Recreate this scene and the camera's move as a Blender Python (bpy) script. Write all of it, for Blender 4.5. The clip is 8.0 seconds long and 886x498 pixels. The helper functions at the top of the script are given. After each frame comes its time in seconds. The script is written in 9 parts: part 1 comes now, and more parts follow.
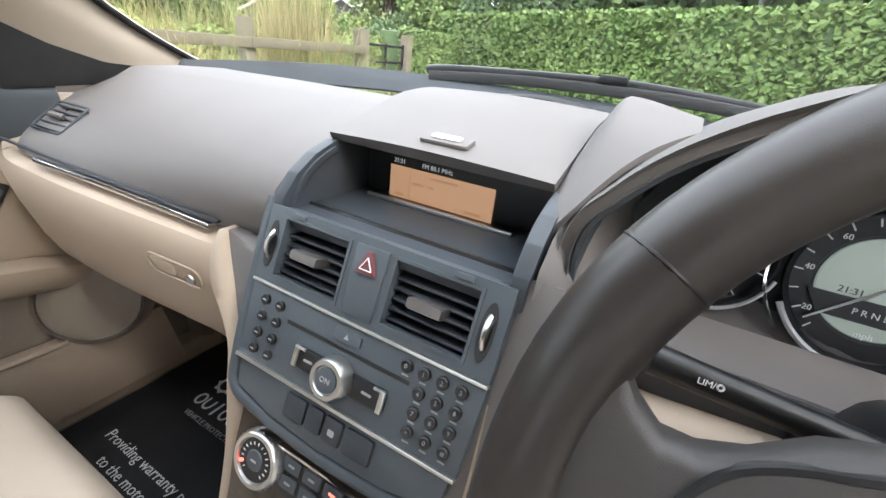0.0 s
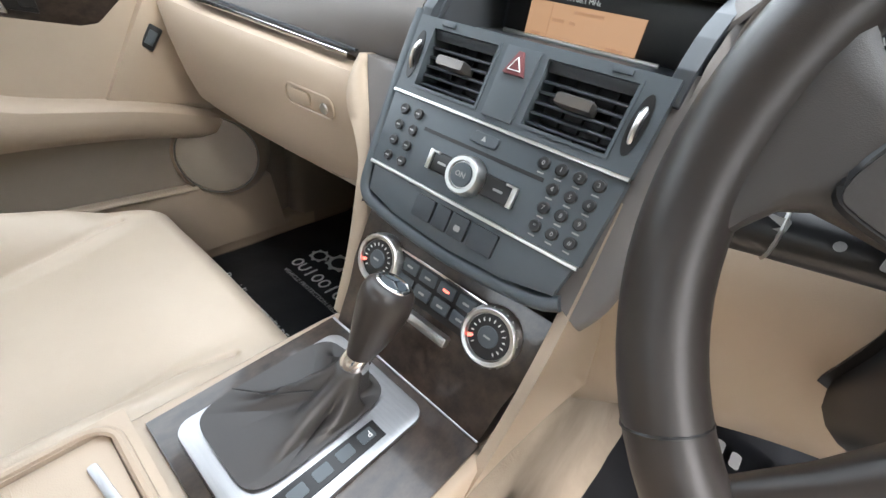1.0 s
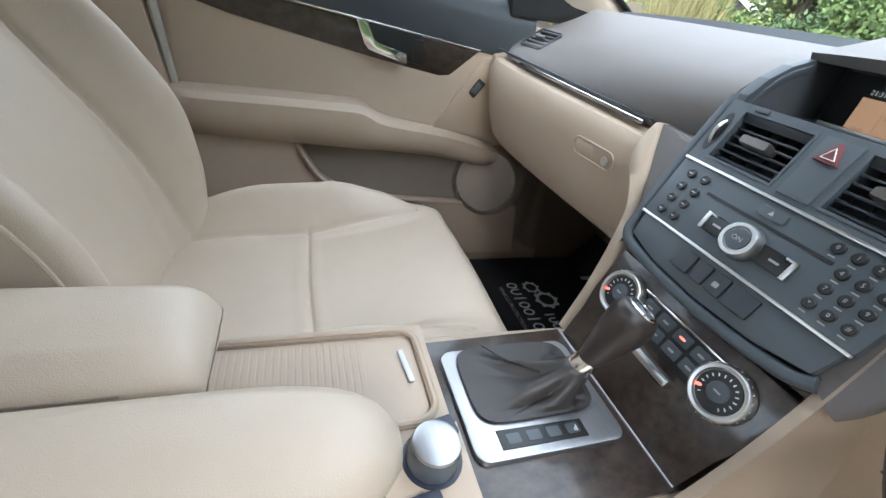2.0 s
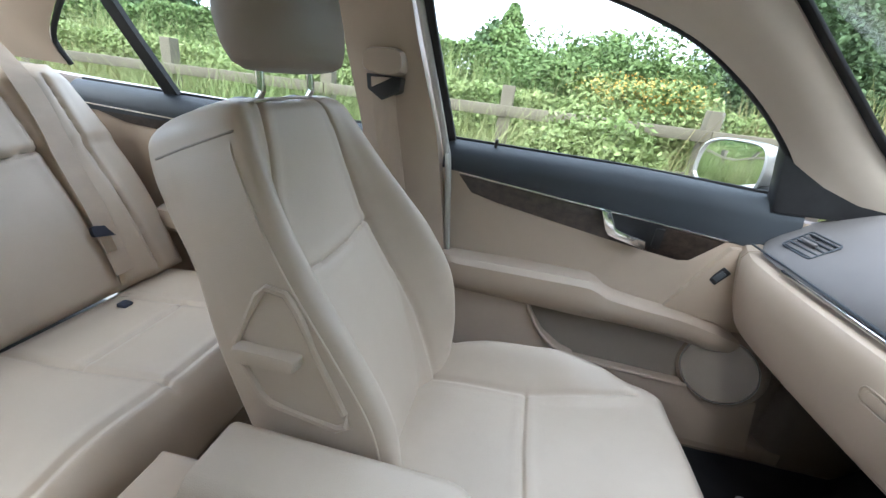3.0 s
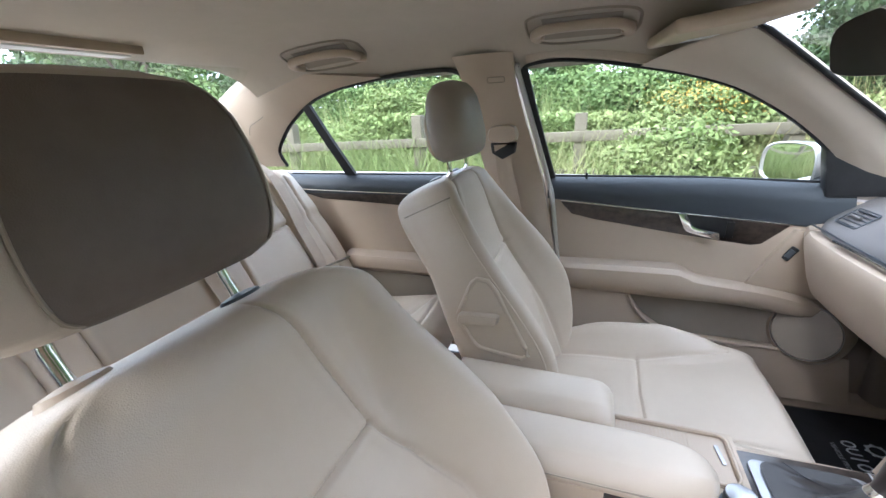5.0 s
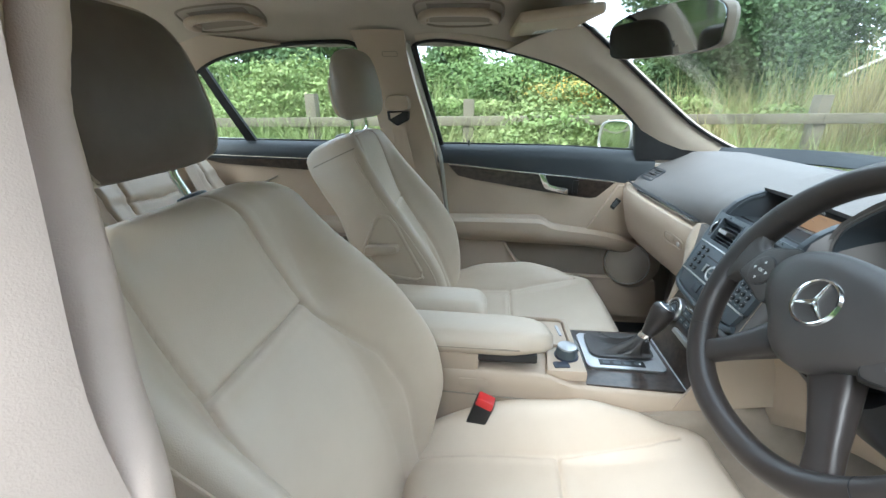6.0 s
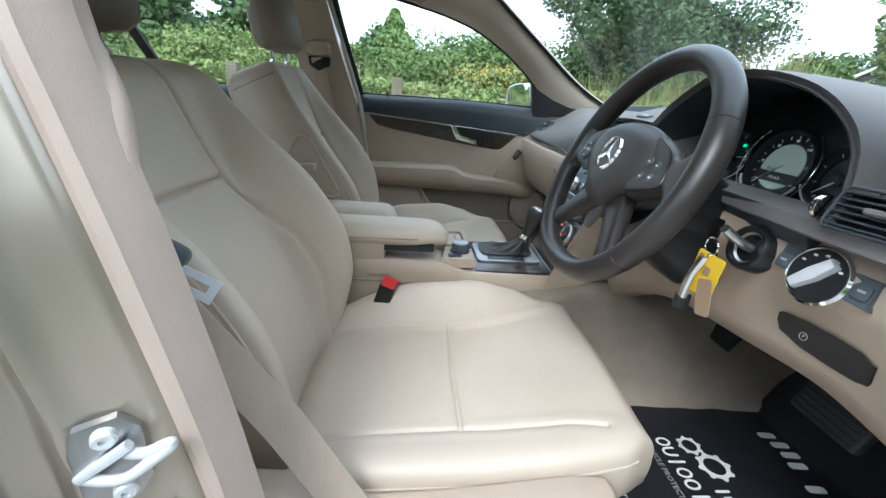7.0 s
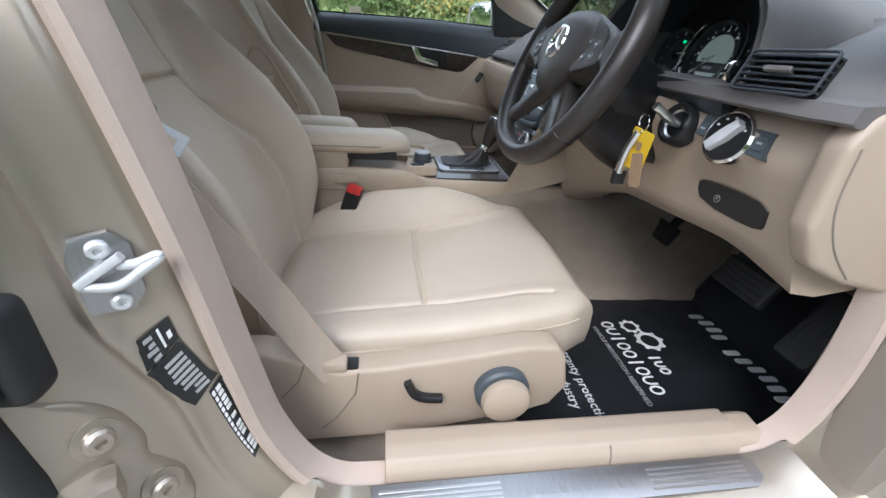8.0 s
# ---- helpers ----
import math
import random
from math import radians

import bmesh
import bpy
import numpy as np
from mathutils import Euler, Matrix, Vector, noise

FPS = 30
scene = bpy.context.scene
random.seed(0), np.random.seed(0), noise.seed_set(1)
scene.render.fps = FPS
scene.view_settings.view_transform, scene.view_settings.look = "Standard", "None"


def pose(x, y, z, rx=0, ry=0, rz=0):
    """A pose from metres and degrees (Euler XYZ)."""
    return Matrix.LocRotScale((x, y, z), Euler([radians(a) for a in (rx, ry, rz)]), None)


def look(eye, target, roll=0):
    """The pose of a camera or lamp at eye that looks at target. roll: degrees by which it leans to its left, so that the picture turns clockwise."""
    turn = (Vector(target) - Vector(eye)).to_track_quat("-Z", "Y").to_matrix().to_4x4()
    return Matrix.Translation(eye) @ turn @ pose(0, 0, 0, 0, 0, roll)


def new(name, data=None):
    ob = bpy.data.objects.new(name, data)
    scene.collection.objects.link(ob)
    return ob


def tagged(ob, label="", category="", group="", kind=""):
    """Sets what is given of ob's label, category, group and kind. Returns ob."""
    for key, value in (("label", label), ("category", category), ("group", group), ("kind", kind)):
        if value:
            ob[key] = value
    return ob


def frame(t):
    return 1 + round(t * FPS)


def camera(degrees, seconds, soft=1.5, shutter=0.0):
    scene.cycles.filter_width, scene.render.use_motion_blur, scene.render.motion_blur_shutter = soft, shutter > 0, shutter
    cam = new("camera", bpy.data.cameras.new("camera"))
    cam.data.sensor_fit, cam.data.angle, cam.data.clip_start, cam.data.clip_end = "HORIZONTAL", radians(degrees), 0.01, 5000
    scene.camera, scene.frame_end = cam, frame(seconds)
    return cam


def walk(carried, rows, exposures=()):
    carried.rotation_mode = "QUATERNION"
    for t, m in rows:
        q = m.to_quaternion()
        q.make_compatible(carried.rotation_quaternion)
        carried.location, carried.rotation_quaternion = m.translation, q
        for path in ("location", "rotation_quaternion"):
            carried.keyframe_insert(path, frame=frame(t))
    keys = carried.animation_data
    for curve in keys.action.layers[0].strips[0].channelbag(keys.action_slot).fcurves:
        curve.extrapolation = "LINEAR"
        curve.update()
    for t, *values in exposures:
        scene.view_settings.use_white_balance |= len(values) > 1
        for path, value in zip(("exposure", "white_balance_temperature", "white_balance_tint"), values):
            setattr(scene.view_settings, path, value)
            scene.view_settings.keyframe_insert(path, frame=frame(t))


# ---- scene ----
cam = camera(94.2, 8.0)
PATH = [
    (0, (0.17, 0.353, 0.989), (-0.657, 1.962, 0.138), 6.4),
    (0.5, (0.167, 0.318, 0.936), (-0.706, 1.814, -0.065), 8.4),
    (1, (0.172, 0.274, 0.895), (-0.797, 1.626, -0.217), 10.0),
    (1.5, (0.185, 0.225, 0.873), (-1.0, 1.362, -0.268), 10.9),
    (2, (0.212, 0.163, 0.899), (-1.359, 0.828, -0.146), 11.9),
    (2.2, (0.212, 0.145, 0.929), (-1.477, 0.569, -0.054), 11.8),
    (3.3, (0.21, 0.034, 1.077), (-1.619, -0.353, 0.367), 6.2),
    (3.5, (0.219, 0.006, 1.092), (-1.608, -0.432, 0.405), 5.2),
    (4, (0.283, -0.036, 1.118), (-1.53, -0.54, 0.44), 2.8),
    (4.2, (0.334, -0.036, 1.123), (-1.467, -0.585, 0.448), 1.6),
    (5.3, (0.641, 0.056, 1.133), (-1.137, -0.601, 0.496), -3.6),
    (5.5, (0.672, 0.041, 1.124), (-1.131, -0.478, 0.431), -2.1),
    (6, (0.771, 0.079, 1.084), (-1.093, -0.101, 0.383), 0.4),
    (6.5, (0.869, 0.119, 1.01), (-1.006, 0.155, 0.315), 4.0),
    (6.8, (0.928, 0.145, 0.974), (-0.944, 0.229, 0.276), 3.8),
    (7, (0.965, 0.151, 0.946), (-0.899, 0.289, 0.236), 3.9),
    (7.5, (1.021, 0.165, 0.912), (-0.801, 0.405, 0.122), 3.3),
    (8, (1.051, 0.165, 0.874), (-0.701, 0.448, -0.048), 4.0),
]
EXPOSURE = [(0, 2.50, 6350, 14), (0.3, 2.55, 6350, 14), (0.6, 2.68, 6350, 12), (1.0, 2.72, 6350, 12), (1.5, 2.55, 6000, 11), (2.2, 2.32, 5850, 10), (3.3, 2.32, 5500, 11), (4.2, 2.30, 5450, 11), (5.3, 2.50, 5550, 15), (6.0, 2.22, 5550, 3), (6.5, 1.95, 5500, 3), (7.0, 1.68, 5500, 5), (7.5, 1.58, 5560, 8), (8.0, 1.44, 5700, 10)]
walk(cam, [(t, look(eye, target, roll)) for t, eye, target, roll in PATH], EXPOSURE)

# ---- world and light: an overcast summer evening ----
world = bpy.data.worlds.new("sky")
scene.world = world
world.use_nodes = True
_n = world.node_tree.nodes
_bg = _n["Background"]
_sky = _n.new("ShaderNodeTexSky")
_sky.sky_type = "NISHITA"
_sky.sun_disc = False
_sky.sun_elevation = radians(46)
_sky.sun_rotation = radians(117)
_sky.air_density, _sky.dust_density, _sky.ozone_density = 1.0, 4.0, 1.0
_mix = _n.new("ShaderNodeMixRGB")
_mix.inputs[0].default_value = 0.72
_mix.inputs[2].default_value = (9.0, 9.4, 10.0, 1)
world.node_tree.links.new(_sky.outputs[0], _mix.inputs[1])
world.node_tree.links.new(_mix.outputs[0], _bg.inputs[0])
_bg.inputs[1].default_value = 0.13
sun = new("sun", bpy.data.lights.new("sun", "SUN"))
sun.data.energy, sun.data.angle, sun.data.color = 0.7, radians(25), (1.0, 0.96, 0.9)
sun.matrix_world = look((7, -3.5, 8), (0, 0, 0))

# ---- materials ----
def rgb(r, g, b):
    return (r, g, b, 1)


def mat(name, color, rough=0.5, metal=0.0, color2=None, grain=0.0, grain_scale=400.0, blotch=8.0, rough_var=0.0, coat=0.0,
        spec=0.5, sheen=0.0, emit=None, emit_strength=0.0, kind="noise", island=0.0, stretch=(1, 1, 1)):
    m = bpy.data.materials.new(name)
    m.use_nodes = True
    t = m.node_tree
    N, L = t.nodes, t.links
    p = N["Principled BSDF"]
    p.inputs["Roughness"].default_value = rough
    p.inputs["Metallic"].default_value = metal
    p.inputs["Specular IOR Level"].default_value = spec
    p.inputs["Coat Weight"].default_value = coat
    p.inputs["Coat Roughness"].default_value = 0.08
    p.inputs["Sheen Weight"].default_value = sheen
    p.inputs["Base Color"].default_value = rgb(*color)
    co = N.new("ShaderNodeTexCoord")
    mp = N.new("ShaderNodeMapping")
    mp.inputs["Scale"].default_value = stretch
    L.new(co.outputs["Object"], mp.inputs["Vector"])
    if color2 is not None:
        no = N.new("ShaderNodeTexNoise")
        no.inputs["Scale"].default_value = blotch
        no.inputs["Detail"].default_value = 6.0
        no.inputs["Roughness"].default_value = 0.65
        L.new(mp.outputs[0], no.inputs["Vector"])
        ra = N.new("ShaderNodeValToRGB")
        ra.color_ramp.elements[0].position, ra.color_ramp.elements[1].position = 0.32, 0.68
        ra.color_ramp.elements[0].color, ra.color_ramp.elements[1].color = rgb(*color), rgb(*color2)
        L.new(no.outputs["Fac"], ra.inputs[0])
        out = ra.outputs[0]
        if island:
            oi = N.new("ShaderNodeNewGeometry")
            hs = N.new("ShaderNodeHueSaturation")
            mr = N.new("ShaderNodeMapRange")
            mr.inputs[3].default_value, mr.inputs[4].default_value = 1 - island, 1 + island
            L.new(oi.outputs["Random Per Island"], mr.inputs[0])
            L.new(mr.outputs[0], hs.inputs["Value"])
            L.new(out, hs.inputs["Color"])
            out = hs.outputs[0]
        L.new(out, p.inputs["Base Color"])
        if rough_var:
            mr2 = N.new("ShaderNodeMapRange")
            mr2.inputs[3].default_value, mr2.inputs[4].default_value = rough - rough_var, rough + rough_var
            L.new(no.outputs["Fac"], mr2.inputs[0])
            L.new(mr2.outputs[0], p.inputs["Roughness"])
    if grain:
        g = N.new("ShaderNodeTexVoronoi" if kind == "cells" else "ShaderNodeTexNoise")
        g.inputs["Scale"].default_value = grain_scale
        L.new(mp.outputs[0], g.inputs["Vector"])
        b = N.new("ShaderNodeBump")
        b.inputs["Strength"].default_value = grain
        b.inputs["Distance"].default_value = 0.001
        L.new(g.outputs[0], b.inputs["Height"])
        L.new(b.outputs[0], p.inputs["Normal"])
    if emit is not None:
        p.inputs["Emission Color"].default_value = rgb(*emit)
        p.inputs["Emission Strength"].default_value = emit_strength
    return m


LEATHER = mat("cream_leather", (0.488, 0.405, 0.315), 0.42, color2=(0.528, 0.444, 0.350), grain=0.22, grain_scale=900, blotch=7, kind="cells", rough_var=0.07)
# Headrest copies of the cream leather: shade and grime darkened in, lit sides paler.
SHADED_LEATHER = mat("shaded_leather", (0.25, 0.212, 0.180), 0.48, color2=(0.285, 0.243, 0.207), grain=0.2, grain_scale=900, blotch=7, kind="cells", rough_var=0.06)
SHADED_GRIMY_LEATHER = mat("shaded_grimy_leather", (0.090, 0.070, 0.056), 0.52, color2=(0.130, 0.104, 0.086), grain=0.2, grain_scale=900, blotch=9, kind="cells", rough_var=0.06)
LIT_LEATHER = mat("lit_leather", (0.42, 0.365, 0.305), 0.46, color2=(0.46, 0.40, 0.335), grain=0.2, grain_scale=900, blotch=7, kind="cells", rough_var=0.06)
BEIGE = mat("beige_plastic", (0.412, 0.328, 0.248), 0.48, color2=(0.442, 0.354, 0.270), grain=0.15, grain_scale=1300, blotch=5, kind="cells")
TAUPE_PLASTIC = mat("warm_taupe_plastic", (0.315, 0.254, 0.194), 0.52, color2=(0.345, 0.28, 0.214), grain=0.2, grain_scale=1300, blotch=5, kind="cells")
# Darker copy of the beige, for joints and for recesses that lie in shade.
BEIGE_SHADE = mat("darkened_beige_plastic", (0.24, 0.204, 0.162), 0.55, color2=(0.27, 0.23, 0.185), grain=0.2, grain_scale=1300, blotch=5, kind="cells")
PILLAR = mat("pale_pillar_trim", (0.50, 0.430, 0.350), 0.62, color2=(0.54, 0.465, 0.380), grain=0.3, grain_scale=1400, blotch=7)
HEADLINING = mat("woven_headlining", (0.43, 0.378, 0.312), 0.9, color2=(0.46, 0.406, 0.337), grain=0.4, grain_scale=1500, blotch=9)
CARPET = mat("taupe_carpet", (0.25, 0.205, 0.160), 0.95, color2=(0.32, 0.265, 0.208), grain=0.9, grain_scale=700, blotch=14)
DASH = mat("brown_grey_dash_foam", (0.140, 0.129, 0.124), 0.60, color2=(0.158, 0.146, 0.140), spec=0.32, grain=0.22, grain_scale=1500, blotch=6, kind="cells", rough_var=0.05)
STACK = mat("anthracite_plastic", (0.064, 0.077, 0.088), 0.42, color2=(0.074, 0.089, 0.102), grain=0.08, grain_scale=1600, blotch=20)
BAY = mat("blue_black_plastic", (0.031, 0.037, 0.044), 0.42, color2=(0.038, 0.045, 0.053), grain=0.05, grain_scale=1600, blotch=20)
BLACK = mat("black_plastic", (0.008, 0.008, 0.009), 0.38, color2=(0.016, 0.016, 0.017), blotch=30)
DOORTOP = mat("charcoal_door_foam", (0.03, 0.036, 0.042), 0.5, color2=(0.036, 0.043, 0.05), grain=0.3, grain_scale=900, blotch=8, kind="cells")
RIM_LEATHER = mat("dark_brown_leather", (0.025, 0.020, 0.018), 0.36, color2=(0.036, 0.030, 0.027), grain=0.07, grain_scale=2600, blotch=9, kind="cells", rough_var=0.08)
HUB = mat("grey_brown_hub_plastic", (0.047, 0.042, 0.040), 0.46, color2=(0.056, 0.050, 0.047), grain=0.10, grain_scale=2200, blotch=9, kind="cells", rough_var=0.06)
GAITER = mat("charcoal_soft_leather", (0.030, 0.027, 0.026), 0.42, color2=(0.040, 0.036, 0.034), grain=0.14, grain_scale=1900, blotch=9, kind="cells", rough_var=0.06)
WOOD = mat("dark_burr_wood", (0.010, 0.0065, 0.005), 0.30, color2=(0.055, 0.038, 0.029), blotch=85, coat=0.45, stretch=(1, 0.6, 1))
CHROME = mat("chrome", (0.86, 0.86, 0.85), 0.12, 1.0)
SILVER = mat("satin_silver", (0.62, 0.62, 0.61), 0.32, 1.0, color2=(0.66, 0.66, 0.65), blotch=40)
ZINC = mat("zinc_plated_steel", (0.66, 0.67, 0.68), 0.42, 0.35, color2=(0.72, 0.73, 0.74), blotch=40)
TAB = mat("satin_bronze_grey", (0.20, 0.185, 0.175), 0.34, 0.8, color2=(0.24, 0.222, 0.21), blotch=40)
ALU = mat("brushed_aluminium", (0.42, 0.42, 0.43), 0.40, 1.0, color2=(0.48, 0.48, 0.49), blotch=30, stretch=(1, 12, 1))
RUBBER = mat("black_rubber", (0.015, 0.015, 0.016), 0.7, color2=(0.02, 0.02, 0.02), blotch=20)
SEAL = mat("beige_door_seal", (0.452, 0.358, 0.294), 0.75, color2=(0.495, 0.394, 0.325), grain=0.3, grain_scale=900, blotch=12)
PAINT = mat("champagne_paint", (0.385, 0.335, 0.268), 0.30, 0.60, color2=(0.415, 0.362, 0.292), blotch=3, coat=0.5)
PAINT_PALE = mat("pale_silver_paint", (0.46, 0.445, 0.41), 0.3, 0.3, color2=(0.49, 0.475, 0.44), blotch=4, coat=0.7)
MATFOIL = mat("black_paper_mat", (0.012, 0.013, 0.015), 0.42, color2=(0.018, 0.019, 0.022), grain=0.5, grain_scale=60, blotch=9)
WHITE = mat("white_print", (0.75, 0.75, 0.74), 0.6)
DIMWHITE = mat("grey_print", (0.35, 0.35, 0.35), 0.6)
HAZARD = mat("dull_red_plastic", (0.15, 0.042, 0.046), 0.5)
RED = mat("red_plastic", (0.55, 0.03, 0.03), 0.35)
YELLOW = mat("yellow_tag", (0.72, 0.48, 0.02), 0.5)
BROWN_TAG = mat("brown_card_tag", (0.30, 0.20, 0.12), 0.7)
BELT = mat("beige_webbing", (0.43, 0.345, 0.268), 0.7, color2=(0.48, 0.39, 0.30), grain=0.7, grain_scale=900, blotch=10, stretch=(1, 4, 1))
NAVY = mat("dark_blue_plastic", (0.025, 0.03, 0.05), 0.4)
SCREEN = mat("orange_screen", (0.22, 0.13, 0.08), 0.25, emit=(0.72, 0.43, 0.24), emit_strength=0.105)
SCREEN_DARK = mat("screen_print", (0.16, 0.08, 0.045), 0.3, emit=(0.45, 0.25, 0.13), emit_strength=0.13)
DIAL_LCD = mat("grey_dial_screen", (0.20, 0.24, 0.21), 0.2, emit=(0.35, 0.42, 0.36), emit_strength=0.10)
LIT_TEXT = mat("lit_print", (0.36, 0.38, 0.37), 0.4, emit=(0.8, 0.85, 0.82), emit_strength=0.06)
GREEN_LAMP = mat("green_lamp", (0.02, 0.2, 0.08), 0.4, emit=(0.02, 0.6, 0.2), emit_strength=0.5)
RED_LAMP = mat("red_lamp", (0.5, 0.05, 0.05), 0.4, emit=(1.0, 0.15, 0.1), emit_strength=0.6)
STICKER = mat("black_sticker", (0.015, 0.015, 0.016), 0.35)
MIRROR_DIM = mat("dimmed_mirror_glass", (0.22, 0.24, 0.25), 0.03, 1.0)
MIRROR = mat("mirror_glass", (0.9, 0.92, 0.93), 0.02, 1.0)
GRASS = mat("green_grass", (0.185, 0.246, 0.084), 0.65, color2=(0.308, 0.319, 0.140), blotch=0.9, island=0.28, spec=0.15)
STRAW = mat("dry_grass", (0.34, 0.285, 0.145), 0.8, color2=(0.27, 0.25, 0.11), blotch=1.2, island=0.3, spec=0.18)
LEAF = mat("hedge_leaves", (0.112, 0.180, 0.060), 0.72, color2=(0.195, 0.262, 0.096), blotch=2.2, island=0.26, spec=0.15)
LEAF_PALE = mat("weed_leaves", (0.182, 0.255, 0.084), 0.72, color2=(0.288, 0.330, 0.134), blotch=2.0, island=0.28, spec=0.15)
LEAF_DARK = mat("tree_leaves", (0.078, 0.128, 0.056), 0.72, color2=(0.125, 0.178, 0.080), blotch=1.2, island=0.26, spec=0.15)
FLOWER = mat("orange_flowers", (0.66, 0.34, 0.05), 0.7, color2=(0.58, 0.42, 0.10), blotch=4)
BARK = mat("brown_bark", (0.10, 0.075, 0.05), 0.9, color2=(0.15, 0.115, 0.08), grain=0.9, grain_scale=60, blotch=9)
FENCE_WOOD = mat("weathered_fence_wood", (0.13, 0.112, 0.076), 0.85, color2=(0.19, 0.165, 0.115), grain=0.6, grain_scale=120, blotch=6, stretch=(1, 0.2, 1))
GROUND = mat("rough_grass_ground", (0.10, 0.13, 0.045), 0.95, color2=(0.19, 0.17, 0.09), blotch=0.7, grain=0.8, grain_scale=30)
TRACK = mat("grey_gravel_track", (0.24, 0.225, 0.195), 0.95, color2=(0.31, 0.29, 0.255), blotch=2.5, grain=0.9, grain_scale=90)
SLATE = mat("dark_roof_sheet", (0.045, 0.05, 0.06), 0.6, color2=(0.06, 0.065, 0.075), blotch=2)
SHED = mat("dark_shed_boards", (0.045, 0.043, 0.046), 0.8, color2=(0.065, 0.062, 0.064), blotch=2)
ROOFING = mat("grey_roof_sheet", (0.22, 0.23, 0.24), 0.7, color2=(0.28, 0.29, 0.30), blotch=1.5)
RENDERWALL = mat("pale_wall", (0.55, 0.54, 0.50), 0.8, color2=(0.6, 0.59, 0.55), blotch=1)
IRON = mat("black_iron", (0.015, 0.015, 0.016), 0.5, 0.5)


def glass_mat(name, tint, gloss):
    m = bpy.data.materials.new(name)
    m.use_nodes = True
    N, L = m.node_tree.nodes, m.node_tree.links
    N.clear()
    o, mx = N.new("ShaderNodeOutputMaterial"), N.new("ShaderNodeMixShader")
    tr, gl, fr = N.new("ShaderNodeBsdfTransparent"), N.new("ShaderNodeBsdfGlossy"), N.new("ShaderNodeLayerWeight")
    pw, ml = N.new("ShaderNodeMath"), N.new("ShaderNodeMath")
    pw.operation, ml.operation = "POWER", "MULTIPLY_ADD"
    pw.inputs[1].default_value = 5.0
    ml.inputs[1].default_value, ml.inputs[2].default_value = 0.45 * gloss, 0.02 * gloss
    tr.inputs[0].default_value = rgb(*tint)
    gl.inputs["Roughness"].default_value = 0.03
    fr.inputs[0].default_value = 0.5
    L.new(fr.outputs["Facing"], pw.inputs[0])
    L.new(pw.outputs[0], ml.inputs[0])
    L.new(ml.outputs[0], mx.inputs[0])
    L.new(tr.outputs[0], mx.inputs[1])
    L.new(gl.outputs[0], mx.inputs[2])
    L.new(mx.outputs[0], o.inputs[0])
    return m


GLASS = glass_mat("car_glass", (0.95, 0.97, 0.955), 1.0)

# ---- mesh helpers ----
V = Vector


def finish(bm, name, material, sharp=38):
    bmesh.ops.recalc_face_normals(bm, faces=bm.faces)
    me = bpy.data.meshes.new(name)
    bm.to_mesh(me)
    bm.free()
    me.materials.append(material)
    me.shade_smooth()
    me.set_sharp_from_angle(angle=radians(sharp))
    return me


def part(name, bm, material, parent, label="", sharp=38):
    """One mesh object under a thing or under a part; the mesh is given in world places."""
    ob = new(name, finish(bm, name, material, sharp))
    ob.parent = parent
    if parent.type == "EMPTY":
        ob.matrix_parent_inverse = parent.matrix_basis.inverted()
    if label:
        ob["label"] = label
    return ob


def thing(name, at, label, category, group="", kind=""):
    ob = new(name)
    ob.empty_display_size = 0.05
    ob.matrix_basis = Matrix.Translation(at)
    return tagged(ob, label, category, group, kind)


def solid(name, bm, material, label, category="", group="", kind="", sharp=38):
    return tagged(new(name, finish(bm, name, material, sharp)), label, category, group, kind)


def rbox(lo, hi, r=0.004, seg=2, m=None):
    bm = bmesh.new()
    bmesh.ops.create_cube(bm, size=1)
    lo, hi = V(lo), V(hi)
    for v in bm.verts:
        v.co = V([lo[i] + (v.co[i] + 0.5) * (hi[i] - lo[i]) for i in range(3)])
    if r > 0:
        bmesh.ops.bevel(bm, geom=bm.edges[:], offset=min(r, 0.49 * min(hi - lo)), segments=seg, profile=0.6, affect="EDGES")
    if m is not None:
        bm.transform(m)
    return bm


def join(*bms):
    out = bms[0]
    for b in bms[1:]:
        me = bpy.data.meshes.new("tmp")
        b.to_mesh(me)
        b.free()
        out.from_mesh(me)
        bpy.data.meshes.remove(me)
    return out


def prism(poly, axis, a, b, r=0.0, seg=2):
    """A polygon in the plane across axis (x: y,z; y: x,z; z: x,y), drawn out from a to b."""
    bm = bmesh.new()
    put = {"x": lambda p, s: (s, p[0], p[1]), "y": lambda p, s: (p[0], s, p[1]), "z": lambda p, s: (p[0], p[1], s)}[axis]
    lo, hi = [bm.verts.new(put(p, a)) for p in poly], [bm.verts.new(put(p, b)) for p in poly]
    n = len(poly)
    bm.faces.new(lo[::-1])
    bm.faces.new(hi)
    for i in range(n):
        bm.faces.new((lo[i], lo[(i + 1) % n], hi[(i + 1) % n], hi[i]))
    bmesh.ops.recalc_face_normals(bm, faces=bm.faces)
    if r > 0:
        bmesh.ops.bevel(bm, geom=bm.edges[:], offset=r, segments=seg, profile=0.6, affect="EDGES")
    return bm


def loft(rings, ring_closed=True, caps=True, loop=False):
    bm = bmesh.new()
    rows = [[bm.verts.new(p) for p in ring] for ring in rings]
    n = len(rows[0])
    pairs = list(zip(rows, rows[1:])) + ([(rows[-1], rows[0])] if loop else [])
    for a, b in pairs:
        for i in range(n if ring_closed else n - 1):
            j = (i + 1) % n
            bm.faces.new((a[i], a[j], b[j], b[i]))
    if caps and ring_closed and not loop:
        bm.faces.new(rows[0][::-1])
        bm.faces.new(rows[-1])
    return bm


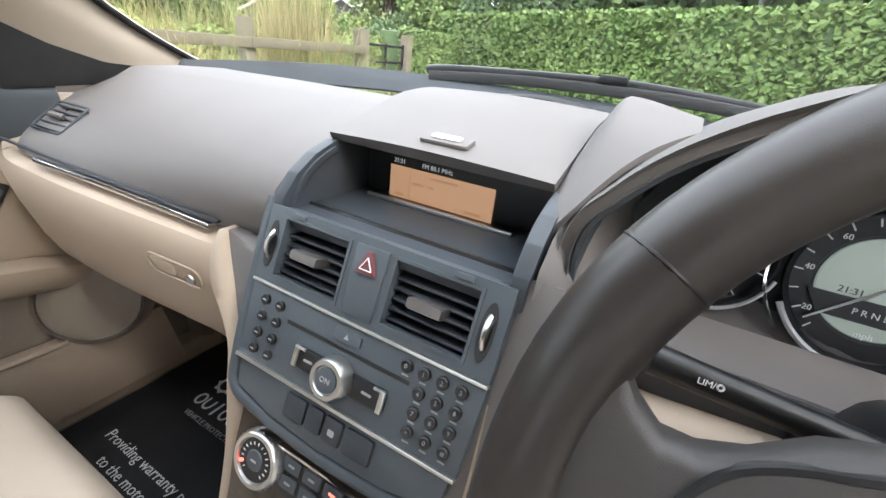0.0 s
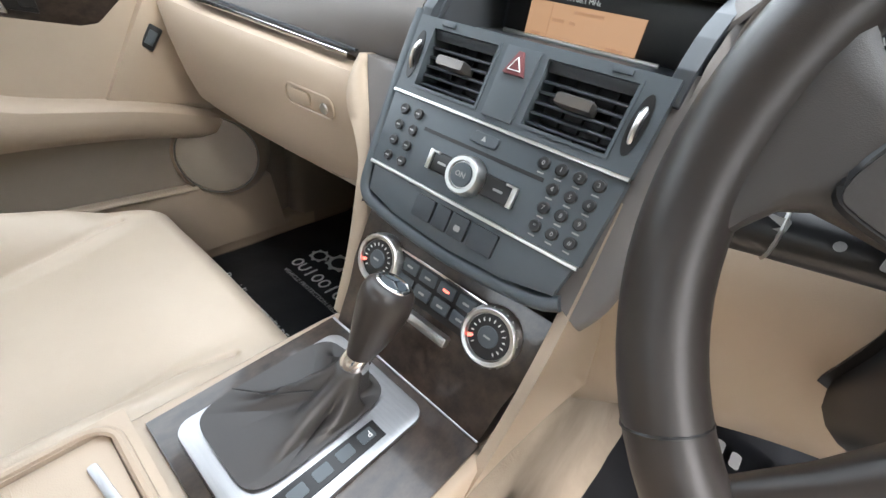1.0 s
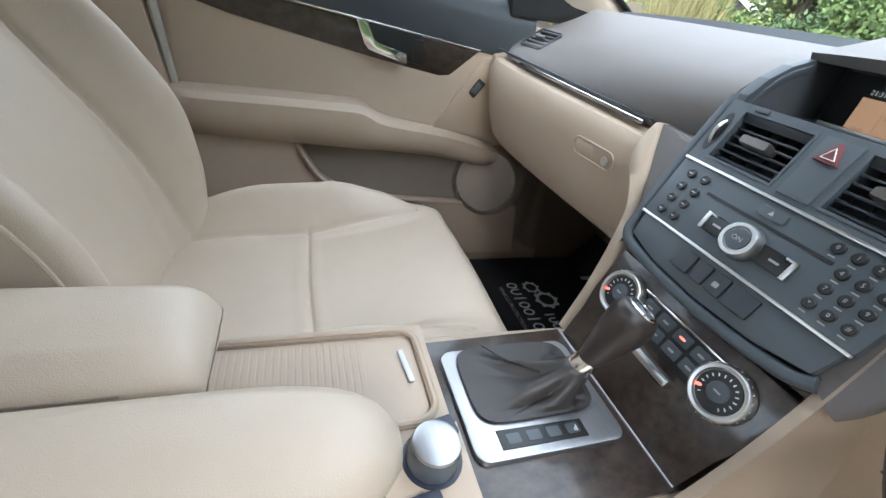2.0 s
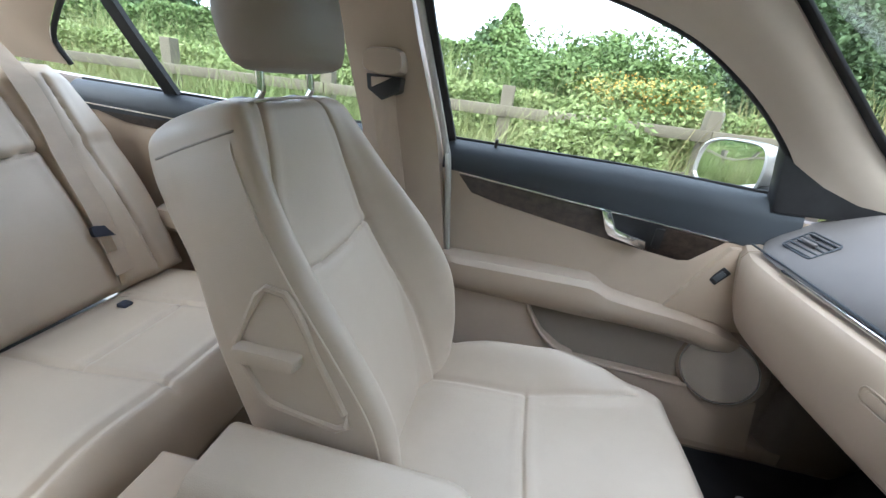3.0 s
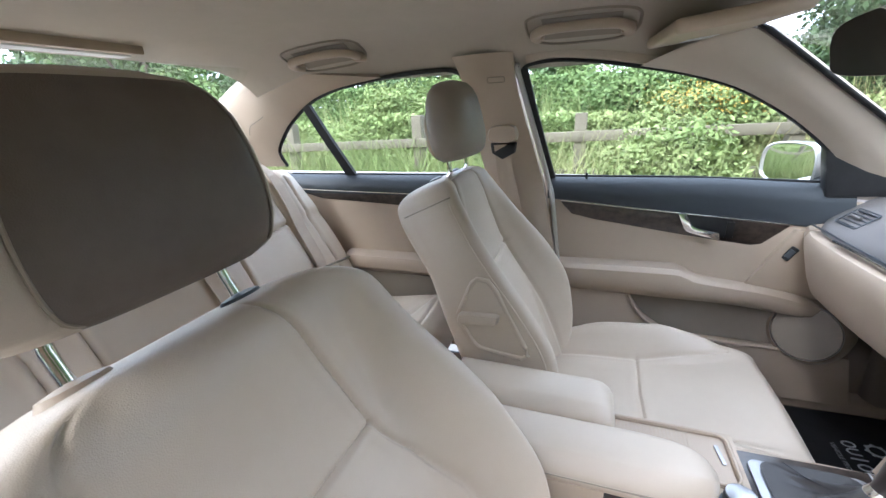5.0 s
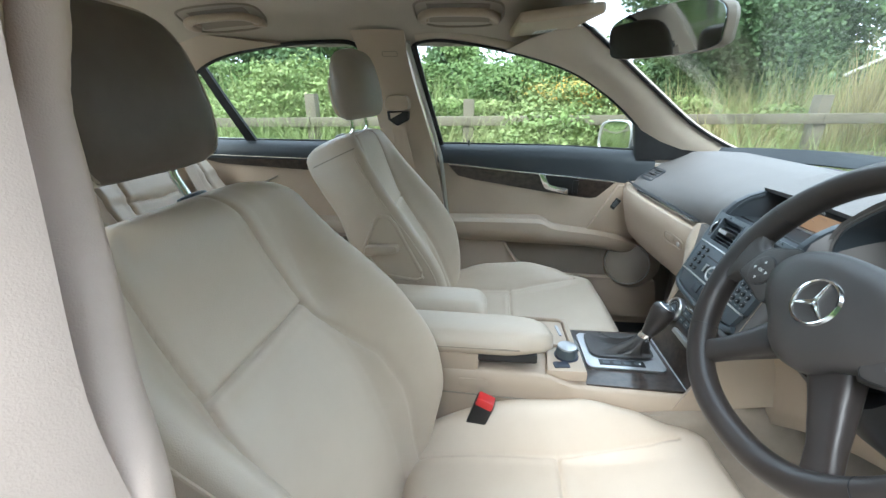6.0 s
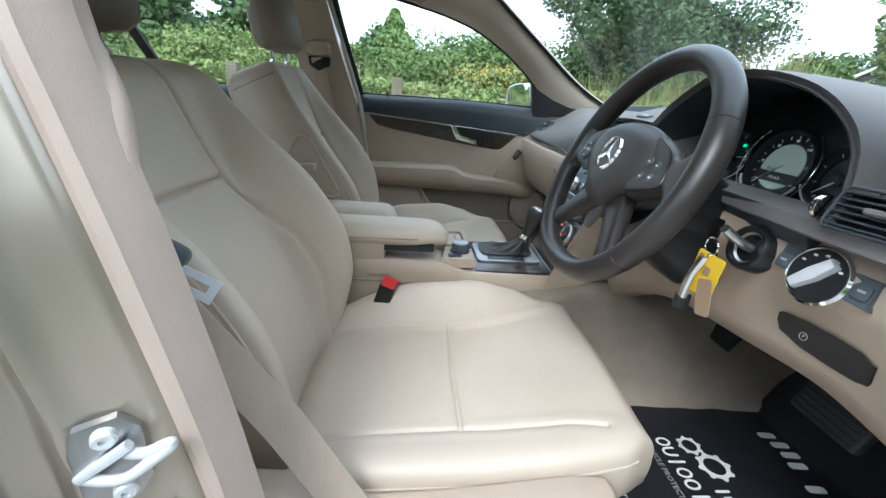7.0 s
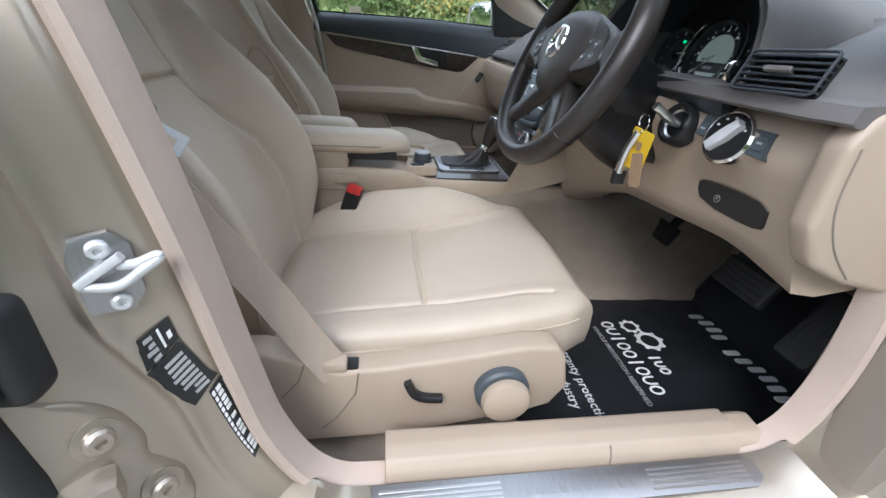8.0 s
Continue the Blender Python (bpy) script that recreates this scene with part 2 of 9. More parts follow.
def smooth_path(pts, n=8, closed=False):
    """A Catmull-Rom curve through points."""
    P = [V(p) for p in pts]
    k = len(P)
    out = []
    for i in range(k if closed else k - 1):
        p0, p1, p2, p3 = (P[(i + d) % k] if closed else P[min(max(i + d, 0), k - 1)] for d in (-1, 0, 1, 2))
        for s in range(n):
            t = s / n
            out.append(0.5 * (2 * p1 + (p2 - p0) * t + (2 * p0 - 5 * p1 + 4 * p2 - p3) * t * t + (3 * p1 - p0 - 3 * p2 + p3) * t**3))
    if not closed:
        out.append(P[-1])
    return out


def sweep(path, profile, up=(0, 0, 1), closed=False, caps=True, scale=None):
    """A profile (pairs: across, up) drawn along a path."""
    path = [V(p) for p in path]
    rings = []
    k = len(path)
    for i, p in enumerate(path):
        a, b = path[(i - 1) % k] if closed or i else p, path[(i + 1) % k] if closed or i < k - 1 else p
        t = (b - a).normalized()
        side = t.cross(V(up))
        side = side.normalized() if side.length > 1e-5 else V((1, 0, 0))
        u = side.cross(t).normalized()
        s = scale(i / (k - 1)) if scale else 1.0
        rings.append([p + side * (q[0] * s) + u * (q[1] * s) for q in profile])
    return loft(rings, True, caps, closed)


def circle(r, n=12, ry=None):
    return [(r * math.cos(2 * math.pi * i / n), (ry or r) * math.sin(2 * math.pi * i / n)) for i in range(n)]


def rrect(w, h, r, n=4):
    out = []
    for cx, cy, a in ((w / 2 - r, h / 2 - r, 0), (-w / 2 + r, h / 2 - r, 90), (-w / 2 + r, -h / 2 + r, 180), (w / 2 - r, -h / 2 + r, 270)):
        for i in range(n + 1):
            t = radians(a + 90 * i / n)
            out.append((cx + r * math.cos(t), cy + r * math.sin(t)))
    return out


def tube(path, r, n=10, closed=False):
    return sweep(path, circle(r, n), closed=closed, up=(0.13, 0.21, 0.97))


def lathe(profile, m, n=32):
    """Radius and height pairs turned round the z axis of m."""
    bm = loft([[V((r * math.cos(2 * math.pi * i / n), r * math.sin(2 * math.pi * i / n), h)) for i in range(n)] for r, h in profile])
    bm.transform(m)
    return bm


def hoop(profile, m, n=40):
    """A ring: a small outline of radius and height pairs, turned round the z axis of m."""
    rings = [[V((r * math.cos(2 * math.pi * i / n), r * math.sin(2 * math.pi * i / n), h)) for r, h in profile] for i in range(n)]
    bm = loft(rings, True, False, True)
    bm.transform(m)
    return bm


def frame_of(o, right, up):
    """A pose whose x is right, y is up and z the normal of a face."""
    r = V(right).normalized()
    n = r.cross(V(up)).normalized()
    u = n.cross(r)
    return Matrix(((r.x, u.x, n.x, o[0]), (r.y, u.y, n.y, o[1]), (r.z, u.z, n.z, o[2]), (0, 0, 0, 1)))


def plate(outline, m, depth, r=0.0):
    """An outline in the x, y of m, thick by depth along its z."""
    bm = prism(outline, "z", 0, depth, 0)
    if r:
        top = [e for e in bm.edges if all(abs(v.co.z - depth) < 1e-6 for v in e.verts)]
        bmesh.ops.bevel(bm, geom=top, offset=r, segments=2, profile=0.6, affect="EDGES")
    bm.transform(m)
    return bm


def letters(text, size, m, material, parent, name="lettering", label="", depth=0.0003, align="CENTER"):
    cu = bpy.data.curves.new("font", "FONT")
    cu.body, cu.size, cu.extrude, cu.align_x, cu.align_y = text, size, depth, align, "CENTER"
    cu.resolution_u = 2
    tmp = new("font", cu)
    me = bpy.data.meshes.new_from_object(tmp.evaluated_get(bpy.context.evaluated_depsgraph_get()))
    bpy.data.objects.remove(tmp)
    bpy.data.curves.remove(cu)
    me.transform(m)
    me.materials.clear()
    me.materials.append(material)
    ob = new(name, me)
    ob.parent = parent
    if parent.type == "EMPTY":
        ob.matrix_parent_inverse = parent.matrix_basis.inverted()
    if label:
        ob["label"] = label
    return ob


def lerp(a, b, t):
    return a + (b - a) * t


def step(a, b, x):
    t = min(max((x - a) / (b - a), 0), 1)
    return t * t * (3 - 2 * t)


def table(rows, x):
    """A smooth value between rows of (x, value), with no overshoot."""
    if x <= rows[0][0]:
        return rows[0][1]
    n = len(rows)
    for i in range(n - 1):
        a, p = rows[i]
        b, q = rows[i + 1]
        if x <= b:
            d = (q - p) / (b - a)

            def slope(k):
                if k <= 0 or k >= n - 1:
                    return d
                l = (rows[k][1] - rows[k - 1][1]) / (rows[k][0] - rows[k - 1][0])
                r = (rows[k + 1][1] - rows[k][1]) / (rows[k + 1][0] - rows[k][0])
                return 0.0 if l * r <= 0 else 2 * l * r / (l + r)

            t = (x - a) / (b - a)
            h = b - a
            return (2 * t ** 3 - 3 * t * t + 1) * p + (t ** 3 - 2 * t * t + t) * h * slope(i) + (3 * t * t - 2 * t ** 3) * q + (t ** 3 - t * t) * h * slope(i + 1)
    return rows[-1][1]


def seg_dist(px, py, pts):
    best = 9.0
    for (ax, ay), (bx, by) in zip(pts, pts[1:]):
        dx, dy = bx - ax, by - ay
        t = min(max(((px - ax) * dx + (py - ay) * dy) / (dx * dx + dy * dy), 0), 1)
        best = min(best, math.hypot(px - ax - t * dx, py - ay - t * dy))
    return best


def pad(width, length, height, m, nu, nv, seams=(), rim=0.03, under=0.05, front_round=3.0, side_pow=7.0, groove=0.0055, gw=0.0045, tuck=0.015, faint=()):
    """An upholstered pad. width(v): half widths; height(a, v): the top over the base at a metres across and v of the length; m: its frame
    (x across, y along, z out). Seams are lines of (a, along) in metres and press into the top."""
    bm = bmesh.new()
    rows = []
    for j in range(nv + 1):
        v = j / nv
        row = []
        for i in range(nu + 1):
            u = -1 + 2 * i / nu
            a = width(v) * u
            s = length * v
            e = max(abs(u) ** side_pow, abs(2 * v - 1) ** (front_round * 6))
            c = height(a, v) - rim * (1 - math.sqrt(max(0.0, 1 - min(e, 1.0) ** 1.0)))
            for line in seams:
                d = seg_dist(a, s, line)
                if d < 0.03:
                    c -= groove * math.exp(-(d / gw) ** 2) - 0.2 * groove * math.exp(-((d - 0.014) / 0.008) ** 2)
            for line in faint:
                d = seg_dist(a, s, line)
                if d < 0.03:
                    c -= 0.30 * groove * math.exp(-(d / (1.6 * gw)) ** 2)
            row.append(bm.verts.new((a, s, c)))
        rows.append(row)
    for j in range(nv):
        for i in range(nu):
            bm.faces.new((rows[j][i], rows[j][i + 1], rows[j + 1][i + 1], rows[j + 1][i]))
    edge = [rows[0][i] for i in range(nu)] + [rows[j][nu] for j in range(nv)] + [rows[nv][i] for i in range(nu, 0, -1)] + [rows[j][0] for j in range(nv, 0, -1)]
    prev = edge
    mid = length / 2
    for k, (drop, inn) in enumerate(((0.4, 0.0), (0.8, 0.25), (1.0, 1.0))):
        ring = []
        for v in edge:
            x, y, z = v.co
            base = -under
            ring.append(bm.verts.new((x - math.copysign(tuck * inn, x) if abs(x) > 1e-4 else x, y - math.copysign(tuck * inn, y - mid), lerp(z, base, drop))))
        for i in range(len(edge)):
            j = (i + 1) % len(edge)
            bm.faces.new((prev[i], prev[j], ring[j], ring[i]))
        prev = ring
    bm.faces.new(prev)
    bm.transform(m)
    return bm

# ---- the car's shell ----
def xw(z):
    """How far out the side glass stands at a height."""
    return 0.733 - (z - 0.918) * 0.4375


FRONT_TOP = [(-0.150, 1.205), (-0.140, 1.228), (-0.07, 1.236), (0.03, 1.226), (0.13, 1.208), (0.23, 1.186), (0.335, 1.152), (0.43, 1.102), (0.51, 1.048), (0.585, 0.985), (0.63, 0.93)]
REAR_TOP = [(-1.050, 0.955), (-1.056, 1.008), (-1.003, 1.066), (-0.933, 1.119), (-0.83, 1.175), (-0.72, 1.206), (-0.56, 1.227), (-0.42, 1.234), (-0.346, 1.232), (-0.311, 1.214)]
SCREEN_EDGE = [(0.30, 1.262), (0.341, 1.250), (0.543, 1.115), (0.723, 0.999), (0.86, 0.931), (0.95, 0.90)]


def side_pts(rows, s, off=0.0):
    return [V((s * (xw(z) - off), y, z)) for y, z in rows]


def head_z(x, y):
    z = 1.330 - 0.094 * (abs(x) / 0.6) ** 7
    if y > 0.0:
        z -= 0.50 * y * y * (1 - 0.5 * abs(x) / 0.6)
    if y < -0.5:
        z -= 0.20 * (y + 0.5) ** 2
    return z


def sheet(f, nu, nv, thick):
    """A surface from f(u, v), with thickness along thick."""
    bm = bmesh.new()
    t = V(thick)
    a = [[bm.verts.new(f(i / nu, j / nv)) for i in range(nu + 1)] for j in range(nv + 1)]
    b = [[bm.verts.new(V(f(i / nu, j / nv)) + t) for i in range(nu + 1)] for j in range(nv + 1)]
    for j in range(nv):
        for i in range(nu):
            bm.faces.new((a[j][i], a[j][i + 1], a[j + 1][i + 1], a[j + 1][i]))
            bm.faces.new((b[j][i], b[j + 1][i], b[j + 1][i + 1], b[j][i + 1]))
    for i in range(nu):
        bm.faces.new((a[0][i], b[0][i], b[0][i + 1], a[0][i + 1]))
        bm.faces.new((a[nv][i], a[nv][i + 1], b[nv][i + 1], b[nv][i]))
    for j in range(nv):
        bm.faces.new((a[j][0], a[j + 1][0], b[j + 1][0], b[j][0]))
        bm.faces.new((a[j][nu], b[j][nu], b[j + 1][nu], a[j + 1][nu]))
    return bm


def head_pt(u, v):
    y = lerp(0.315, -1.02, v)
    x = lerp(-0.612, 0.612, u)
    return (x, y, head_z(x, y))


solid("ceiling", sheet(head_pt, 40, 40, (0, 0, 0.02)), HEADLINING, "beige woven headlining under the car roof", "headlining", kind="structure")
solid("roof", sheet(lambda u, v: (lerp(-0.66, 0.66, u), lerp(0.36, -1.08, v), head_z(lerp(-0.6, 0.6, u), lerp(0.30, -1.0, v)) + 0.045), 24, 24, (0, 0, 0.012)), PAINT_PALE, "pale painted steel car roof", "roof", kind="structure")


def strip_between(a, b, bulge, back, n=6):
    """A rounded trim band between two lines, bulging along a vector."""
    rings = []
    for p, q in zip(a, b):
        p, q = V(p), V(q)
        ring = []
        for i in range(n + 1):
            t = i / n
            ring.append(p.lerp(q, t) + V(bulge) * math.sin(math.pi * t) ** 0.8)
        ring += [q + V(back), p + V(back)]
        rings.append(ring)
    return loft(rings)


def resample(pts, n):
    pts = [V(p) for p in pts]
    L = [0]
    for a, b in zip(pts, pts[1:]):
        L.append(L[-1] + (b - a).length)
    out = []
    for i in range(n):
        d = L[-1] * i / (n - 1)
        k = max(j for j in range(len(L) - 1) if L[j] <= d + 1e-9)
        out.append(pts[k].lerp(pts[k + 1], (d - L[k]) / (L[k + 1] - L[k])))
    return out


for s in (-1, 1):
    side = "left" if s < 0 else "right"
    lower = resample(smooth_path(side_pts(FRONT_TOP[4:], s, 0.012)), 26)
    upper = resample(smooth_path([V((s * (xw(z) - 0.03 - 0.05 * step(0.95, 1.25, z)), y, z)) for y, z in SCREEN_EDGE]), 26)
    solid("pillar_front_" + side, strip_between(lower, upper, (-s * 0.022, -0.012, 0), (s * 0.03, 0.035, 0.006)), PILLAR, "pale beige windscreen pillar trim", "pillar trim", kind="structure")
    # middle pillar
    fr = resample([(0.555, -0.140, 1.262), (0.548, -0.138, 1.20), (0.548, -0.150, 1.13), (0.558, -0.156, 1.082), (0.573, -0.143, 1.045), (0.602, -0.114, 0.997), (0.625, -0.093, 0.963), (0.650, -0.066, 0.925), (0.666, -0.056, 0.88), (0.668, -0.060, 0.80), (0.672, -0.04, 0.55), (0.672, 0.0, 0.33)] if s > 0 else [(s * 0.570, -0.172, 1.262), (s * (xw(1.2) - 0.02), -0.168, 1.20), (s * (xw(1.1) - 0.03), -0.147, 1.10), (s * (xw(0.93) - 0.045), -0.103, 0.93), (s * 0.672, -0.075, 0.80), (s * 0.672, -0.03, 0.55), (s * 0.672, 0.0, 0.33)], 22)
    bk = resample([(s * 0.570, -0.335, 1.262), (s * (xw(1.2) - 0.02), -0.312, 1.20), (s * (xw(0.93) - 0.045), -0.272, 0.93), (s * 0.672, -0.25, 0.80), (s * 0.672, -0.24, 0.55), (s * 0.672, -0.24, 0.33)], 22)
    solid("pillar_middle_" + side, strip_between(fr, bk, (-s * 0.020, 0, 0), (s * (0.026 if s > 0 else 0.045), 0, 0)), BEIGE, "beige plastic middle pillar trim", "pillar trim", kind="structure")
    if s > 0:
        solid("trim_pillar_seal", sweep(smooth_path([(0.562, -0.136, 1.240), (0.556, -0.134, 1.20), (0.556, -0.146, 1.13), (0.566, -0.151, 1.082), (0.581, -0.138, 1.045), (0.610, -0.109, 0.997), (0.633, -0.088, 0.963), (0.658, -0.061, 0.925), (0.676, -0.050, 0.88)], 5), circle(0.013, 12)), SEAL, "soft pinkish beige seal along the pillar's edge", "door seal", kind="structure")
    # rear pillar
    arc = resample(smooth_path(side_pts(REAR_TOP[:7][::-1], s, 0.012)), 24)
    glass_edge = resample(smooth_path([(s * 0.565, -0.96, 1.268), (s * 0.588, -1.10, 1.228), (s * 0.603, -1.24, 1.156), (s * 0.612, -1.37, 1.080), (s * 0.620, -1.50, 0.968)]), 24)
    solid("pillar_rear_" + side, strip_between(arc, glass_edge, (-s * 0.012, 0.004, 0), (s * 0.02, -0.02, 0.02), 8), BEIGE, "beige plastic rear pillar trim", "pillar trim", kind="structure")
    if s < 0:
        solid("trim_pillar_joint", tube(smooth_path([(-0.612, -1.105, 1.075), (-0.606, -1.09, 1.105), (-0.603, -1.06, 1.118), (-0.598, -1.02, 1.135)], 5), 0.0016, 6), BEIGE_SHADE, "joint line of the rear pillar trim", "trim joint", kind="structure")
    # pale window reveal along the top of both side windows
    solid("trim_window_" + side, sweep(smooth_path(side_pts(FRONT_TOP[:-1], s, 0.002), 6), rrect(0.009, 0.009, 0.003, 2), up=(0, 0, 1)), RUBBER, "black rubber window channel", "window channel", kind="structure")
    if s < 0:
        solid("trim_roof_rail_" + side, sweep(smooth_path(side_pts([(y, z + 0.016) for y, z in FRONT_TOP[1:9]], s, -0.006), 6), rrect(0.026, 0.022, 0.006, 2), up=(0, 0, 1)), PILLAR, "beige roof rail above the side window", "roof rail", kind="structure")
    solid("trim_rear_window_" + side, sweep(smooth_path(side_pts(REAR_TOP, s, 0.002), 6), rrect(0.010, 0.012, 0.003, 2), up=(0, 0, 1)), RUBBER, "black rubber rear window channel", "window channel", kind="structure")
    if s < 0:
        door_gap = [(s * (xw(1.225) - 0.012), -0.158, 1.228), (s * (xw(1.2) - 0.012), -0.157, 1.20), (s * (xw(0.93) - 0.036), -0.088, 0.93), (s * 0.690, -0.070, 0.86), (s * 0.685, -0.05, 0.7), (s * 0.68, -0.02, 0.5), (s * 0.68, 0.02, 0.36)]
        solid("trim_door_edge_" + side, sweep(smooth_path(door_gap, 6), circle(0.0075, 8)), PAINT_PALE, "pale painted door edge beside the pillar", "door edge", kind="structure")
        post = [(s * (xw(1.222) - 0.006), -0.146, 1.222), (s * (xw(1.1) - 0.006), -0.120, 1.10), (s * (xw(0.92) - 0.010), -0.075, 0.92)]
        solid("trim_window_post_" + side, sweep(smooth_path(post, 6), rrect(0.020, 0.014, 0.004, 2), up=(1, 0, 0)), RUBBER, "black upright window channel beside the pillar", "window channel", kind="structure")
        tag_at = (s * (xw(1.19) - 0.046), -0.215, 1.198)
        solid("trim_pillar_tag", tube([frame_of(tag_at, (0, 1, 0), (-s * 0.40, 0, 0.92)) @ V((a, b, 0)) for a, b in rrect(0.046, 0.014, 0.004, 3)], 0.0012, 6, True), BEIGE_SHADE, "small moulded tag on the pillar trim", "moulded tag", kind="structure")
    # outer body side below the glass, only behind the front door
    solid("wall_rear_" + side, prism([(-0.26, 0.30), (-1.7, 0.30), (-1.7, 0.93), (-1.05, 0.92), (-0.26, 0.915)], "x", s * 0.80, s * 0.84, 0.01), PAINT, "champagne painted rear body side", "body side", kind="structure")

# glass
def pane(name, rows, s, label, kind="structure"):
    bm = bmesh.new()
    a = [bm.verts.new((s * (xw(z) + 0.004), y, z)) for y, z in rows]
    b = [bm.verts.new((s * (xw(z) + 0.008), y, z)) for y, z in rows]
    bm.faces.new(a)
    bm.faces.new(b[::-1])
    for i in range(len(a)):
        j = (i + 1) % len(a)
        bm.faces.new((a[i], b[i], b[j], a[j]))
    return solid(name, bm, GLASS, label, "window", kind=kind)


pane("window_1", FRONT_TOP + [(0.64, 0.90), (-0.075, 0.90)], -1, "clear side window of the passenger door")
pane("window_2", REAR_TOP + [(-0.276, 0.90), (-1.04, 0.90)], -1, "clear rear side window")
pane("window_3", REAR_TOP + [(-0.276, 0.90), (-1.04, 0.90)], 1, "clear rear side window")


def screen_pt(u, v):
    w = lerp(0.515, 0.70, v)
    y, z = lerp(0.315, 1.08, v), lerp(1.268, 0.905, v) + 0.035 * math.sin(math.pi * v)
    x = lerp(-w, w, u)
    return (x, y - 0.10 * (abs(x) / 0.6) ** 2 * v, z)


solid("window_4", sheet(screen_pt, 24, 16, (0, 0.004, 0.005)), GLASS, "raked curved windscreen with a black edge", "windscreen", kind="structure")


def back_pt(u, v):
    w = lerp(0.57, 0.64, v)
    y, z = lerp(-0.985, -1.52, v), lerp(1.268, 0.965, v) + 0.03 * math.sin(math.pi * v)
    x = lerp(-w, w, u)
    return (x, y + 0.06 * (abs(x) / 0.6) ** 2, z)


solid("window_5", sheet(back_pt, 20, 14, (0, -0.004, 0.005)), GLASS, "raked curved rear window", "rear window", kind="structure")
for s in (-1, 1):
    edge = smooth_path([(s * (xw(z) - 0.034 - 0.05 * step(0.95, 1.25, z)), y + 0.008, z + 0.004) for y, z in SCREEN_EDGE], 4)
    solid("trim_screen_edge_left" if s < 0 else "trim_screen_edge_right", sweep(edge, rrect(0.022, 0.006, 0.002, 2), up=(0, 0.5, 0.8)), RUBBER, "black windscreen edge seal", "seal", kind="structure")

# floor, tunnel, front and rear bulkheads
fl = join(rbox((-0.70, -1.1, 0.20), (0.70, 1.02, 0.262), 0.01), prism([(1.0, 0.25), (1.20, 0.48), (1.20, 0.80), (1.25, 0.80), (1.25, 0.20), (0.90, 0.20)], "x", -0.72, 0.72))
solid("floor", fl, CARPET, "taupe carpeted car floor and footwells", "carpet", kind="structure")
solid("tunnel", prism([(-0.13, 0.25), (-0.10, 0.44), (-0.06, 0.475), (0.06, 0.475), (0.10, 0.44), (0.13, 0.25)], "y", -0.7, 1.2, 0.01), CARPET, "carpeted transmission tunnel beneath the centre console", "tunnel", kind="structure")


def tunnel_side_ring(y):
    zt = table([(0.20, 0.50), (0.46, 0.535), (0.58, 0.56), (0.75, 0.52), (1.10, 0.46)], y)
    out = table([(0.20, 0.0), (0.45, 0.0), (0.75, 0.012), (1.10, 0.02)], y)
    return [V(p) for p in ((0.104, y, zt), (0.126, y, zt - 0.004), (0.134 + out * 0.4, y, zt - 0.03), (0.142 + out, y, 0.42), (0.152 + out, y, 0.34), (0.168 + out, y, 0.285), (0.200 + out, y, 0.264), (0.10, y, 0.262))]


solid("tunnel_side", loft([tunnel_side_ring(lerp(0.20, 1.10, k / 24)) for k in range(25)]), CARPET, "taupe carpeted flank of the tunnel beside the driver", "tunnel lining", kind="structure", sharp=80)
solid("wall_front", rbox((-0.78, 1.22, 0.20), (0.78, 1.26, 0.86), 0.004), RUBBER, "black bulkhead behind the dashboard", "bulkhead", kind="structure")
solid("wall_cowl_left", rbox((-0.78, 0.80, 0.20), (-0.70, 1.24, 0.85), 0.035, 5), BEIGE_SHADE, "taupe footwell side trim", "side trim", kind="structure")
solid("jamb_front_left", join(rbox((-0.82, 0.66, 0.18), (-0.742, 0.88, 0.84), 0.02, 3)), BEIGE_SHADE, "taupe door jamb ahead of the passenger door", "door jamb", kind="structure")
solid("sill_front_left", join(rbox((-0.82, -0.16, 0.16), (-0.698, 0.86, 0.302), 0.018, 4)), BEIGE, "beige passenger sill trim beside the mat", "sill trim", kind="structure")
solid("wall_cowl_right", join(rbox((0.66, 0.80, 0.20), (0.78, 1.24, 0.85), 0.01)), BEIGE_SHADE, "taupe footwell side trim", "side trim", kind="structure")
solid("underbody", rbox((-0.80, -1.9, 0.16), (0.80, 1.3, 0.20), 0.01), RUBBER, "black underside of the car", "underbody", kind="structure")
solid("parcel_shelf", rbox((-0.62, -1.58, 0.935), (0.62, -1.03, 0.955), 0.006), HEADLINING, "beige parcel shelf beneath the rear window", "shelf", kind="structure")
solid("wall_rear", rbox((-0.80, -1.64, 0.20), (0.80, -1.60, 0.98), 0.006), RUBBER, "bulkhead behind the rear seat", "bulkhead", kind="structure")
solid("bonnet", sheet(lambda u, v: (lerp(-0.75, 0.75, u), lerp(1.16, 2.05, v), 0.885 - 0.16 * v - 0.05 * (2 * u - 1) ** 2 - 0.12 * v**4), 16, 12, (0, 0, 0.012)), PAINT_PALE, "pale champagne painted bonnet", "bonnet", kind="structure")
solid("boot_lid", rbox((-0.72, -2.05, 0.90), (0.72, -1.55, 0.945), 0.03), PAINT_PALE, "pale painted boot lid", "boot lid", kind="structure")

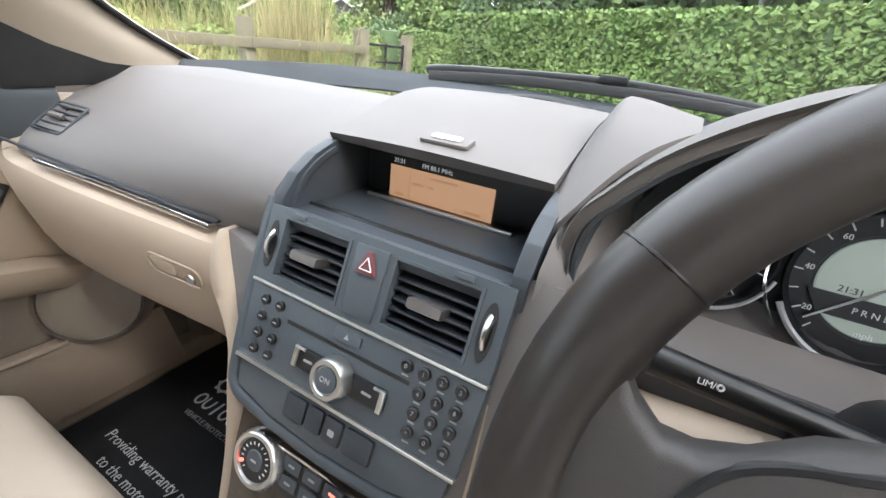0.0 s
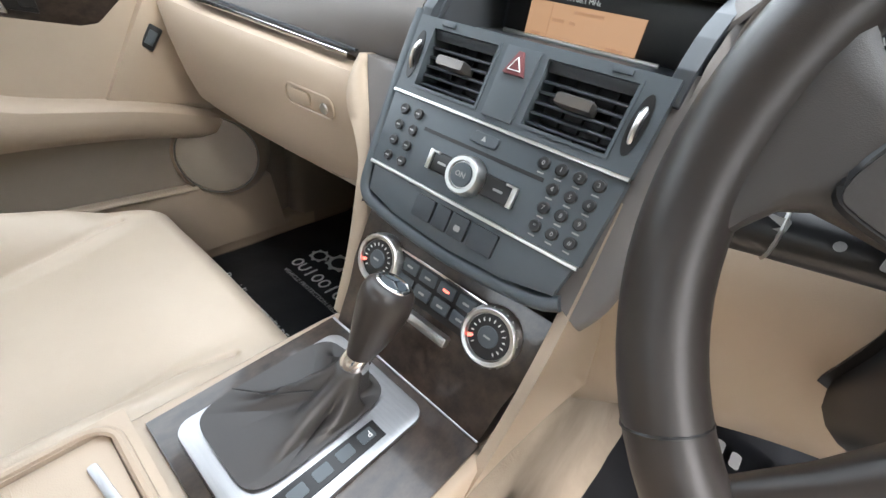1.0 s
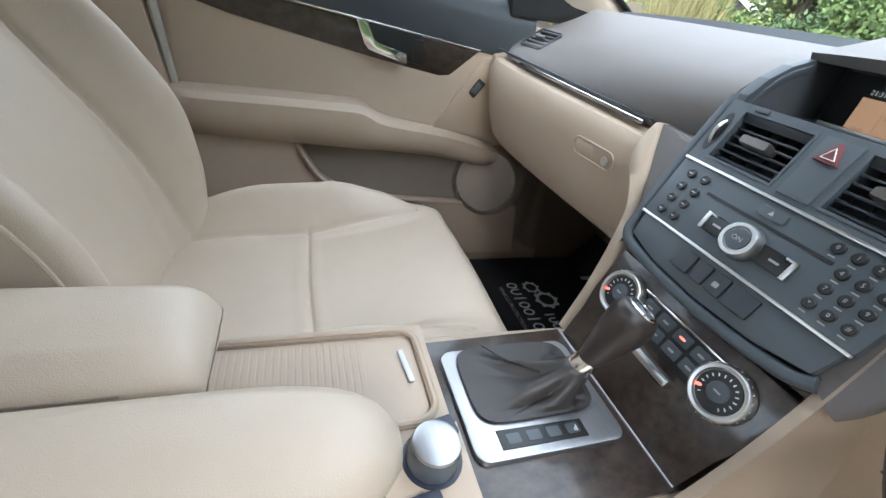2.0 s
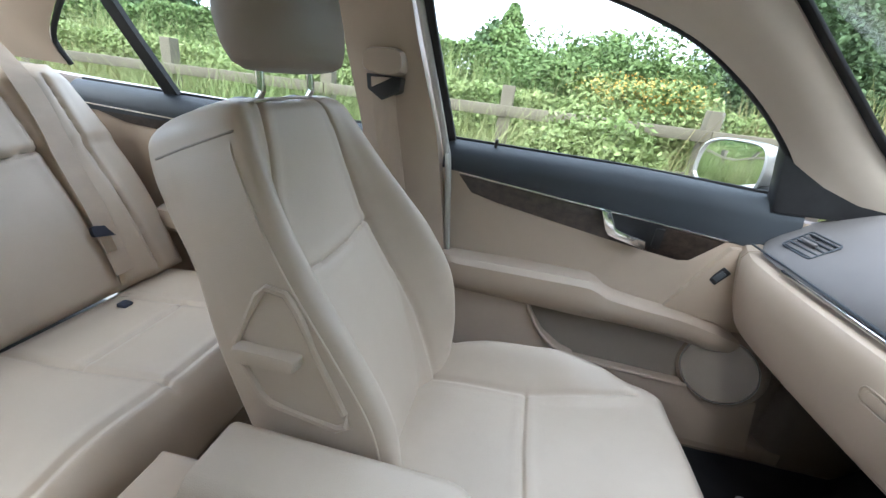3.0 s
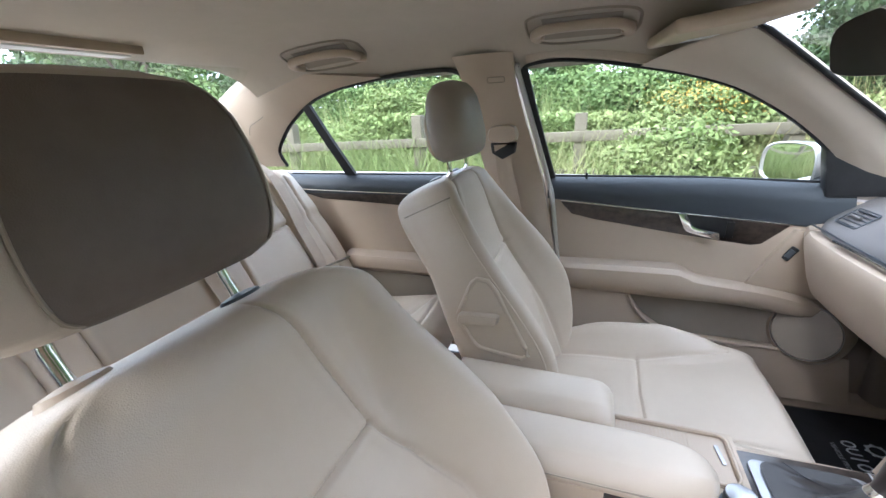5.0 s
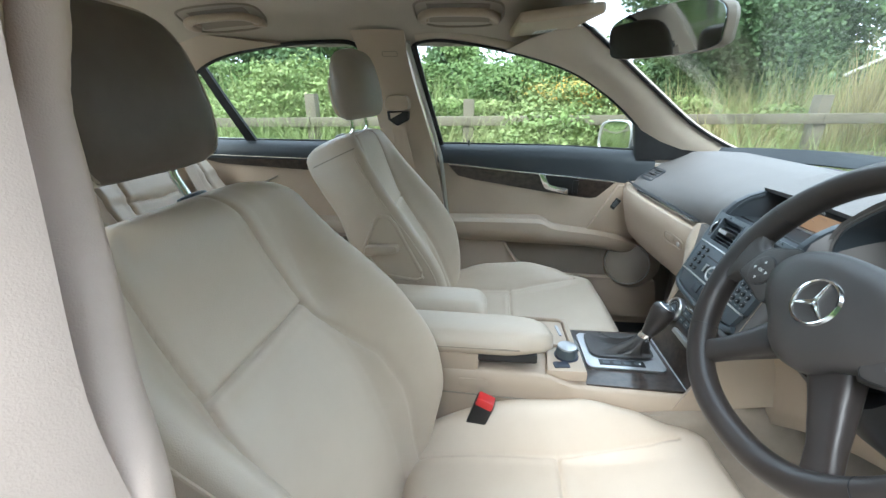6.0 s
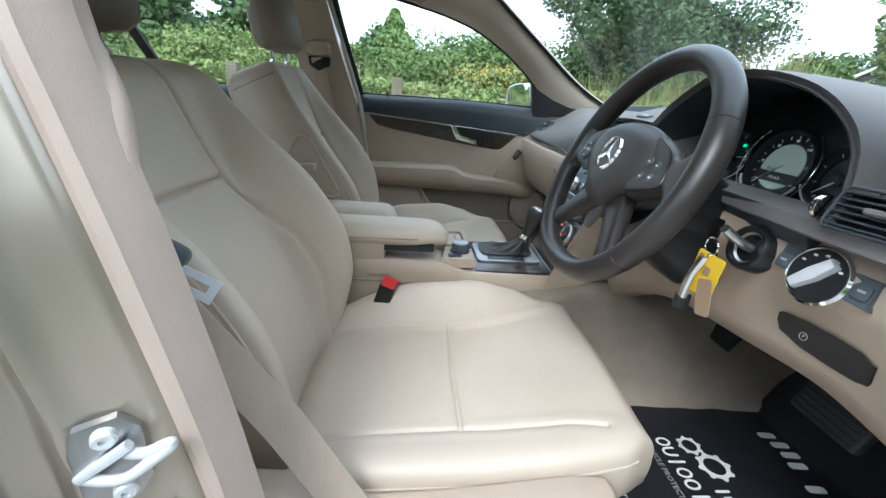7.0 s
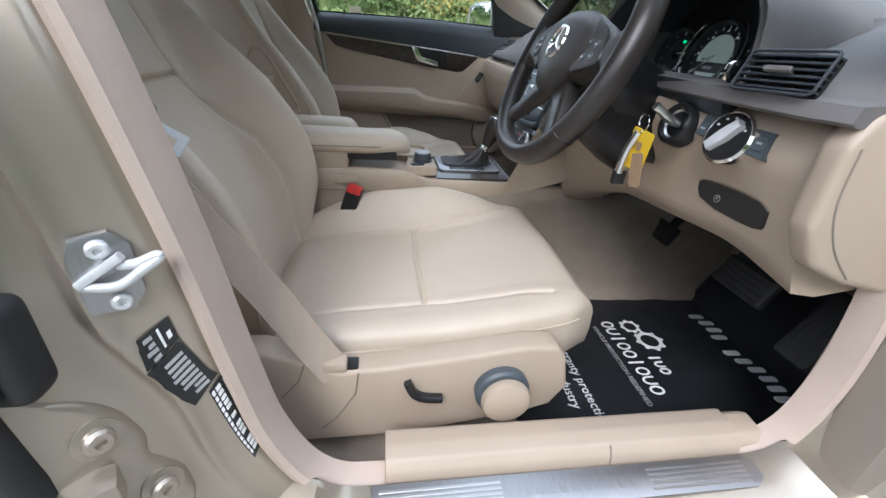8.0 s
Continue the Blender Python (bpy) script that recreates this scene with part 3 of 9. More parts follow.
# scuttle and wipers in front of the windscreen
solid("scuttle", sheet(lambda u, v: (lerp(-0.70, 0.70, u), lerp(1.02, 1.17, v), 0.895 - 0.02 * v - 0.03 * (2 * u - 1) ** 2), 20, 4, (0, 0, -0.02)), BLACK, "black plastic scuttle panel below the windscreen", "scuttle", kind="structure")
wip = thing("windscreen_wiper", (0.1, 1.06, 0.925), "black windscreen wiper resting on the scuttle", "wiper")
part("arm", sweep(smooth_path([(-0.255, 1.045, 0.962), (-0.21, 1.045, 0.967), (-0.097, 1.045, 0.972), (0.048, 1.04, 0.976), (0.149, 1.04, 0.973), (0.30, 1.03, 0.962), (0.50, 0.99, 0.945)]), rrect(0.016, 0.014, 0.004, 2)), BLACK, wip)
part("blade", sweep(smooth_path([(-0.245, 1.034, 0.953), (-0.05, 1.034, 0.964), (0.149, 1.030, 0.964), (0.30, 1.018, 0.954), (0.49, 0.980, 0.940)]), rrect(0.008, 0.016, 0.003, 2)), RUBBER, wip)
part("arm_joint", rbox((0.045, 1.028, 0.974), (0.085, 1.050, 0.986), 0.003), BLACK, wip)

# ---- doors ----
def along(rows, ny, prof):
    """A trim run: prof(y) gives its ring of (x, z) at each y in rows."""
    y0, y1 = rows
    return loft([[V((p[0], lerp(y0, y1, i / ny), p[1])) for p in prof(lerp(y0, y1, i / ny))] for i in range(ny + 1)])


def passenger_door():
    d = thing("door", (-0.72, 0.3, 0.30), "closed passenger door with beige panel, charcoal top and wood trim", "door")

    def top_prof(y):
        zt = 0.921 - 0.012 * step(0.3, 0.65, y)
        zb = lerp(0.858, 0.803, (y + 0.07) / 0.61)
        return [(-0.742, zt - 0.004), (-0.736, zt), (-0.722, zt - 0.002), (-0.704, zt - 0.018), (-0.694, zt - 0.045), (-0.697, zb + 0.004), (-0.702, zb), (-0.745, zb)]

    part("upper_pad", along((-0.085, 0.655), 30, top_prof), DOORTOP, d, "charcoal padded door top")
    wood = [(-0.046, 0.851), (0.536, 0.803), (0.478, 0.748), (0.455, 0.743), (0.30, 0.763), (0.05, 0.800), (-0.012, 0.814)]
    part("wood_trim", prism(wood, "x", -0.712, -0.698, 0.003), WOOD, d, "dark burr wood strip")
    part("chrome_strip", sweep([(-0.699, -0.045, 0.8555), (-0.6965, 0.2, 0.8345), (-0.699, 0.538, 0.806)], rrect(0.005, 0.0035, 0.001, 2)), CHROME, d)

    def mid_prof(y):
        return [(-0.735, 0.868), (-0.706, 0.868), (-0.701, 0.80), (-0.697, 0.72), (-0.693, 0.66), (-0.69, 0.60), (-0.735, 0.60)]

    part("panel", along((-0.08, 0.70), 24, mid_prof), BEIGE, d, "beige padded panel")

    def arm_prof(y):
        zt = table([(-0.08, 0.676), (0.28, 0.682), (0.335, 0.655), (0.51, 0.632), (0.64, 0.598), (0.72, 0.575)], y)
        zb = table([(-0.08, 0.588), (0.17, 0.582), (0.45, 0.572), (0.62, 0.552), (0.72, 0.55)], y)
        w = table([(-0.08, 0.030), (0.0, 0.058), (0.28, 0.058), (0.36, 0.044), (0.6, 0.036), (0.72, 0.004)], y)
        h = zt - zb
        return [(-0.705, zt), (-0.695, zt - 0.001), (-0.69 + w * 0.75, zt - 0.004), (-0.69 + w * 0.96, zt - h * 0.16), (-0.69 + w, zt - h * 0.38), (-0.69 + w * 0.9, zt - h * 0.72), (-0.69 + w * 0.5, zb + 0.003), (-0.69, zb), (-0.705, zb)]

    part("armrest", along((-0.075, 0.72), 40, arm_prof), BEIGE, d, "beige padded armrest")
    rear_lower = [(-0.075, 0.59), (0.163, 0.585), (0.185, 0.545), (0.215, 0.505), (0.265, 0.472), (0.30, 0.462), (0.30, 0.30), (-0.03, 0.30)]
    part("lower_panel", prism(rear_lower, "x", -0.735, -0.672, 0.006), BEIGE, d)
    # The pocket's shade is put into the wall's colour.
    part("map_pocket_wall", prism([(0.14, 0.60), (0.75, 0.58), (0.75, 0.30), (0.14, 0.30)], "x", -0.735, -0.704), BEIGE_SHADE, d, "map pocket recess, beige darkened for its shade")
    part("map_pocket", join(prism([(0.25, 0.462), (0.40, 0.458), (0.56, 0.455), (0.72, 0.45), (0.75, 0.30), (0.25, 0.30)], "x", -0.70, -0.668, 0.006),
                            sweep(smooth_path([(-0.668, 0.163, 0.583), (-0.667, 0.19, 0.535), (-0.667, 0.225, 0.497), (-0.667, 0.29, 0.466), (-0.667, 0.42, 0.459), (-0.667, 0.56, 0.456)]), circle(0.005, 8))), BEIGE, d, "beige map pocket with a curved lip")
    face = V((0.86, -0.48, 0.18)).normalized()
    pod = Matrix.Translation(V((-0.656, 0.604, 0.521)) - face * 0.055) @ face.to_track_quat("Z", "Y").to_matrix().to_4x4()
    part("speaker_pod", lathe([(0.0, -0.05), (0.098, -0.05), (0.094, 0.02), (0.084, 0.048), (0.077, 0.055), (0.074, 0.0535), (0.0, 0.0535)], pod, 40), TAUPE_PLASTIC, d, "round beige loudspeaker pod")
    part("speaker_grille", lathe([(0.0, 0.054), (0.070, 0.054), (0.072, 0.056), (0.060, 0.0575), (0.0, 0.059)], pod, 40), BEIGE_SHADE, d, "taupe loudspeaker grille")
    part("speaker_ring", hoop([(0.0735, 0.054), (0.0752, 0.0585), (0.0775, 0.054)], pod, 48), SILVER, d)
    # diagonal wedge with the window switch
    wedge = [(0.452, 0.630), (0.545, 0.795), (0.60, 0.800), (0.66, 0.79), (0.70, 0.60), (0.56, 0.622)]
    part("switch_wedge", prism(wedge, "x", -0.735, -0.684, 0.006), BEIGE, d)
    sn = V((0.95, -0.30, 0.08)).normalized()
    sl = (V((0.15, 0.50, 0.85)) - sn * V((0.15, 0.50, 0.85)).dot(sn)).normalized()
    st_ = sn.cross(sl)
    sw = Matrix(((sn.x, sl.x, st_.x, -0.683), (sn.y, sl.y, st_.y, 0.541), (sn.z, sl.z, st_.z, 0.732), (0, 0, 0, 1)))
    a = part("window_switch", rbox((-0.014, -0.020, -0.010), (0.003, 0.020, 0.010), 0.003, m=sw), BLACK, d, "black window switch")
    part("rocker", rbox((0.002, -0.012, -0.006), (0.0045, 0.012, 0.006), 0.001, m=sw), STACK, a)
    # chrome handle in a black bowl
    part("handle_bowl", prism([(0.288, 0.826), (0.405, 0.817), (0.412, 0.760), (0.30, 0.775)], "x", -0.705, -0.6955, 0.002), BLACK, d)
    bend = [(0.270, 0.829), (0.291, 0.829), (0.308, 0.797), (0.316, 0.793), (0.372, 0.782), (0.376, 0.762), (0.312, 0.774), (0.297, 0.778), (0.288, 0.788)]
    grip = prism(bend, "x", -0.690, -0.677, 0.003, 2)
    for v in grip.verts:
        v.co.x += 0.010 * step(0.29, 0.34, v.co.y) - 0.004
    part("handle", grip, CHROME, d, "chrome angular door handle")
    part("lock_buttons", rbox((-0.699, 0.392, 0.768), (-0.693, 0.411, 0.808), 0.002), BLACK, d)
    part("lock_pin", lathe([(0.0, 0.0), (0.0035, 0.0), (0.0035, 0.016), (0.0025, 0.02), (0.0, 0.02)], Matrix.Translation((-0.722, 0.024, 0.915)), 12), BLACK, d, "small black lock pin")
    part("window_seal", sweep([(-0.738, -0.085, 0.920), (-0.738, 0.3, 0.919), (-0.738, 0.64, 0.908)], rrect(0.008, 0.012, 0.002, 2)), RUBBER, d)
    part("mirror_sail", prism([(0.560, 1.036), (0.590, 0.88), (0.76, 0.885), (0.79, 0.915), (0.70, 0.965), (0.62, 1.018)], "x", -0.725, -0.694, 0.006), BLACK, d, "black triangular corner trim")
    part("outer_skin", prism([(-0.13, 0.30), (0.75, 0.30), (0.75, 0.90), (-0.13, 0.915)], "x", -0.84, -0.80, 0.01), PAINT, d)
    return d


passenger_door()


def rear_door(s):
    d = thing("rear_door", (s * 0.72, -0.65, 0.30), "closed rear door with beige panel and charcoal top", "door", "rear doors")

    def mir(rows):
        return [(s * x, z) for x, z in rows]

    part("upper_pad", along((-1.06, -0.28), 24, lambda y: mir([(0.742, 0.918), (0.736, 0.922), (0.722, 0.920), (0.704, 0.904), (0.694, 0.88), (0.697, 0.858), (0.745, 0.858)])), DOORTOP, d, "charcoal padded door top")
    part("wood_trim", prism([(-1.02, 0.866), (-0.28, 0.858), (-0.28, 0.806), (-0.90, 0.838)], "x", s * 0.712, s * 0.698, 0.003), WOOD, d, "dark burr wood strip")
    part("chrome_strip", sweep([(s * 0.697, -1.015, 0.872), (s * 0.695, -0.28, 0.859)], rrect(0.005, 0.004, 0.001, 2)), CHROME, d)
    part("panel", along((-1.02, -0.26), 12, lambda y: mir([(0.735, 0.868), (0.706, 0.868), (0.698, 0.75), (0.693, 0.62), (0.69, 0.30), (0.735, 0.30)])), BEIGE, d, "beige padded panel")
    part("armrest", along((-0.80, -0.28), 24, lambda y: mir([(0.70, 0.652), (0.675, 0.650), (0.648, 0.642), (0.640, 0.625), (0.644, 0.60), (0.67, 0.578), (0.70, 0.573)])), BEIGE, d, "beige armrest")
    part("pocket", prism([(-0.78, 0.575), (-0.28, 0.565), (-0.28, 0.36), (-0.55, 0.36), (-0.68, 0.42)], "x", s * 0.70, s * 0.684, 0.004), BEIGE_SHADE, d, "taupe lower panel")
    part("pull", rbox((min(s * 0.69, s * 0.655), -0.56, 0.62), (max(s * 0.69, s * 0.655), -0.47, 0.640), 0.006), BLACK, d)
    bar = [(-0.882, -0.850, 1.185), (-0.846, -0.812, 1.06), (-0.806, -0.768, 0.935), (-0.798, -0.758, 0.905)]
    part("window_divider", loft([[V((s * (xw(z) - dx), y, z)) for y, dx in ((y0, -0.006), (y0, 0.010), (y1, 0.010), (y1, -0.006))] for y0, y1, z in bar]), RUBBER, d, "black upright bar across the window")
    part("window_seal", sweep([(s * 0.738, -1.05, 0.921), (s * 0.738, -0.28, 0.921)], rrect(0.008, 0.012, 0.002, 2)), RUBBER, d)
    return d


rear_door(-1)
rear_door(1)

# ---- driver's door opening ----
OPENING = [(0.585, -0.135, 1.235), (0.602, -0.128, 1.19), (0.627, -0.114, 1.115), (0.650, -0.096, 1.05), (0.679, -0.070, 0.98), (0.690, -0.049, 0.92), (0.700, -0.022, 0.83), (0.702, 0.006, 0.685),
           (0.702, 0.026, 0.55), (0.702, 0.048, 0.445), (0.702, 0.095, 0.365), (0.702, 0.178, 0.350), (0.702, 0.423, 0.345), (0.702, 0.66, 0.350), (0.702, 0.745, 0.375), (0.702, 0.775, 0.47),
           (0.702, 0.768, 0.60), (0.700, 0.745, 0.70), (0.695, 0.735, 0.82), (0.675, 0.69, 0.92), (0.635, 0.52, 1.045), (0.605, 0.34, 1.15), (0.585, 0.13, 1.218), (0.578, 0.0, 1.242)]
run = smooth_path(OPENING, 6, closed=True)


def opening_seal():
    """The seal's lip stands inwards along the opening and its soft bulb faces out."""
    rings = []
    n = len(run)
    mid = V((0.68, 0.33, 0.75))
    for i, p in enumerate(run):
        t = (run[(i + 1) % n] - run[i - 1]).normalized()
        out = t.cross(V((1, 0, 0))).normalized()
        if out.dot(p - mid) < 0:
            out = -out
        ax = out.cross(t).normalized()
        if ax.x < 0:
            ax = -ax
        prof = [(0.0, -0.022), (0.003, -0.004), (0.008, 0.006), (0.010, 0.013), (0.017, 0.017), (0.024, 0.014), (0.028, 0.006), (0.027, -0.006), (0.022, -0.016), (0.012, -0.024)]
        rings.append([p + out * a + ax * b for a, b in prof])
    return loft(rings, True, False, True)


solid("trim_door_seal", opening_seal(), SEAL, "soft pinkish beige rubber seal round the door opening", "door seal", kind="structure")


def jamb_pt(k, w):
    """From the seal out to the body's edge, at step k of the opening's path."""
    n = len(run)
    p = run[k]
    t = (run[(k + 1) % n] - run[k - 1]).normalized()
    out = t.cross(V((1, 0, 0))).normalized()
    if out.dot(p - V((0.68, 0.33, 0.75))) < 0:
        out = -out
    rear = step(0.10, -0.02, p.y)
    low = step(0.42, 0.34, p.z)
    wide = lerp(lerp(0.10, 0.055, low), 0.13, rear * step(0.35, 0.6, p.z) * step(1.25, 0.9, p.z))
    wide = lerp(wide, 0.08, step(0.5, 0.75, p.y))
    o = 0.024 + wide * w
    dx = 0.012 + 0.085 * w ** 1.15 - 0.012 * math.sin(math.pi * w) - 0.007 * math.exp(-((w - 0.03) / 0.03) ** 2) 
    ridge = table([(0.40, 0.40), (0.46, 0.36), (0.54, 0.32), (0.60, 0.40), (0.655, 0.48), (0.72, 0.44), (0.80, 0.42)], p.z)
    dx += rear * (0.010 * math.exp(-((w - ridge) / 0.045) ** 2) - 0.008 * math.exp(-((w - ridge - 0.14) / 0.07) ** 2))
    if low > 0.5:
        dx = 0.010 + 0.10 * w
        o = 0.004 + 0.030 * w * w
    return p + out * o + V((dx, 0, 0))


bm = bmesh.new()
NW = 44
grid = [[bm.verts.new(jamb_pt(k, w / NW)) for w in range(NW + 1)] for k in range(len(run))]
for k in range(len(run)):
    a, b = grid[k], grid[(k + 1) % len(run)]
    for w in range(NW):
        bm.faces.new((a[w], b[w], b[w + 1], a[w + 1]))
solid("door_frame", bm, PAINT, "champagne painted steel door frame and sill", "door frame", kind="structure", sharp=50)
# The black colour stands in for the shade of the rear door gap.
solid("pillar_outer", prism([(-0.10, 0.34), (-0.30, 0.34), (-0.30, 1.20), (-0.20, 1.20), (-0.15, 0.92), (-0.12, 0.65)], "x", 0.74, 0.785, 0.015, 3), RUBBER, "outer pillar blackened for the shade in the rear door gap", "door gap", kind="structure")
solid("trim_rear_door_seal", sweep(smooth_path([(0.800, -0.185, 1.10), (0.806, -0.165, 0.92), (0.808, -0.14, 0.70), (0.806, -0.12, 0.52), (0.80, -0.10, 0.38)]), circle(0.014, 10)), RUBBER, "black rubber seal at the rear door edge", "door seal", kind="structure")
solid("sill_outer", prism([(0.785, 0.30), (0.815, 0.306), (0.84, 0.28), (0.845, 0.20), (0.78, 0.20)], "y", -0.2, 0.85, 0.004), PAINT, "champagne painted outer sill", "sill", kind="structure")

sill = thing("sill_trim", (0.68, 0.43, 0.30), "beige plastic inner sill trim beside the driver seat", "sill trim")
part("cover", prism([(0.640, 0.26), (0.640, 0.362), (0.650, 0.374), (0.676, 0.378), (0.698, 0.375), (0.708, 0.362), (0.711, 0.345), (0.700, 0.26)], "y", 0.165, 0.690, 0.004), BEIGE, sill)
part("notch", tube([(0.7005, 0.481, 0.3745), (0.709, 0.481, 0.362), (0.7118, 0.481, 0.346)], 0.0012, 6), BEIGE_SHADE, sill)
part("end_cap", prism([(0.642, 0.26), (0.642, 0.356), (0.655, 0.368), (0.690, 0.367), (0.702, 0.355), (0.698, 0.26)], "y", 0.690, 0.74, 0.006), BEIGE, sill)
plate_ = thing("sill_plate", (0.735, 0.43, 0.33), "brushed aluminium sill plate with raised ribs", "sill plate")
sm = frame_of((0.736, 0.437, 0.3445), (0, 1, 0), (-1, 0, 0.16))
part("plate", plate([(-0.29, -0.022), (0.245, -0.022), (0.262, -0.010), (0.262, 0.012), (0.245, 0.022), (-0.29, 0.022)], sm, 0.0035, 0.001), ALU, plate_)
for k in range(5):
    for a, b in ((-0.28, -0.12), (0.09, 0.24)):
        part("rib", plate([(a, -0.015 + k * 0.0065), (b, -0.015 + k * 0.0065), (b, -0.012 + k * 0.0065), (a, -0.012 + k * 0.0065)], sm @ Matrix.Translation((0, 0, 0.0036)), 0.0010), SILVER, plate_)
for k in range(10):
    part("raised_mark", plate(rrect(0.009, 0.016, 0.003, 2), sm @ Matrix.Translation((-0.085 + 0.0165 * k, 0, 0.0036)), 0.0007), ALU, plate_)

strk = thing("door_striker", (0.725, -0.065, 0.68), "bare steel door striker bolted to the pillar", "door striker")
jn = frame_of((0.7275, -0.058, 0.685), V((-0.50, 0.87, 0.0)), V((0.02, -0.10, 1))) @ Matrix.Diagonal((0.74, 0.70, 1.2, 1))
part("plate", plate([(-0.030, -0.048), (0.012, -0.052), (0.026, -0.030), (0.024, 0.034), (0.008, 0.052), (-0.026, 0.048), (-0.034, 0.02)], jn, 0.006, 0.002), ALU, strk, "steel backing plate")
part("guide_bar", sweep([jn @ V(p) for p in ((-0.030, -0.006, 0.006), (-0.008, 0.010, 0.010), (0.014, 0.026, 0.014))], rrect(0.008, 0.007, 0.002, 2)), ZINC, strk, "flat steel guide bar")
loop_pts = [(-0.028, -0.010, 0.004), (-0.010, -0.010, 0.012), (0.008, -0.006, 0.018), (0.030, 0.010, 0.022), (0.046, 0.020, 0.022), (0.044, 0.023, 0.021), (0.026, 0.016, 0.018), (0.010, 0.012, 0.010)]
part("loop", sweep([jn @ V(p) for p in smooth_path(loop_pts, 6)], circle(0.0042, 10)), ZINC, strk, "bent steel latch loop")
for q in ((-0.004, 0.034), (0.002, -0.036)):
    b = part("bolt", lathe([(0, 0), (0.011, 0), (0.0105, 0.004), (0.008, 0.0055), (0.0045, 0.0055), (0.004, 0.003), (0.0, 0.003)], jn @ Matrix.Translation((q[0], q[1], 0.006)), 20), ZINC, strk)


def sticker():
    st = thing("data_sticker", (0.71, -0.03, 0.58), "black data labels with white print stuck to the pillar", "sticker")

    def on(t, w):
        # along the pillar's jamb, from the striker down to the sill
        k0, k1 = 43.8, 53.8
        k = lerp(k0, k1, t)
        a, b = jamb_pt(int(k) % len(run), w), jamb_pt((int(k) + 1) % len(run), w)
        n = (jamb_pt(int(k), w + 0.1) - a).cross(b - a).normalized()
        if n.x + n.y < 0:
            n = -n
        return a.lerp(b, k - int(k)) + n * 0.0022

    def slanted(t0, t1, t2, t3, w0, w1, w2, w3, lift=0.0):
        # corners: inner top, outer top, inner foot, outer foot
        return sheet(lambda u, v: on(lerp(lerp(t0, t1, u), lerp(t2, t3, u), v), lerp(lerp(w0, w1, u), lerp(w2, w3, u), v)) + V((lift, lift, 0)), 8, 14, (-0.0006, -0.0006, 0))

    part("label", slanted(0.02, 0.08, 0.135, 0.215, 0.16, 0.38, 0.16, 0.38), STICKER, st)
    part("label", slanted(0.145, 0.225, 0.38, 0.50, 0.16, 0.38, 0.05, 0.27), STICKER, st)
    part("label", slanted(0.39, 0.46, 0.98, 1.05, 0.02, 0.15, 0.01, 0.12), STICKER, st)
    random.seed(5)
    for k in range(8):
        f = 0.10 + k * 0.105
        t, w = lerp(0.165, 0.42, f), lerp(0.16, 0.06, f)
        wide = random.uniform(0.10, 0.16)
        part("print_line", slanted(t, t + 0.34 * wide, t + 0.014, t + 0.014 + 0.34 * wide, w + 0.03, w + 0.03 + wide, w + 0.026, w + 0.026 + wide, 0.0007), DIMWHITE, st)
    part("print_mark", slanted(0.075, 0.087, 0.105, 0.117, 0.185, 0.215, 0.185, 0.215, 0.0007), WHITE, st, "round white mark")
    part("print_line", slanted(0.055, 0.062, 0.145, 0.152, 0.245, 0.262, 0.245, 0.262, 0.0007), WHITE, st)
    for k in range(4):
        part("print_line", slanted(0.075 + 0.030 * k, 0.090 + 0.030 * k, 0.092 + 0.030 * k, 0.107 + 0.030 * k, 0.30, 0.36 - 0.015 * (k % 2), 0.30, 0.36 - 0.015 * (k % 2), 0.0007), DIMWHITE, st)
    for f0, f1, count, shade in ((0.08, 0.20, 22, DIMWHITE), (0.32, 0.58, 15, WHITE), (0.70, 0.90, 13, WHITE)):
        for i in range(count):
            if count == 15 and i in (5, 7, 11):
                continue
            v0, v1 = 0.03 + 0.93 * i / count, 0.03 + 0.93 * (i + 0.66) / count
            def corner(u, v):
                return lerp(lerp(0.39, 0.46, u), lerp(0.98, 1.05, u), v), lerp(lerp(0.02, 0.15, u), lerp(0.01, 0.12, u), v)
            q = [corner(f0, v0), corner(f1, v0), corner(f0, v1), corner(f1, v1)]
            part("print_line", slanted(*[c_[0] for c_ in q], *[c_[1] for c_ in q], 0.0007), shade, st)
    return st


sticker()

# hinge, wiring boot and bolts of the rear door on the pillar
def jamb_at(k, w, lift=0.0):
    a, b = jamb_pt(int(k) % len(run), w), jamb_pt((int(k) + 1) % len(run), w)
    n = (jamb_pt(int(k), w + 0.1) - a).cross(b - a).normalized()
    if n.x + n.y < 0:
        n = -n
    return a.lerp(b, k - int(k)) + n * lift, n


hng = thing("rear_door_hinge", tuple(jamb_at(49, 0.7)[0]), "champagne painted rear door hinge with two bolts", "hinge")
hp = [(44.2, 0.96), (45.2, 0.84), (46.2, 0.70), (47.4, 0.62), (48.8, 0.60), (50.0, 0.64), (50.8, 0.60), (52.0, 0.555), (53.2, 0.575), (54.2, 0.66)]
part("hinge_plate", sheet(lambda u, v: jamb_at(table([(i / 9, q[0]) for i, q in enumerate(hp)], v), lerp(table([(i / 9, q[1]) for i, q in enumerate(hp)], v), 1.0, u), 0.005 * step(0.0, 0.08, u))[0], 8, 40, (-0.004, -0.003, 0)), PAINT, hng, "painted hinge plate", sharp=60)
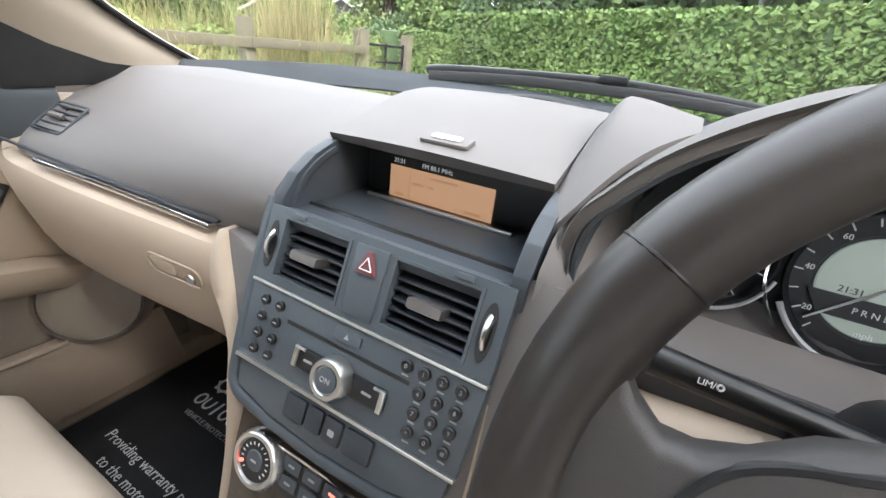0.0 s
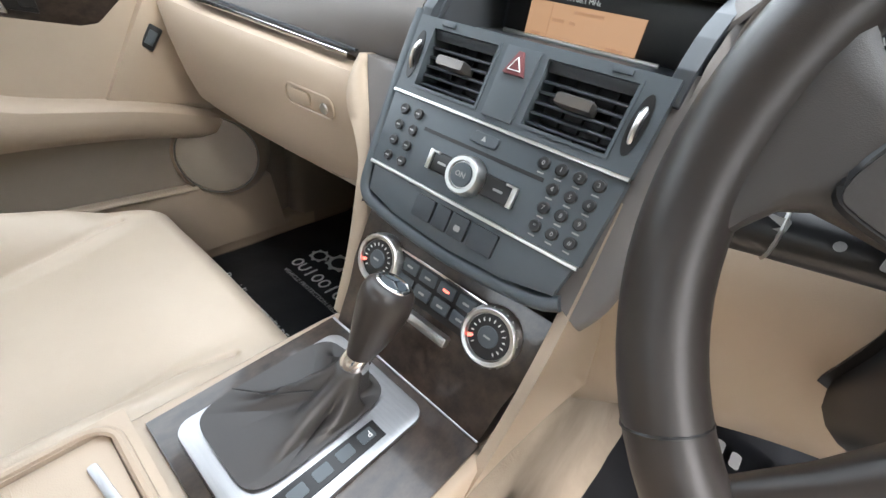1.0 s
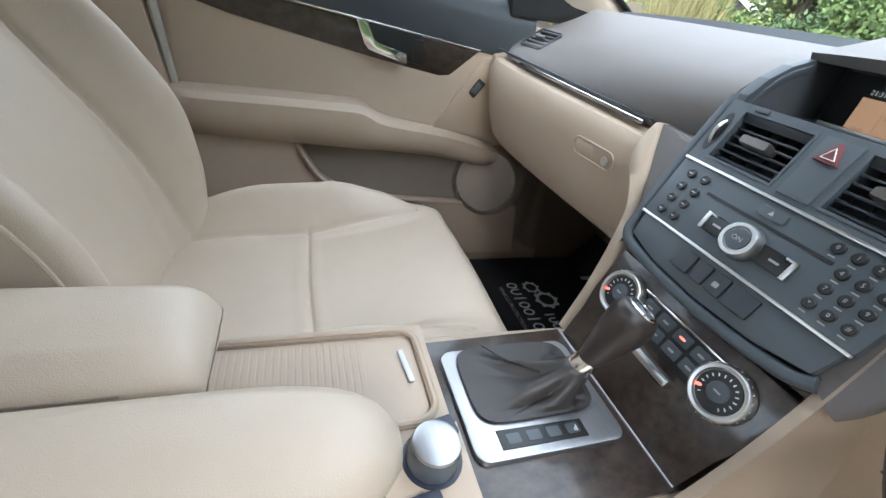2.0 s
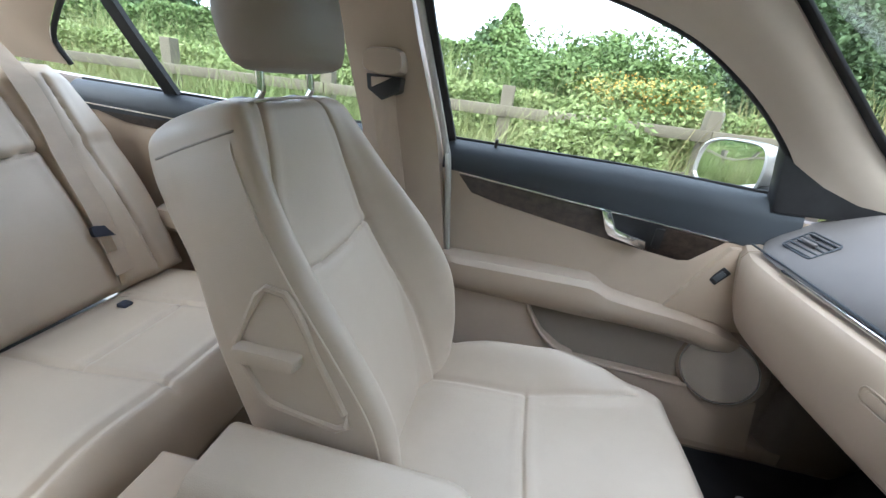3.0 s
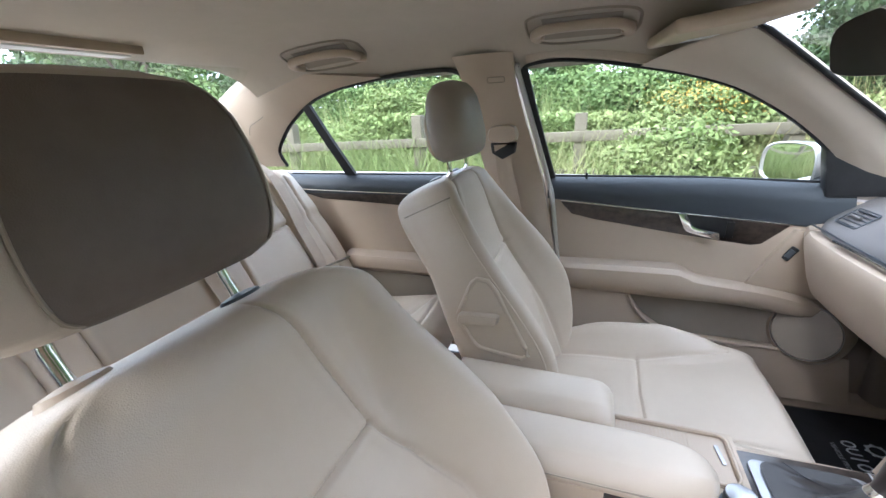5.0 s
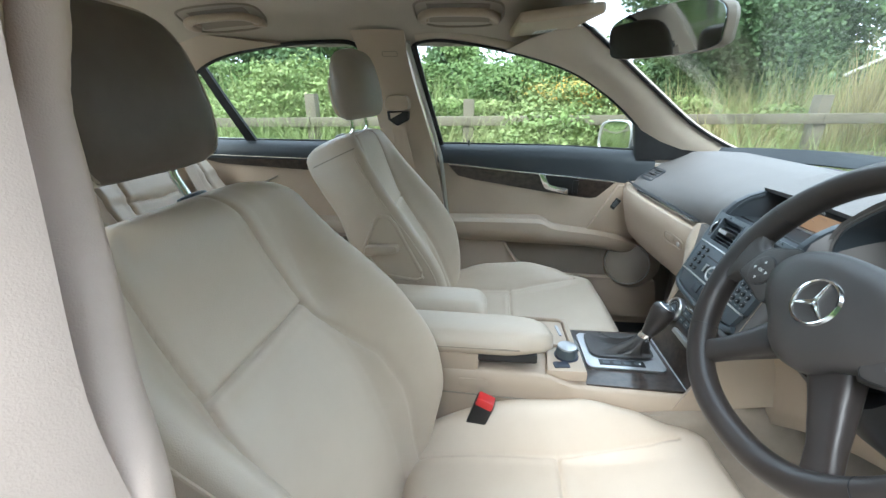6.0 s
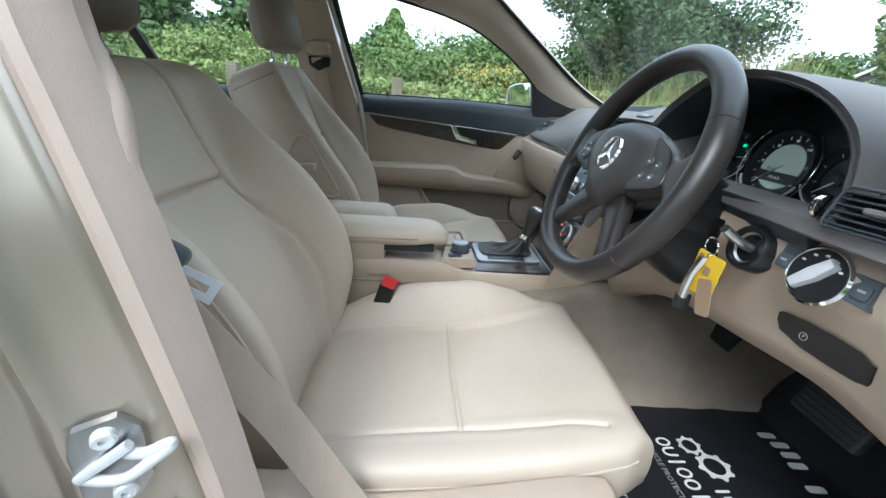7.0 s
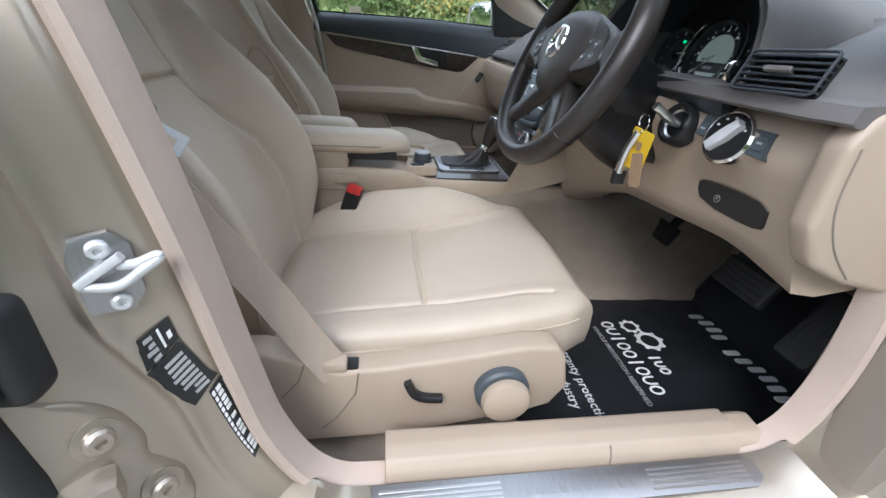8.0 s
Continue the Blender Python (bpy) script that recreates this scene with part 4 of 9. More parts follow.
for k, w in ((47.6, 0.77), (51.9, 0.70)):
    c, n = jamb_at(k, w, 0.005)
    m4 = frame_of(c, n.orthogonal().normalized(), n.cross(n.orthogonal()).normalized())
    if (m4.to_3x3() @ V((0, 0, 1))).dot(n) < 0:
        m4 = m4 @ Matrix.Rotation(radians(180), 4, "X")
    part("bolt", lathe([(0.0, 0.0), (0.019, 0.0), (0.019, 0.003), (0.0125, 0.0045), (0.012, 0.010), (0.009, 0.013), (0.0045, 0.013), (0.004, 0.009), (0.0, 0.009)], m4, 28), PAINT, hng, "painted bolt with a washer")
c, n = jamb_at(49.6, 0.93, 0.012)
part("hinge_arm", rbox((-0.014, -0.022, -0.020), (0.016, 0.022, 0.014), 0.006, m=Matrix.Translation(c) @ Matrix.Rotation(radians(28), 4, "Z")), PAINT, hng)
boot = thing("wiring_boot", (0.80, -0.12, 0.655), "black rubber wiring boot at the rear door edge", "wiring boot")
part("boot", rbox((0.770, -0.175, 0.612), (0.806, -0.086, 0.698), 0.014, 4), RUBBER, boot, sharp=60)
part("collar", rbox((0.800, -0.165, 0.624), (0.814, -0.100, 0.686), 0.006, 3), BLACK, boot)
for k in range(3):
    part("fold", rbox((0.812, -0.160, 0.634 + 0.017 * k), (0.818, -0.106, 0.642 + 0.017 * k), 0.003, 2), RUBBER, boot)

# ---- dashboard ----
dash = thing("dashboard", (0, 0.75, 0.50), "two-tone dashboard, brown-grey foam top over beige lower panels", "dashboard")


def dash_ring(x):
    s = abs(x)
    if x < 0:
        yt = table([(-0.72, 0.575), (-0.60, 0.557), (-0.22, 0.591), (-0.11, 0.600)], x)
        zt = table([(-0.72, 0.818), (-0.60, 0.812), (-0.22, 0.800), (-0.11, 0.798)], x)
        tall = table([(-0.72, 0.80), (-0.58, 0.80), (-0.36, 1.0), (-0.1, 1.0)], x)
    else:
        yt = table([(0.11, 0.60), (0.20, 0.612), (0.55, 0.602), (0.66, 0.600), (0.72, 0.625)], x)
        zt = table([(0.11, 0.80), (0.20, 0.818), (0.60, 0.824), (0.72, 0.815)], x)
        tall = table([(0.14, 1.0), (0.20, 0.45), (0.50, 0.45), (0.56, 0.85), (0.72, 0.72)], x)
    end = 0.035 * step(0.60, 0.74, s)
    yt, top = yt + end, 0.926 - end * 0.7
    b = table([(-0.60, 0.0), (-0.40, 0.25), (-0.20, 0.75), (-0.12, 1.0), (0.12, 1.0), (0.17, 0.6), (0.50, 0.0)], x)
    mid = [(lerp(0.012, -0.004, b), 0.012), (lerp(0.030, -0.020, b), 0.030 * lerp(1, 1.4, b)), (lerp(0.052, -0.014, b), 0.048 * lerp(1, 1.45, b)), (lerp(0.080, 0.004, b), 0.068 * lerp(1, 1.25, b)), (lerp(0.115, 0.045, b), 0.088 * lerp(1, 1.20, b))]
    pts = [(yt + 0.006, zt)] + [(yt + dy, min(zt + dz * tall, top - 0.001)) for dy, dz in mid]
    rec = step(0.132, 0.152, x) * step(0.56, 0.52, x)
    pts = [(y, lerp(z, zt - 0.010 - 0.16 * (y - yt), rec)) for y, z in pts]
    pts += [(yt + 0.175, lerp(zt + 0.100, top, tall)), (yt + 0.24, lerp(zt + 0.105, top, tall) + 0.002), (0.88, lerp(0.915, top, tall)), (1.00, 0.905 - end), (1.03, 0.88), (1.03, 0.80), (yt + 0.06, zt - 0.012)]
    return [V((x, y, z)) for y, z in pts]


part("upper_pad", loft([dash_ring(lerp(-0.715, -0.119, i / 30)) for i in range(31)]), DASH, dash, "brown-grey foam dash top on the passenger side", sharp=50)
part("upper_pad", loft([dash_ring(lerp(0.119, 0.70, i / 30)) for i in range(31)]), DASH, dash, "brown-grey foam dash top on the driver side", sharp=50)
def base_strip(u, v):
    # dark band that climbs from the pad to the foot of the windscreen
    x = lerp(-0.665, 0.30, u)
    y = table([(-0.675, 0.81), (-0.588, 0.885), (-0.50, 0.940), (-0.383, 0.995), (-0.25, 1.015), (0.30, 1.02)], x)
    lo = table([(-0.675, 0.902), (-0.50, 0.912), (-0.30, 0.920), (0.30, 0.928)], x)
    hi = table([(-0.675, 0.931), (-0.588, 0.940), (-0.50, 0.947), (-0.383, 0.952), (-0.25, 0.953), (0.0, 0.950), (0.30, 0.940)], x)
    return (x, y + 0.02 * v, lerp(lo, hi, v))


part("screen_strip", sheet(base_strip, 30, 4, (0, 0.012, -0.004)), DOORTOP, dash, "darker strip below the windscreen")
# lid over the display, with its back lip
lid_rings = []
for i in range(13):
    t = i / 12
    y = lerp(0.646, 0.90, t)
    z = table([(0.0, 0.913), (0.25, 0.930), (0.5, 0.946), (0.75, 0.950), (1.0, 0.943)], t)
    k = 10
    wl, wr = lerp(-0.113, -0.124, t), lerp(0.1035, 0.104, t)
    ring = [V((lerp(wl, wr, j / k), y - 0.006 * math.sin(math.pi * j / k) * (1 - t), z + 0.004 * math.sin(math.pi * j / k))) for j in range(k + 1)]
    ring += [V((lerp(wr, wl, j / k), y + 0.004 * (1 - t), z - 0.007)) for j in range(k + 1)]
    lid_rings.append(ring)
part("display_lid", loft(lid_rings), DASH, dash, "brown-grey hinged lid over the display")
lb = frame_of((0.004, 0.662, 0.9235), (1, 0, 0), (0, 1, 0.27))
part("sun_sensor", plate(rrect(0.046, 0.018, 0.003, 2), lb, 0.003, 0.001), DASH, dash)
part("sensor_window", plate(rrect(0.028, 0.008, 0.002, 2), lb @ Matrix.Translation((0, 0, 0.003)), 0.001), SILVER, dash)
part("loudspeaker_cover", sheet(lambda u, v: (lerp(-0.105, 0.085, u), 0.925 + 0.035 * math.sin(math.pi * u) * (2 * v - 1) + 0.01, 0.9405 + 0.010 * math.sin(math.pi * u)), 16, 6, (0, 0, -0.012)), BLACK, dash, "dark speaker cover below the windscreen")
# foam shoulder between the display and the instruments
def shoulder(u, v):
    y = lerp(lerp(0.602, 0.668, u ** 0.8), 0.90, v)
    a = table([(0.602, 0.868), (0.62, 0.888), (0.65, 0.906), (0.70, 0.926), (0.78, 0.946), (0.84, 0.948), (0.90, 0.938)], y)
    b = table([(0.602, 0.893), (0.62, 0.906), (0.65, 0.930), (0.69, 0.957), (0.73, 0.974), (0.78, 0.969), (0.84, 0.955), (0.90, 0.935)], y)
    c = table([(0.602, 0.955), (0.62, 0.957), (0.66, 0.960), (0.72, 0.966), (0.78, 0.957), (0.84, 0.945), (0.90, 0.930)], y)
    return (lerp(0.1045, 0.182, u), y, table([(0.0, a), (0.30, b), (1.0, c)], u) if u < 0.999 else c)


part("instrument_shoulder", sheet(shoulder, 20, 30, (0, 0, -0.006)), DASH, dash, "brown-grey foam shoulder beside the instruments", sharp=80)
# bay behind the lid
part("display_bay", join(rbox((-0.108, 0.695, 0.79), (0.108, 0.712, 0.915), 0.002), prism([(0.575, 0.845), (0.582, 0.866), (0.598, 0.884), (0.620, 0.898), (0.645, 0.907), (0.70, 0.909), (0.70, 0.80)], "x", -0.116, -0.104, 0.001), prism([(0.575, 0.845), (0.582, 0.866), (0.598, 0.884), (0.620, 0.898), (0.645, 0.907), (0.70, 0.909), (0.70, 0.80)], "x", 0.104, 0.116, 0.001),
                         rbox((-0.108, 0.575, 0.845), (0.108, 0.70, 0.853), 0.002)), BAY, dash, "blue-black display recess")
for s in (-1, 1):
    side_arc = [V((s * 0.1035, 0.590, 0.856)), V((s * 0.1035, 0.600, 0.872)), V((s * 0.1035, 0.618, 0.888)), V((s * 0.1035, 0.645, 0.899))]
    part("bay_cheek_line", sweep(smooth_path(side_arc, 6), rrect(0.003, 0.007, 0.001, 2)), BAY, dash, "dark line on the bay's side")
part("bay_lip", sweep([(-0.086, 0.672, 0.8545), (0.070, 0.672, 0.8545)], rrect(0.004, 0.004, 0.001, 2)), SILVER, dash)
disp = part("display", rbox((-0.098, 0.690, 0.854), (0.094, 0.6955, 0.905), 0.002), BLACK, dash, "dark display glass")
disp2 = frame_of((-0.0135, 0.6885, 0.8655), (1, 0, 0), (0, 0.02, 1))
part("screen", plate([(-0.0575, -0.0225), (0.0575, -0.0225), (0.0575, 0.0195), (-0.0575, 0.0195)], disp2, 0.001), SCREEN, disp, "lit amber radio screen")
sc = disp2 @ Matrix.Translation((0, 0, 0.0013))
part("menu_bar", plate([(-0.0575, -0.0225), (0.0575, -0.0225), (0.0575, -0.0165), (-0.0575, -0.0165)], sc, 0.0003), SCREEN_DARK, disp)
part("menu_line", plate([(-0.0335, -0.016), (-0.0328, -0.016), (-0.0328, 0.019), (-0.0335, 0.019)], sc, 0.0003), SCREEN_DARK, disp)
for a, b, w in ((-0.030, 0.004, 0.012), (-0.012, 0.004, 0.006), (-0.05, -0.010, 0.010), (0.03, -0.010, 0.016), (-0.01, 0.013, 0.03)):
    part("menu_mark", plate([(a, b), (a + w, b), (a + w, b + 0.0028), (a, b + 0.0028)], sc, 0.0003), SCREEN_DARK, disp)
letters("21:31", 0.0062, disp2 @ Matrix.Translation((-0.047, 0.0245, 0.0012)), LIT_TEXT, disp, "clock_text")
letters("FM 88.1 MHz", 0.0062, disp2 @ Matrix.Translation((-0.004, 0.0245, 0.0012)), LIT_TEXT, disp, "radio_text")

# ---- centre stack ----
stack = thing("centre_stack", (0, 0.55, 0.80), "anthracite centre stack with vents, radio controls and keypad", "centre stack")
FACE = frame_of((0, 0.55, 0.80), (1, 0, 0), (0, 0.386, 0.922))


def at_face(a, b, c=0.0):
    return FACE @ Matrix.Translation((a, b, c))


def frame_with_holes(outer, holes, m, depth):
    """A slab with square holes: strips round each hole, all in one mesh."""
    x0, x1, y0, y1 = outer
    xs = sorted({x0, x1, *[h[0] for h in holes], *[h[1] for h in holes]})
    ys = sorted({y0, y1, *[h[2] for h in holes], *[h[3] for h in holes]})
    bm = bmesh.new()
    cells = {}
    for i in range(len(xs) - 1):
        for j in range(len(ys) - 1):
            cx, cy = (xs[i] + xs[i + 1]) / 2, (ys[j] + ys[j + 1]) / 2
            if not any(h[0] < cx < h[1] and h[2] < cy < h[3] for h in holes):
                cells[i, j] = True
    top, bot = {}, {}
    def vt(d, i, j, z):
        if (i, j) not in d:
            d[i, j] = bm.verts.new((xs[i], ys[j], z))
        return d[i, j]
    for i, j in cells:
        q = ((i, j), (i + 1, j), (i + 1, j + 1), (i, j + 1))
        bm.faces.new([vt(top, *k, 0) for k in q])
        bm.faces.new([vt(bot, *k, -depth) for k in q][::-1])
        for (a, b), nb in zip(zip(q, q[1:] + q[:1]), ((i, j - 1), (i + 1, j), (i, j + 1), (i - 1, j))):
            if nb not in cells:
                bm.faces.new((vt(top, *b, 0), vt(top, *a, 0), vt(bot, *a, -depth), vt(bot, *b, -depth)))
    bm.transform(m)
    return bm


bez = [(-0.122, 0.075), (0.124, 0.075), (0.126, 0.0), (0.122, -0.075), (0.112, -0.103), (0.085, -0.113), (0.0, -0.119), (-0.085, -0.113), (-0.112, -0.103), (-0.118, -0.075), (-0.122, 0.0)]
part("core", plate(bez, FACE @ Matrix.Translation((0, 0, -0.075)), 0.041, 0.002), BLACK, stack)
part("surround", sweep([FACE @ V((p.x * 0.985, p.y * 0.985, -0.018)) for p in smooth_path([(x, y, 0) for x, y in bez[1:5]], 5)], rrect(0.040, 0.014, 0.006, 3), up=(0, -0.922, 0.386)), DASH, stack, "brown-grey foam surround", sharp=60)
part("edge_trim", sweep([FACE @ V((p.x * 0.965, p.y * 0.950, -0.012)) for p in smooth_path([(x, y, 0) for x, y in bez[4:] + bez[:1]], 5)], rrect(0.012, 0.018, 0.004, 3), up=(0, -0.922, 0.386)), STACK, stack, "anthracite edge of the stack", sharp=60)
HOLES = [(-0.090, -0.022, 0.009, 0.058), (0.022, 0.090, 0.009, 0.058)]
part("vent_panel", frame_with_holes((-0.110, 0.112, 0.0015, 0.066), HOLES, FACE, 0.030), STACK, stack, "anthracite vent panel")
part("radio_panel", plate([(-0.108, -0.0665), (0.1095, -0.0665), (0.112, -0.0015), (-0.110, -0.0015)], at_face(0, 0, -0.03), 0.029, 0.001), STACK, stack, "anthracite radio panel")
low = [(-0.104, -0.0695), (0.106, -0.0695), (0.102, -0.094), (0.06, -0.103), (0.0, -0.106), (-0.06, -0.103), (-0.10, -0.094)]
part("lower_panel", plate(low, at_face(0, 0, -0.03), 0.028, 0.001), STACK, stack, "anthracite lower panel")
part("silver_line", plate([(-0.110, -0.0015), (0.112, -0.0015), (0.112, 0.0012), (-0.110, 0.0012)], at_face(0, 0, -0.004), 0.0055, 0.0005), SILVER, stack)
part("silver_line", plate([(-0.1075, -0.0695), (0.109, -0.0695), (0.109, -0.0665), (-0.1075, -0.0665)], at_face(0, 0, -0.004), 0.0055, 0.0005), SILVER, stack)
for x0, x1, y0, y1 in HOLES:
    cx = (x0 + x1) / 2
    vent = part("air_vent", plate([(x0, y0), (x1, y0), (x1, y1), (x0, y1)], at_face(0, 0, -0.030), 0.002), BLACK, stack, "square air vent with slats")
    part("vent_rim", frame_with_holes((x0 - 0.002, x1 + 0.002, y0 - 0.002, y1 + 0.002), [(x0 + 0.0005, x1 - 0.0005, y0 + 0.0005, y1 - 0.0005)], at_face(0, 0, 0.001), 0.004), STACK, vent)
    for k in range(6):
        y = lerp(y0 + 0.005, y1 - 0.005, k / 5)
        part("slat", rbox((x0, -0.0011, -0.009), (x1, 0.0011, 0.006), 0.0006, 1, m=at_face(0, y, -0.012) @ Matrix.Rotation(radians(14), 4, "X")), BAY, vent)
    for k in range(3):
        part("upright_slat", rbox((-0.0008, y0, -0.006), (0.0008, y1, 0.0), 0.0, m=at_face(lerp(x0, x1, (k + 1) / 4), 0, -0.0225)), BLACK, vent)
    part("vent_tab", loft([[at_face(cx + q[0] * w, (y0 + y1) / 2 + q[1] * h, c) @ V((0, 0, 0)) for q in rrect(1, 1, 0.12, 3)] for c, w, h in ((-0.012, 0.024, 0.006), (-0.002, 0.027, 0.0090), (0.006, 0.028, 0.0090), (0.0085, 0.027, 0.0070))]), TAB, vent, "satin bronze vent tab")
for s in (-1, 1):
    wh = at_face(s * 0.1003, 0.033, -0.0095) @ Matrix.Rotation(radians(90), 4, "Y")
    part("wheel_slot", plate([(0.0055 * math.cos(2 * math.pi * k / 24), 0.0205 * math.sin(2 * math.pi * k / 24)) for k in range(24)], at_face(s * 0.1003, 0.033, 0.0), 0.0008), BLACK, stack)
    w = part("vent_wheel", lathe([(0.0, -0.0020), (0.0155, -0.0016), (0.0165, 0.0), (0.0155, 0.0016), (0.0, 0.0016)], wh, 36), SILVER, stack, "chrome-edged vent wheel")
    part("wheel_hub", lathe([(0.0, -0.0030), (0.0143, -0.0030), (0.0143, 0.0030), (0.0, 0.0030)], wh, 28), BLACK, w)
    part("lid_catch", plate(rrect(0.014, 0.004, 0.001, 2), at_face(s * 0.076, 0.0625, 0.0), 0.0025, 0.0008), STACK, stack)
part("hazard_panel", plate([(-0.013, 0.006), (0.015, 0.006), (0.016, 0.060), (-0.014, 0.060)], at_face(0, 0, 0.0), 0.0022, 0.001), STACK, stack)
hz = part("hazard_button", plate([(-0.0085, 0.0395), (0.0105, 0.0395), (0.0030, 0.0565), (-0.0010, 0.0565)], at_face(0, 0, 0.002), 0.003, 0.001), HAZARD, stack, "red triangular hazard button")
tri_pts = [(-0.0045, 0.0425), (0.0065, 0.0425), (0.001, 0.0520)]
part("triangle_mark", join(*[sweep([at_face(*tri_pts[i], 0.0053) @ V((0, 0, 0)), at_face(*tri_pts[(i + 1) % 3], 0.0053) @ V((0, 0, 0))], rrect(0.0010, 0.0006, 0.0002, 1)) for i in range(3)]), WHITE, hz)
part("disc_slot", plate([(-0.062, -0.0235), (0.058, -0.0235), (0.058, -0.0205), (-0.062, -0.0205)], at_face(0, 0, -0.0012), 0.0006), BLACK, stack, "narrow disc slot")
part("eject_button", plate(rrect(0.026, 0.009, 0.002, 2), at_face(-0.001, -0.0115, -0.001), 0.0022, 0.0008), STACK, stack)
letters("\u25B2", 0.005, at_face(-0.001, -0.0115, 0.0014), DIMWHITE, stack, "eject_mark")
part("control_bar", plate(rrect(0.088, 0.017, 0.003, 3), at_face(0.0, -0.043, -0.001), 0.003, 0.001), BLACK, stack)
for s in (-1, 1):
    part("control_bar_end", plate([(s * 0.040, -0.0515), (s * 0.0445, -0.0515), (s * 0.0445, -0.0345), (s * 0.034, -0.0345), (s * 0.034, -0.0365), (s * 0.040, -0.0365)], at_face(0, 0, 0.0005), 0.003, 0.0006), SILVER, stack)
    part("arrow_mark", plate(rrect(0.009, 0.002, 0.0005, 1), at_face(s * 0.029, -0.043, 0.002), 0.0004), DIMWHITE, stack)
kn = part("rotary_knob", lathe([(0.0, 0.0), (0.0165, 0.0), (0.0165, 0.004), (0.0155, 0.012), (0.0145, 0.0135), (0.0115, 0.0135), (0.0105, 0.0118), (0.0, 0.0118)], at_face(-0.001, -0.043, 0.0), 40), SILVER, stack, "round silver rotary knob")
part("knob_cap", lathe([(0.0, 0.0115), (0.0100, 0.0115), (0.0095, 0.0132), (0.0, 0.0138)], at_face(-0.001, -0.043, 0.0), 32), STACK, kn)
letters("ON", 0.0062, at_face(-0.001, -0.043, 0.0139), DIMWHITE, kn, "knob_text")
KEYPAD = ["0", "1", "2", "3", "", "4", "5", "6", "", "7", "8", "9", "", "*", "0", "#"]
for r in range(4):
    for c in range(4):
        if c == 0 and r > 0:
            continue
        a, b = lerp(0.053, 0.0965, c / 3), -0.0105 - 0.0145 * r
        part("button", lathe([(0.0, -0.001), (0.0046, -0.001), (0.0046, 0.0012), (0.0038, 0.002), (0.0, 0.0017)], at_face(a, b, 0), 16), BLACK, stack)
        if KEYPAD[4 * r + c]:
            letters(KEYPAD[4 * r + c], 0.0048, at_face(a, b, 0.0019), DIMWHITE, stack, "button_text")
        part("button_print", plate(rrect(0.0055, 0.0012, 0.0003, 1), at_face(a, b - 0.0072, -0.001), 0.0003), DIMWHITE, stack)
for r in range(4):
    for c in range(2):
        a, b = lerp(-0.090, -0.073, c), -0.013 - 0.0145 * r
        part("button", lathe([(0.0, -0.001), (0.0046, -0.001), (0.0046, 0.0012), (0.0038, 0.002), (0.0, 0.0017)], at_face(a, b, 0), 16), BLACK, stack)
        part("button_print", plate(rrect(0.004, 0.0012, 0.0003, 1), at_face(a, b, 0.002), 0.0002), DIMWHITE, stack)
for a, w in ((-0.031, 0.021), (-0.010, 0.015), (0.0085, 0.017), (0.033, 0.025)):
    part("rocker_button", plate(rrect(w, 0.020, 0.0015, 2), at_face(a, -0.084, -0.002), 0.003, 0.0008), BAY, stack)
part("button_mark", plate(rrect(0.006, 0.005, 0.001, 2), at_face(0.0085, -0.085, 0.0012), 0.0004), DIMWHITE, stack)

# ---- climate panel and wood facing below the stack ----
clim = thing("climate_panel", (0, 0.505, 0.65), "climate control panel with two dials in burr wood", "climate control")
CP = frame_of((0.002, 0.507, 0.655), (1, 0, 0), (0, 0.39, 0.92))


def at_clim(a, b, c=0.0):
    return CP @ Matrix.Translation((a, b, c))


part("wood_facing", plate([(-0.108, 0.034), (0.110, 0.034), (0.108, -0.02), (0.102, -0.050), (0.098, -0.098), (-0.096, -0.098), (-0.100, -0.050), (-0.106, -0.02)], at_clim(0, 0, -0.04), 0.036, 0.004), WOOD, clim, "dark burr wood facing")
part("button_field", plate([(-0.050, 0.016), (0.052, 0.016), (0.046, -0.022), (-0.044, -0.022)], at_clim(0, 0, -0.006), 0.004, 0.001), BLACK, clim)
part("silver_line", plate([(-0.052, 0.0165), (0.054, 0.0165), (0.054, 0.019), (-0.052, 0.019)], at_clim(0, 0, -0.004), 0.005, 0.0006), CHROME, clim)
for r in range(2):
    for c in range(4):
        part("button", plate(rrect(0.019, 0.012, 0.0015, 2), at_clim(lerp(-0.033, 0.035, c / 3), 0.007 - 0.016 * r, -0.003), 0.0025, 0.0008), STACK, clim)
        part("button_mark", plate(rrect(0.007, 0.0022, 0.0005, 1), at_clim(lerp(-0.033, 0.035, c / 3), 0.007 - 0.016 * r, -0.0004), 0.0003), RED_LAMP if (r == 0 and c == 2) else DIMWHITE, clim)
part("silver_rocker", plate(rrect(0.066, 0.010, 0.002, 3), at_clim(0.001, -0.034, -0.004), 0.008, 0.0025), SILVER, clim, "long silver rocker")
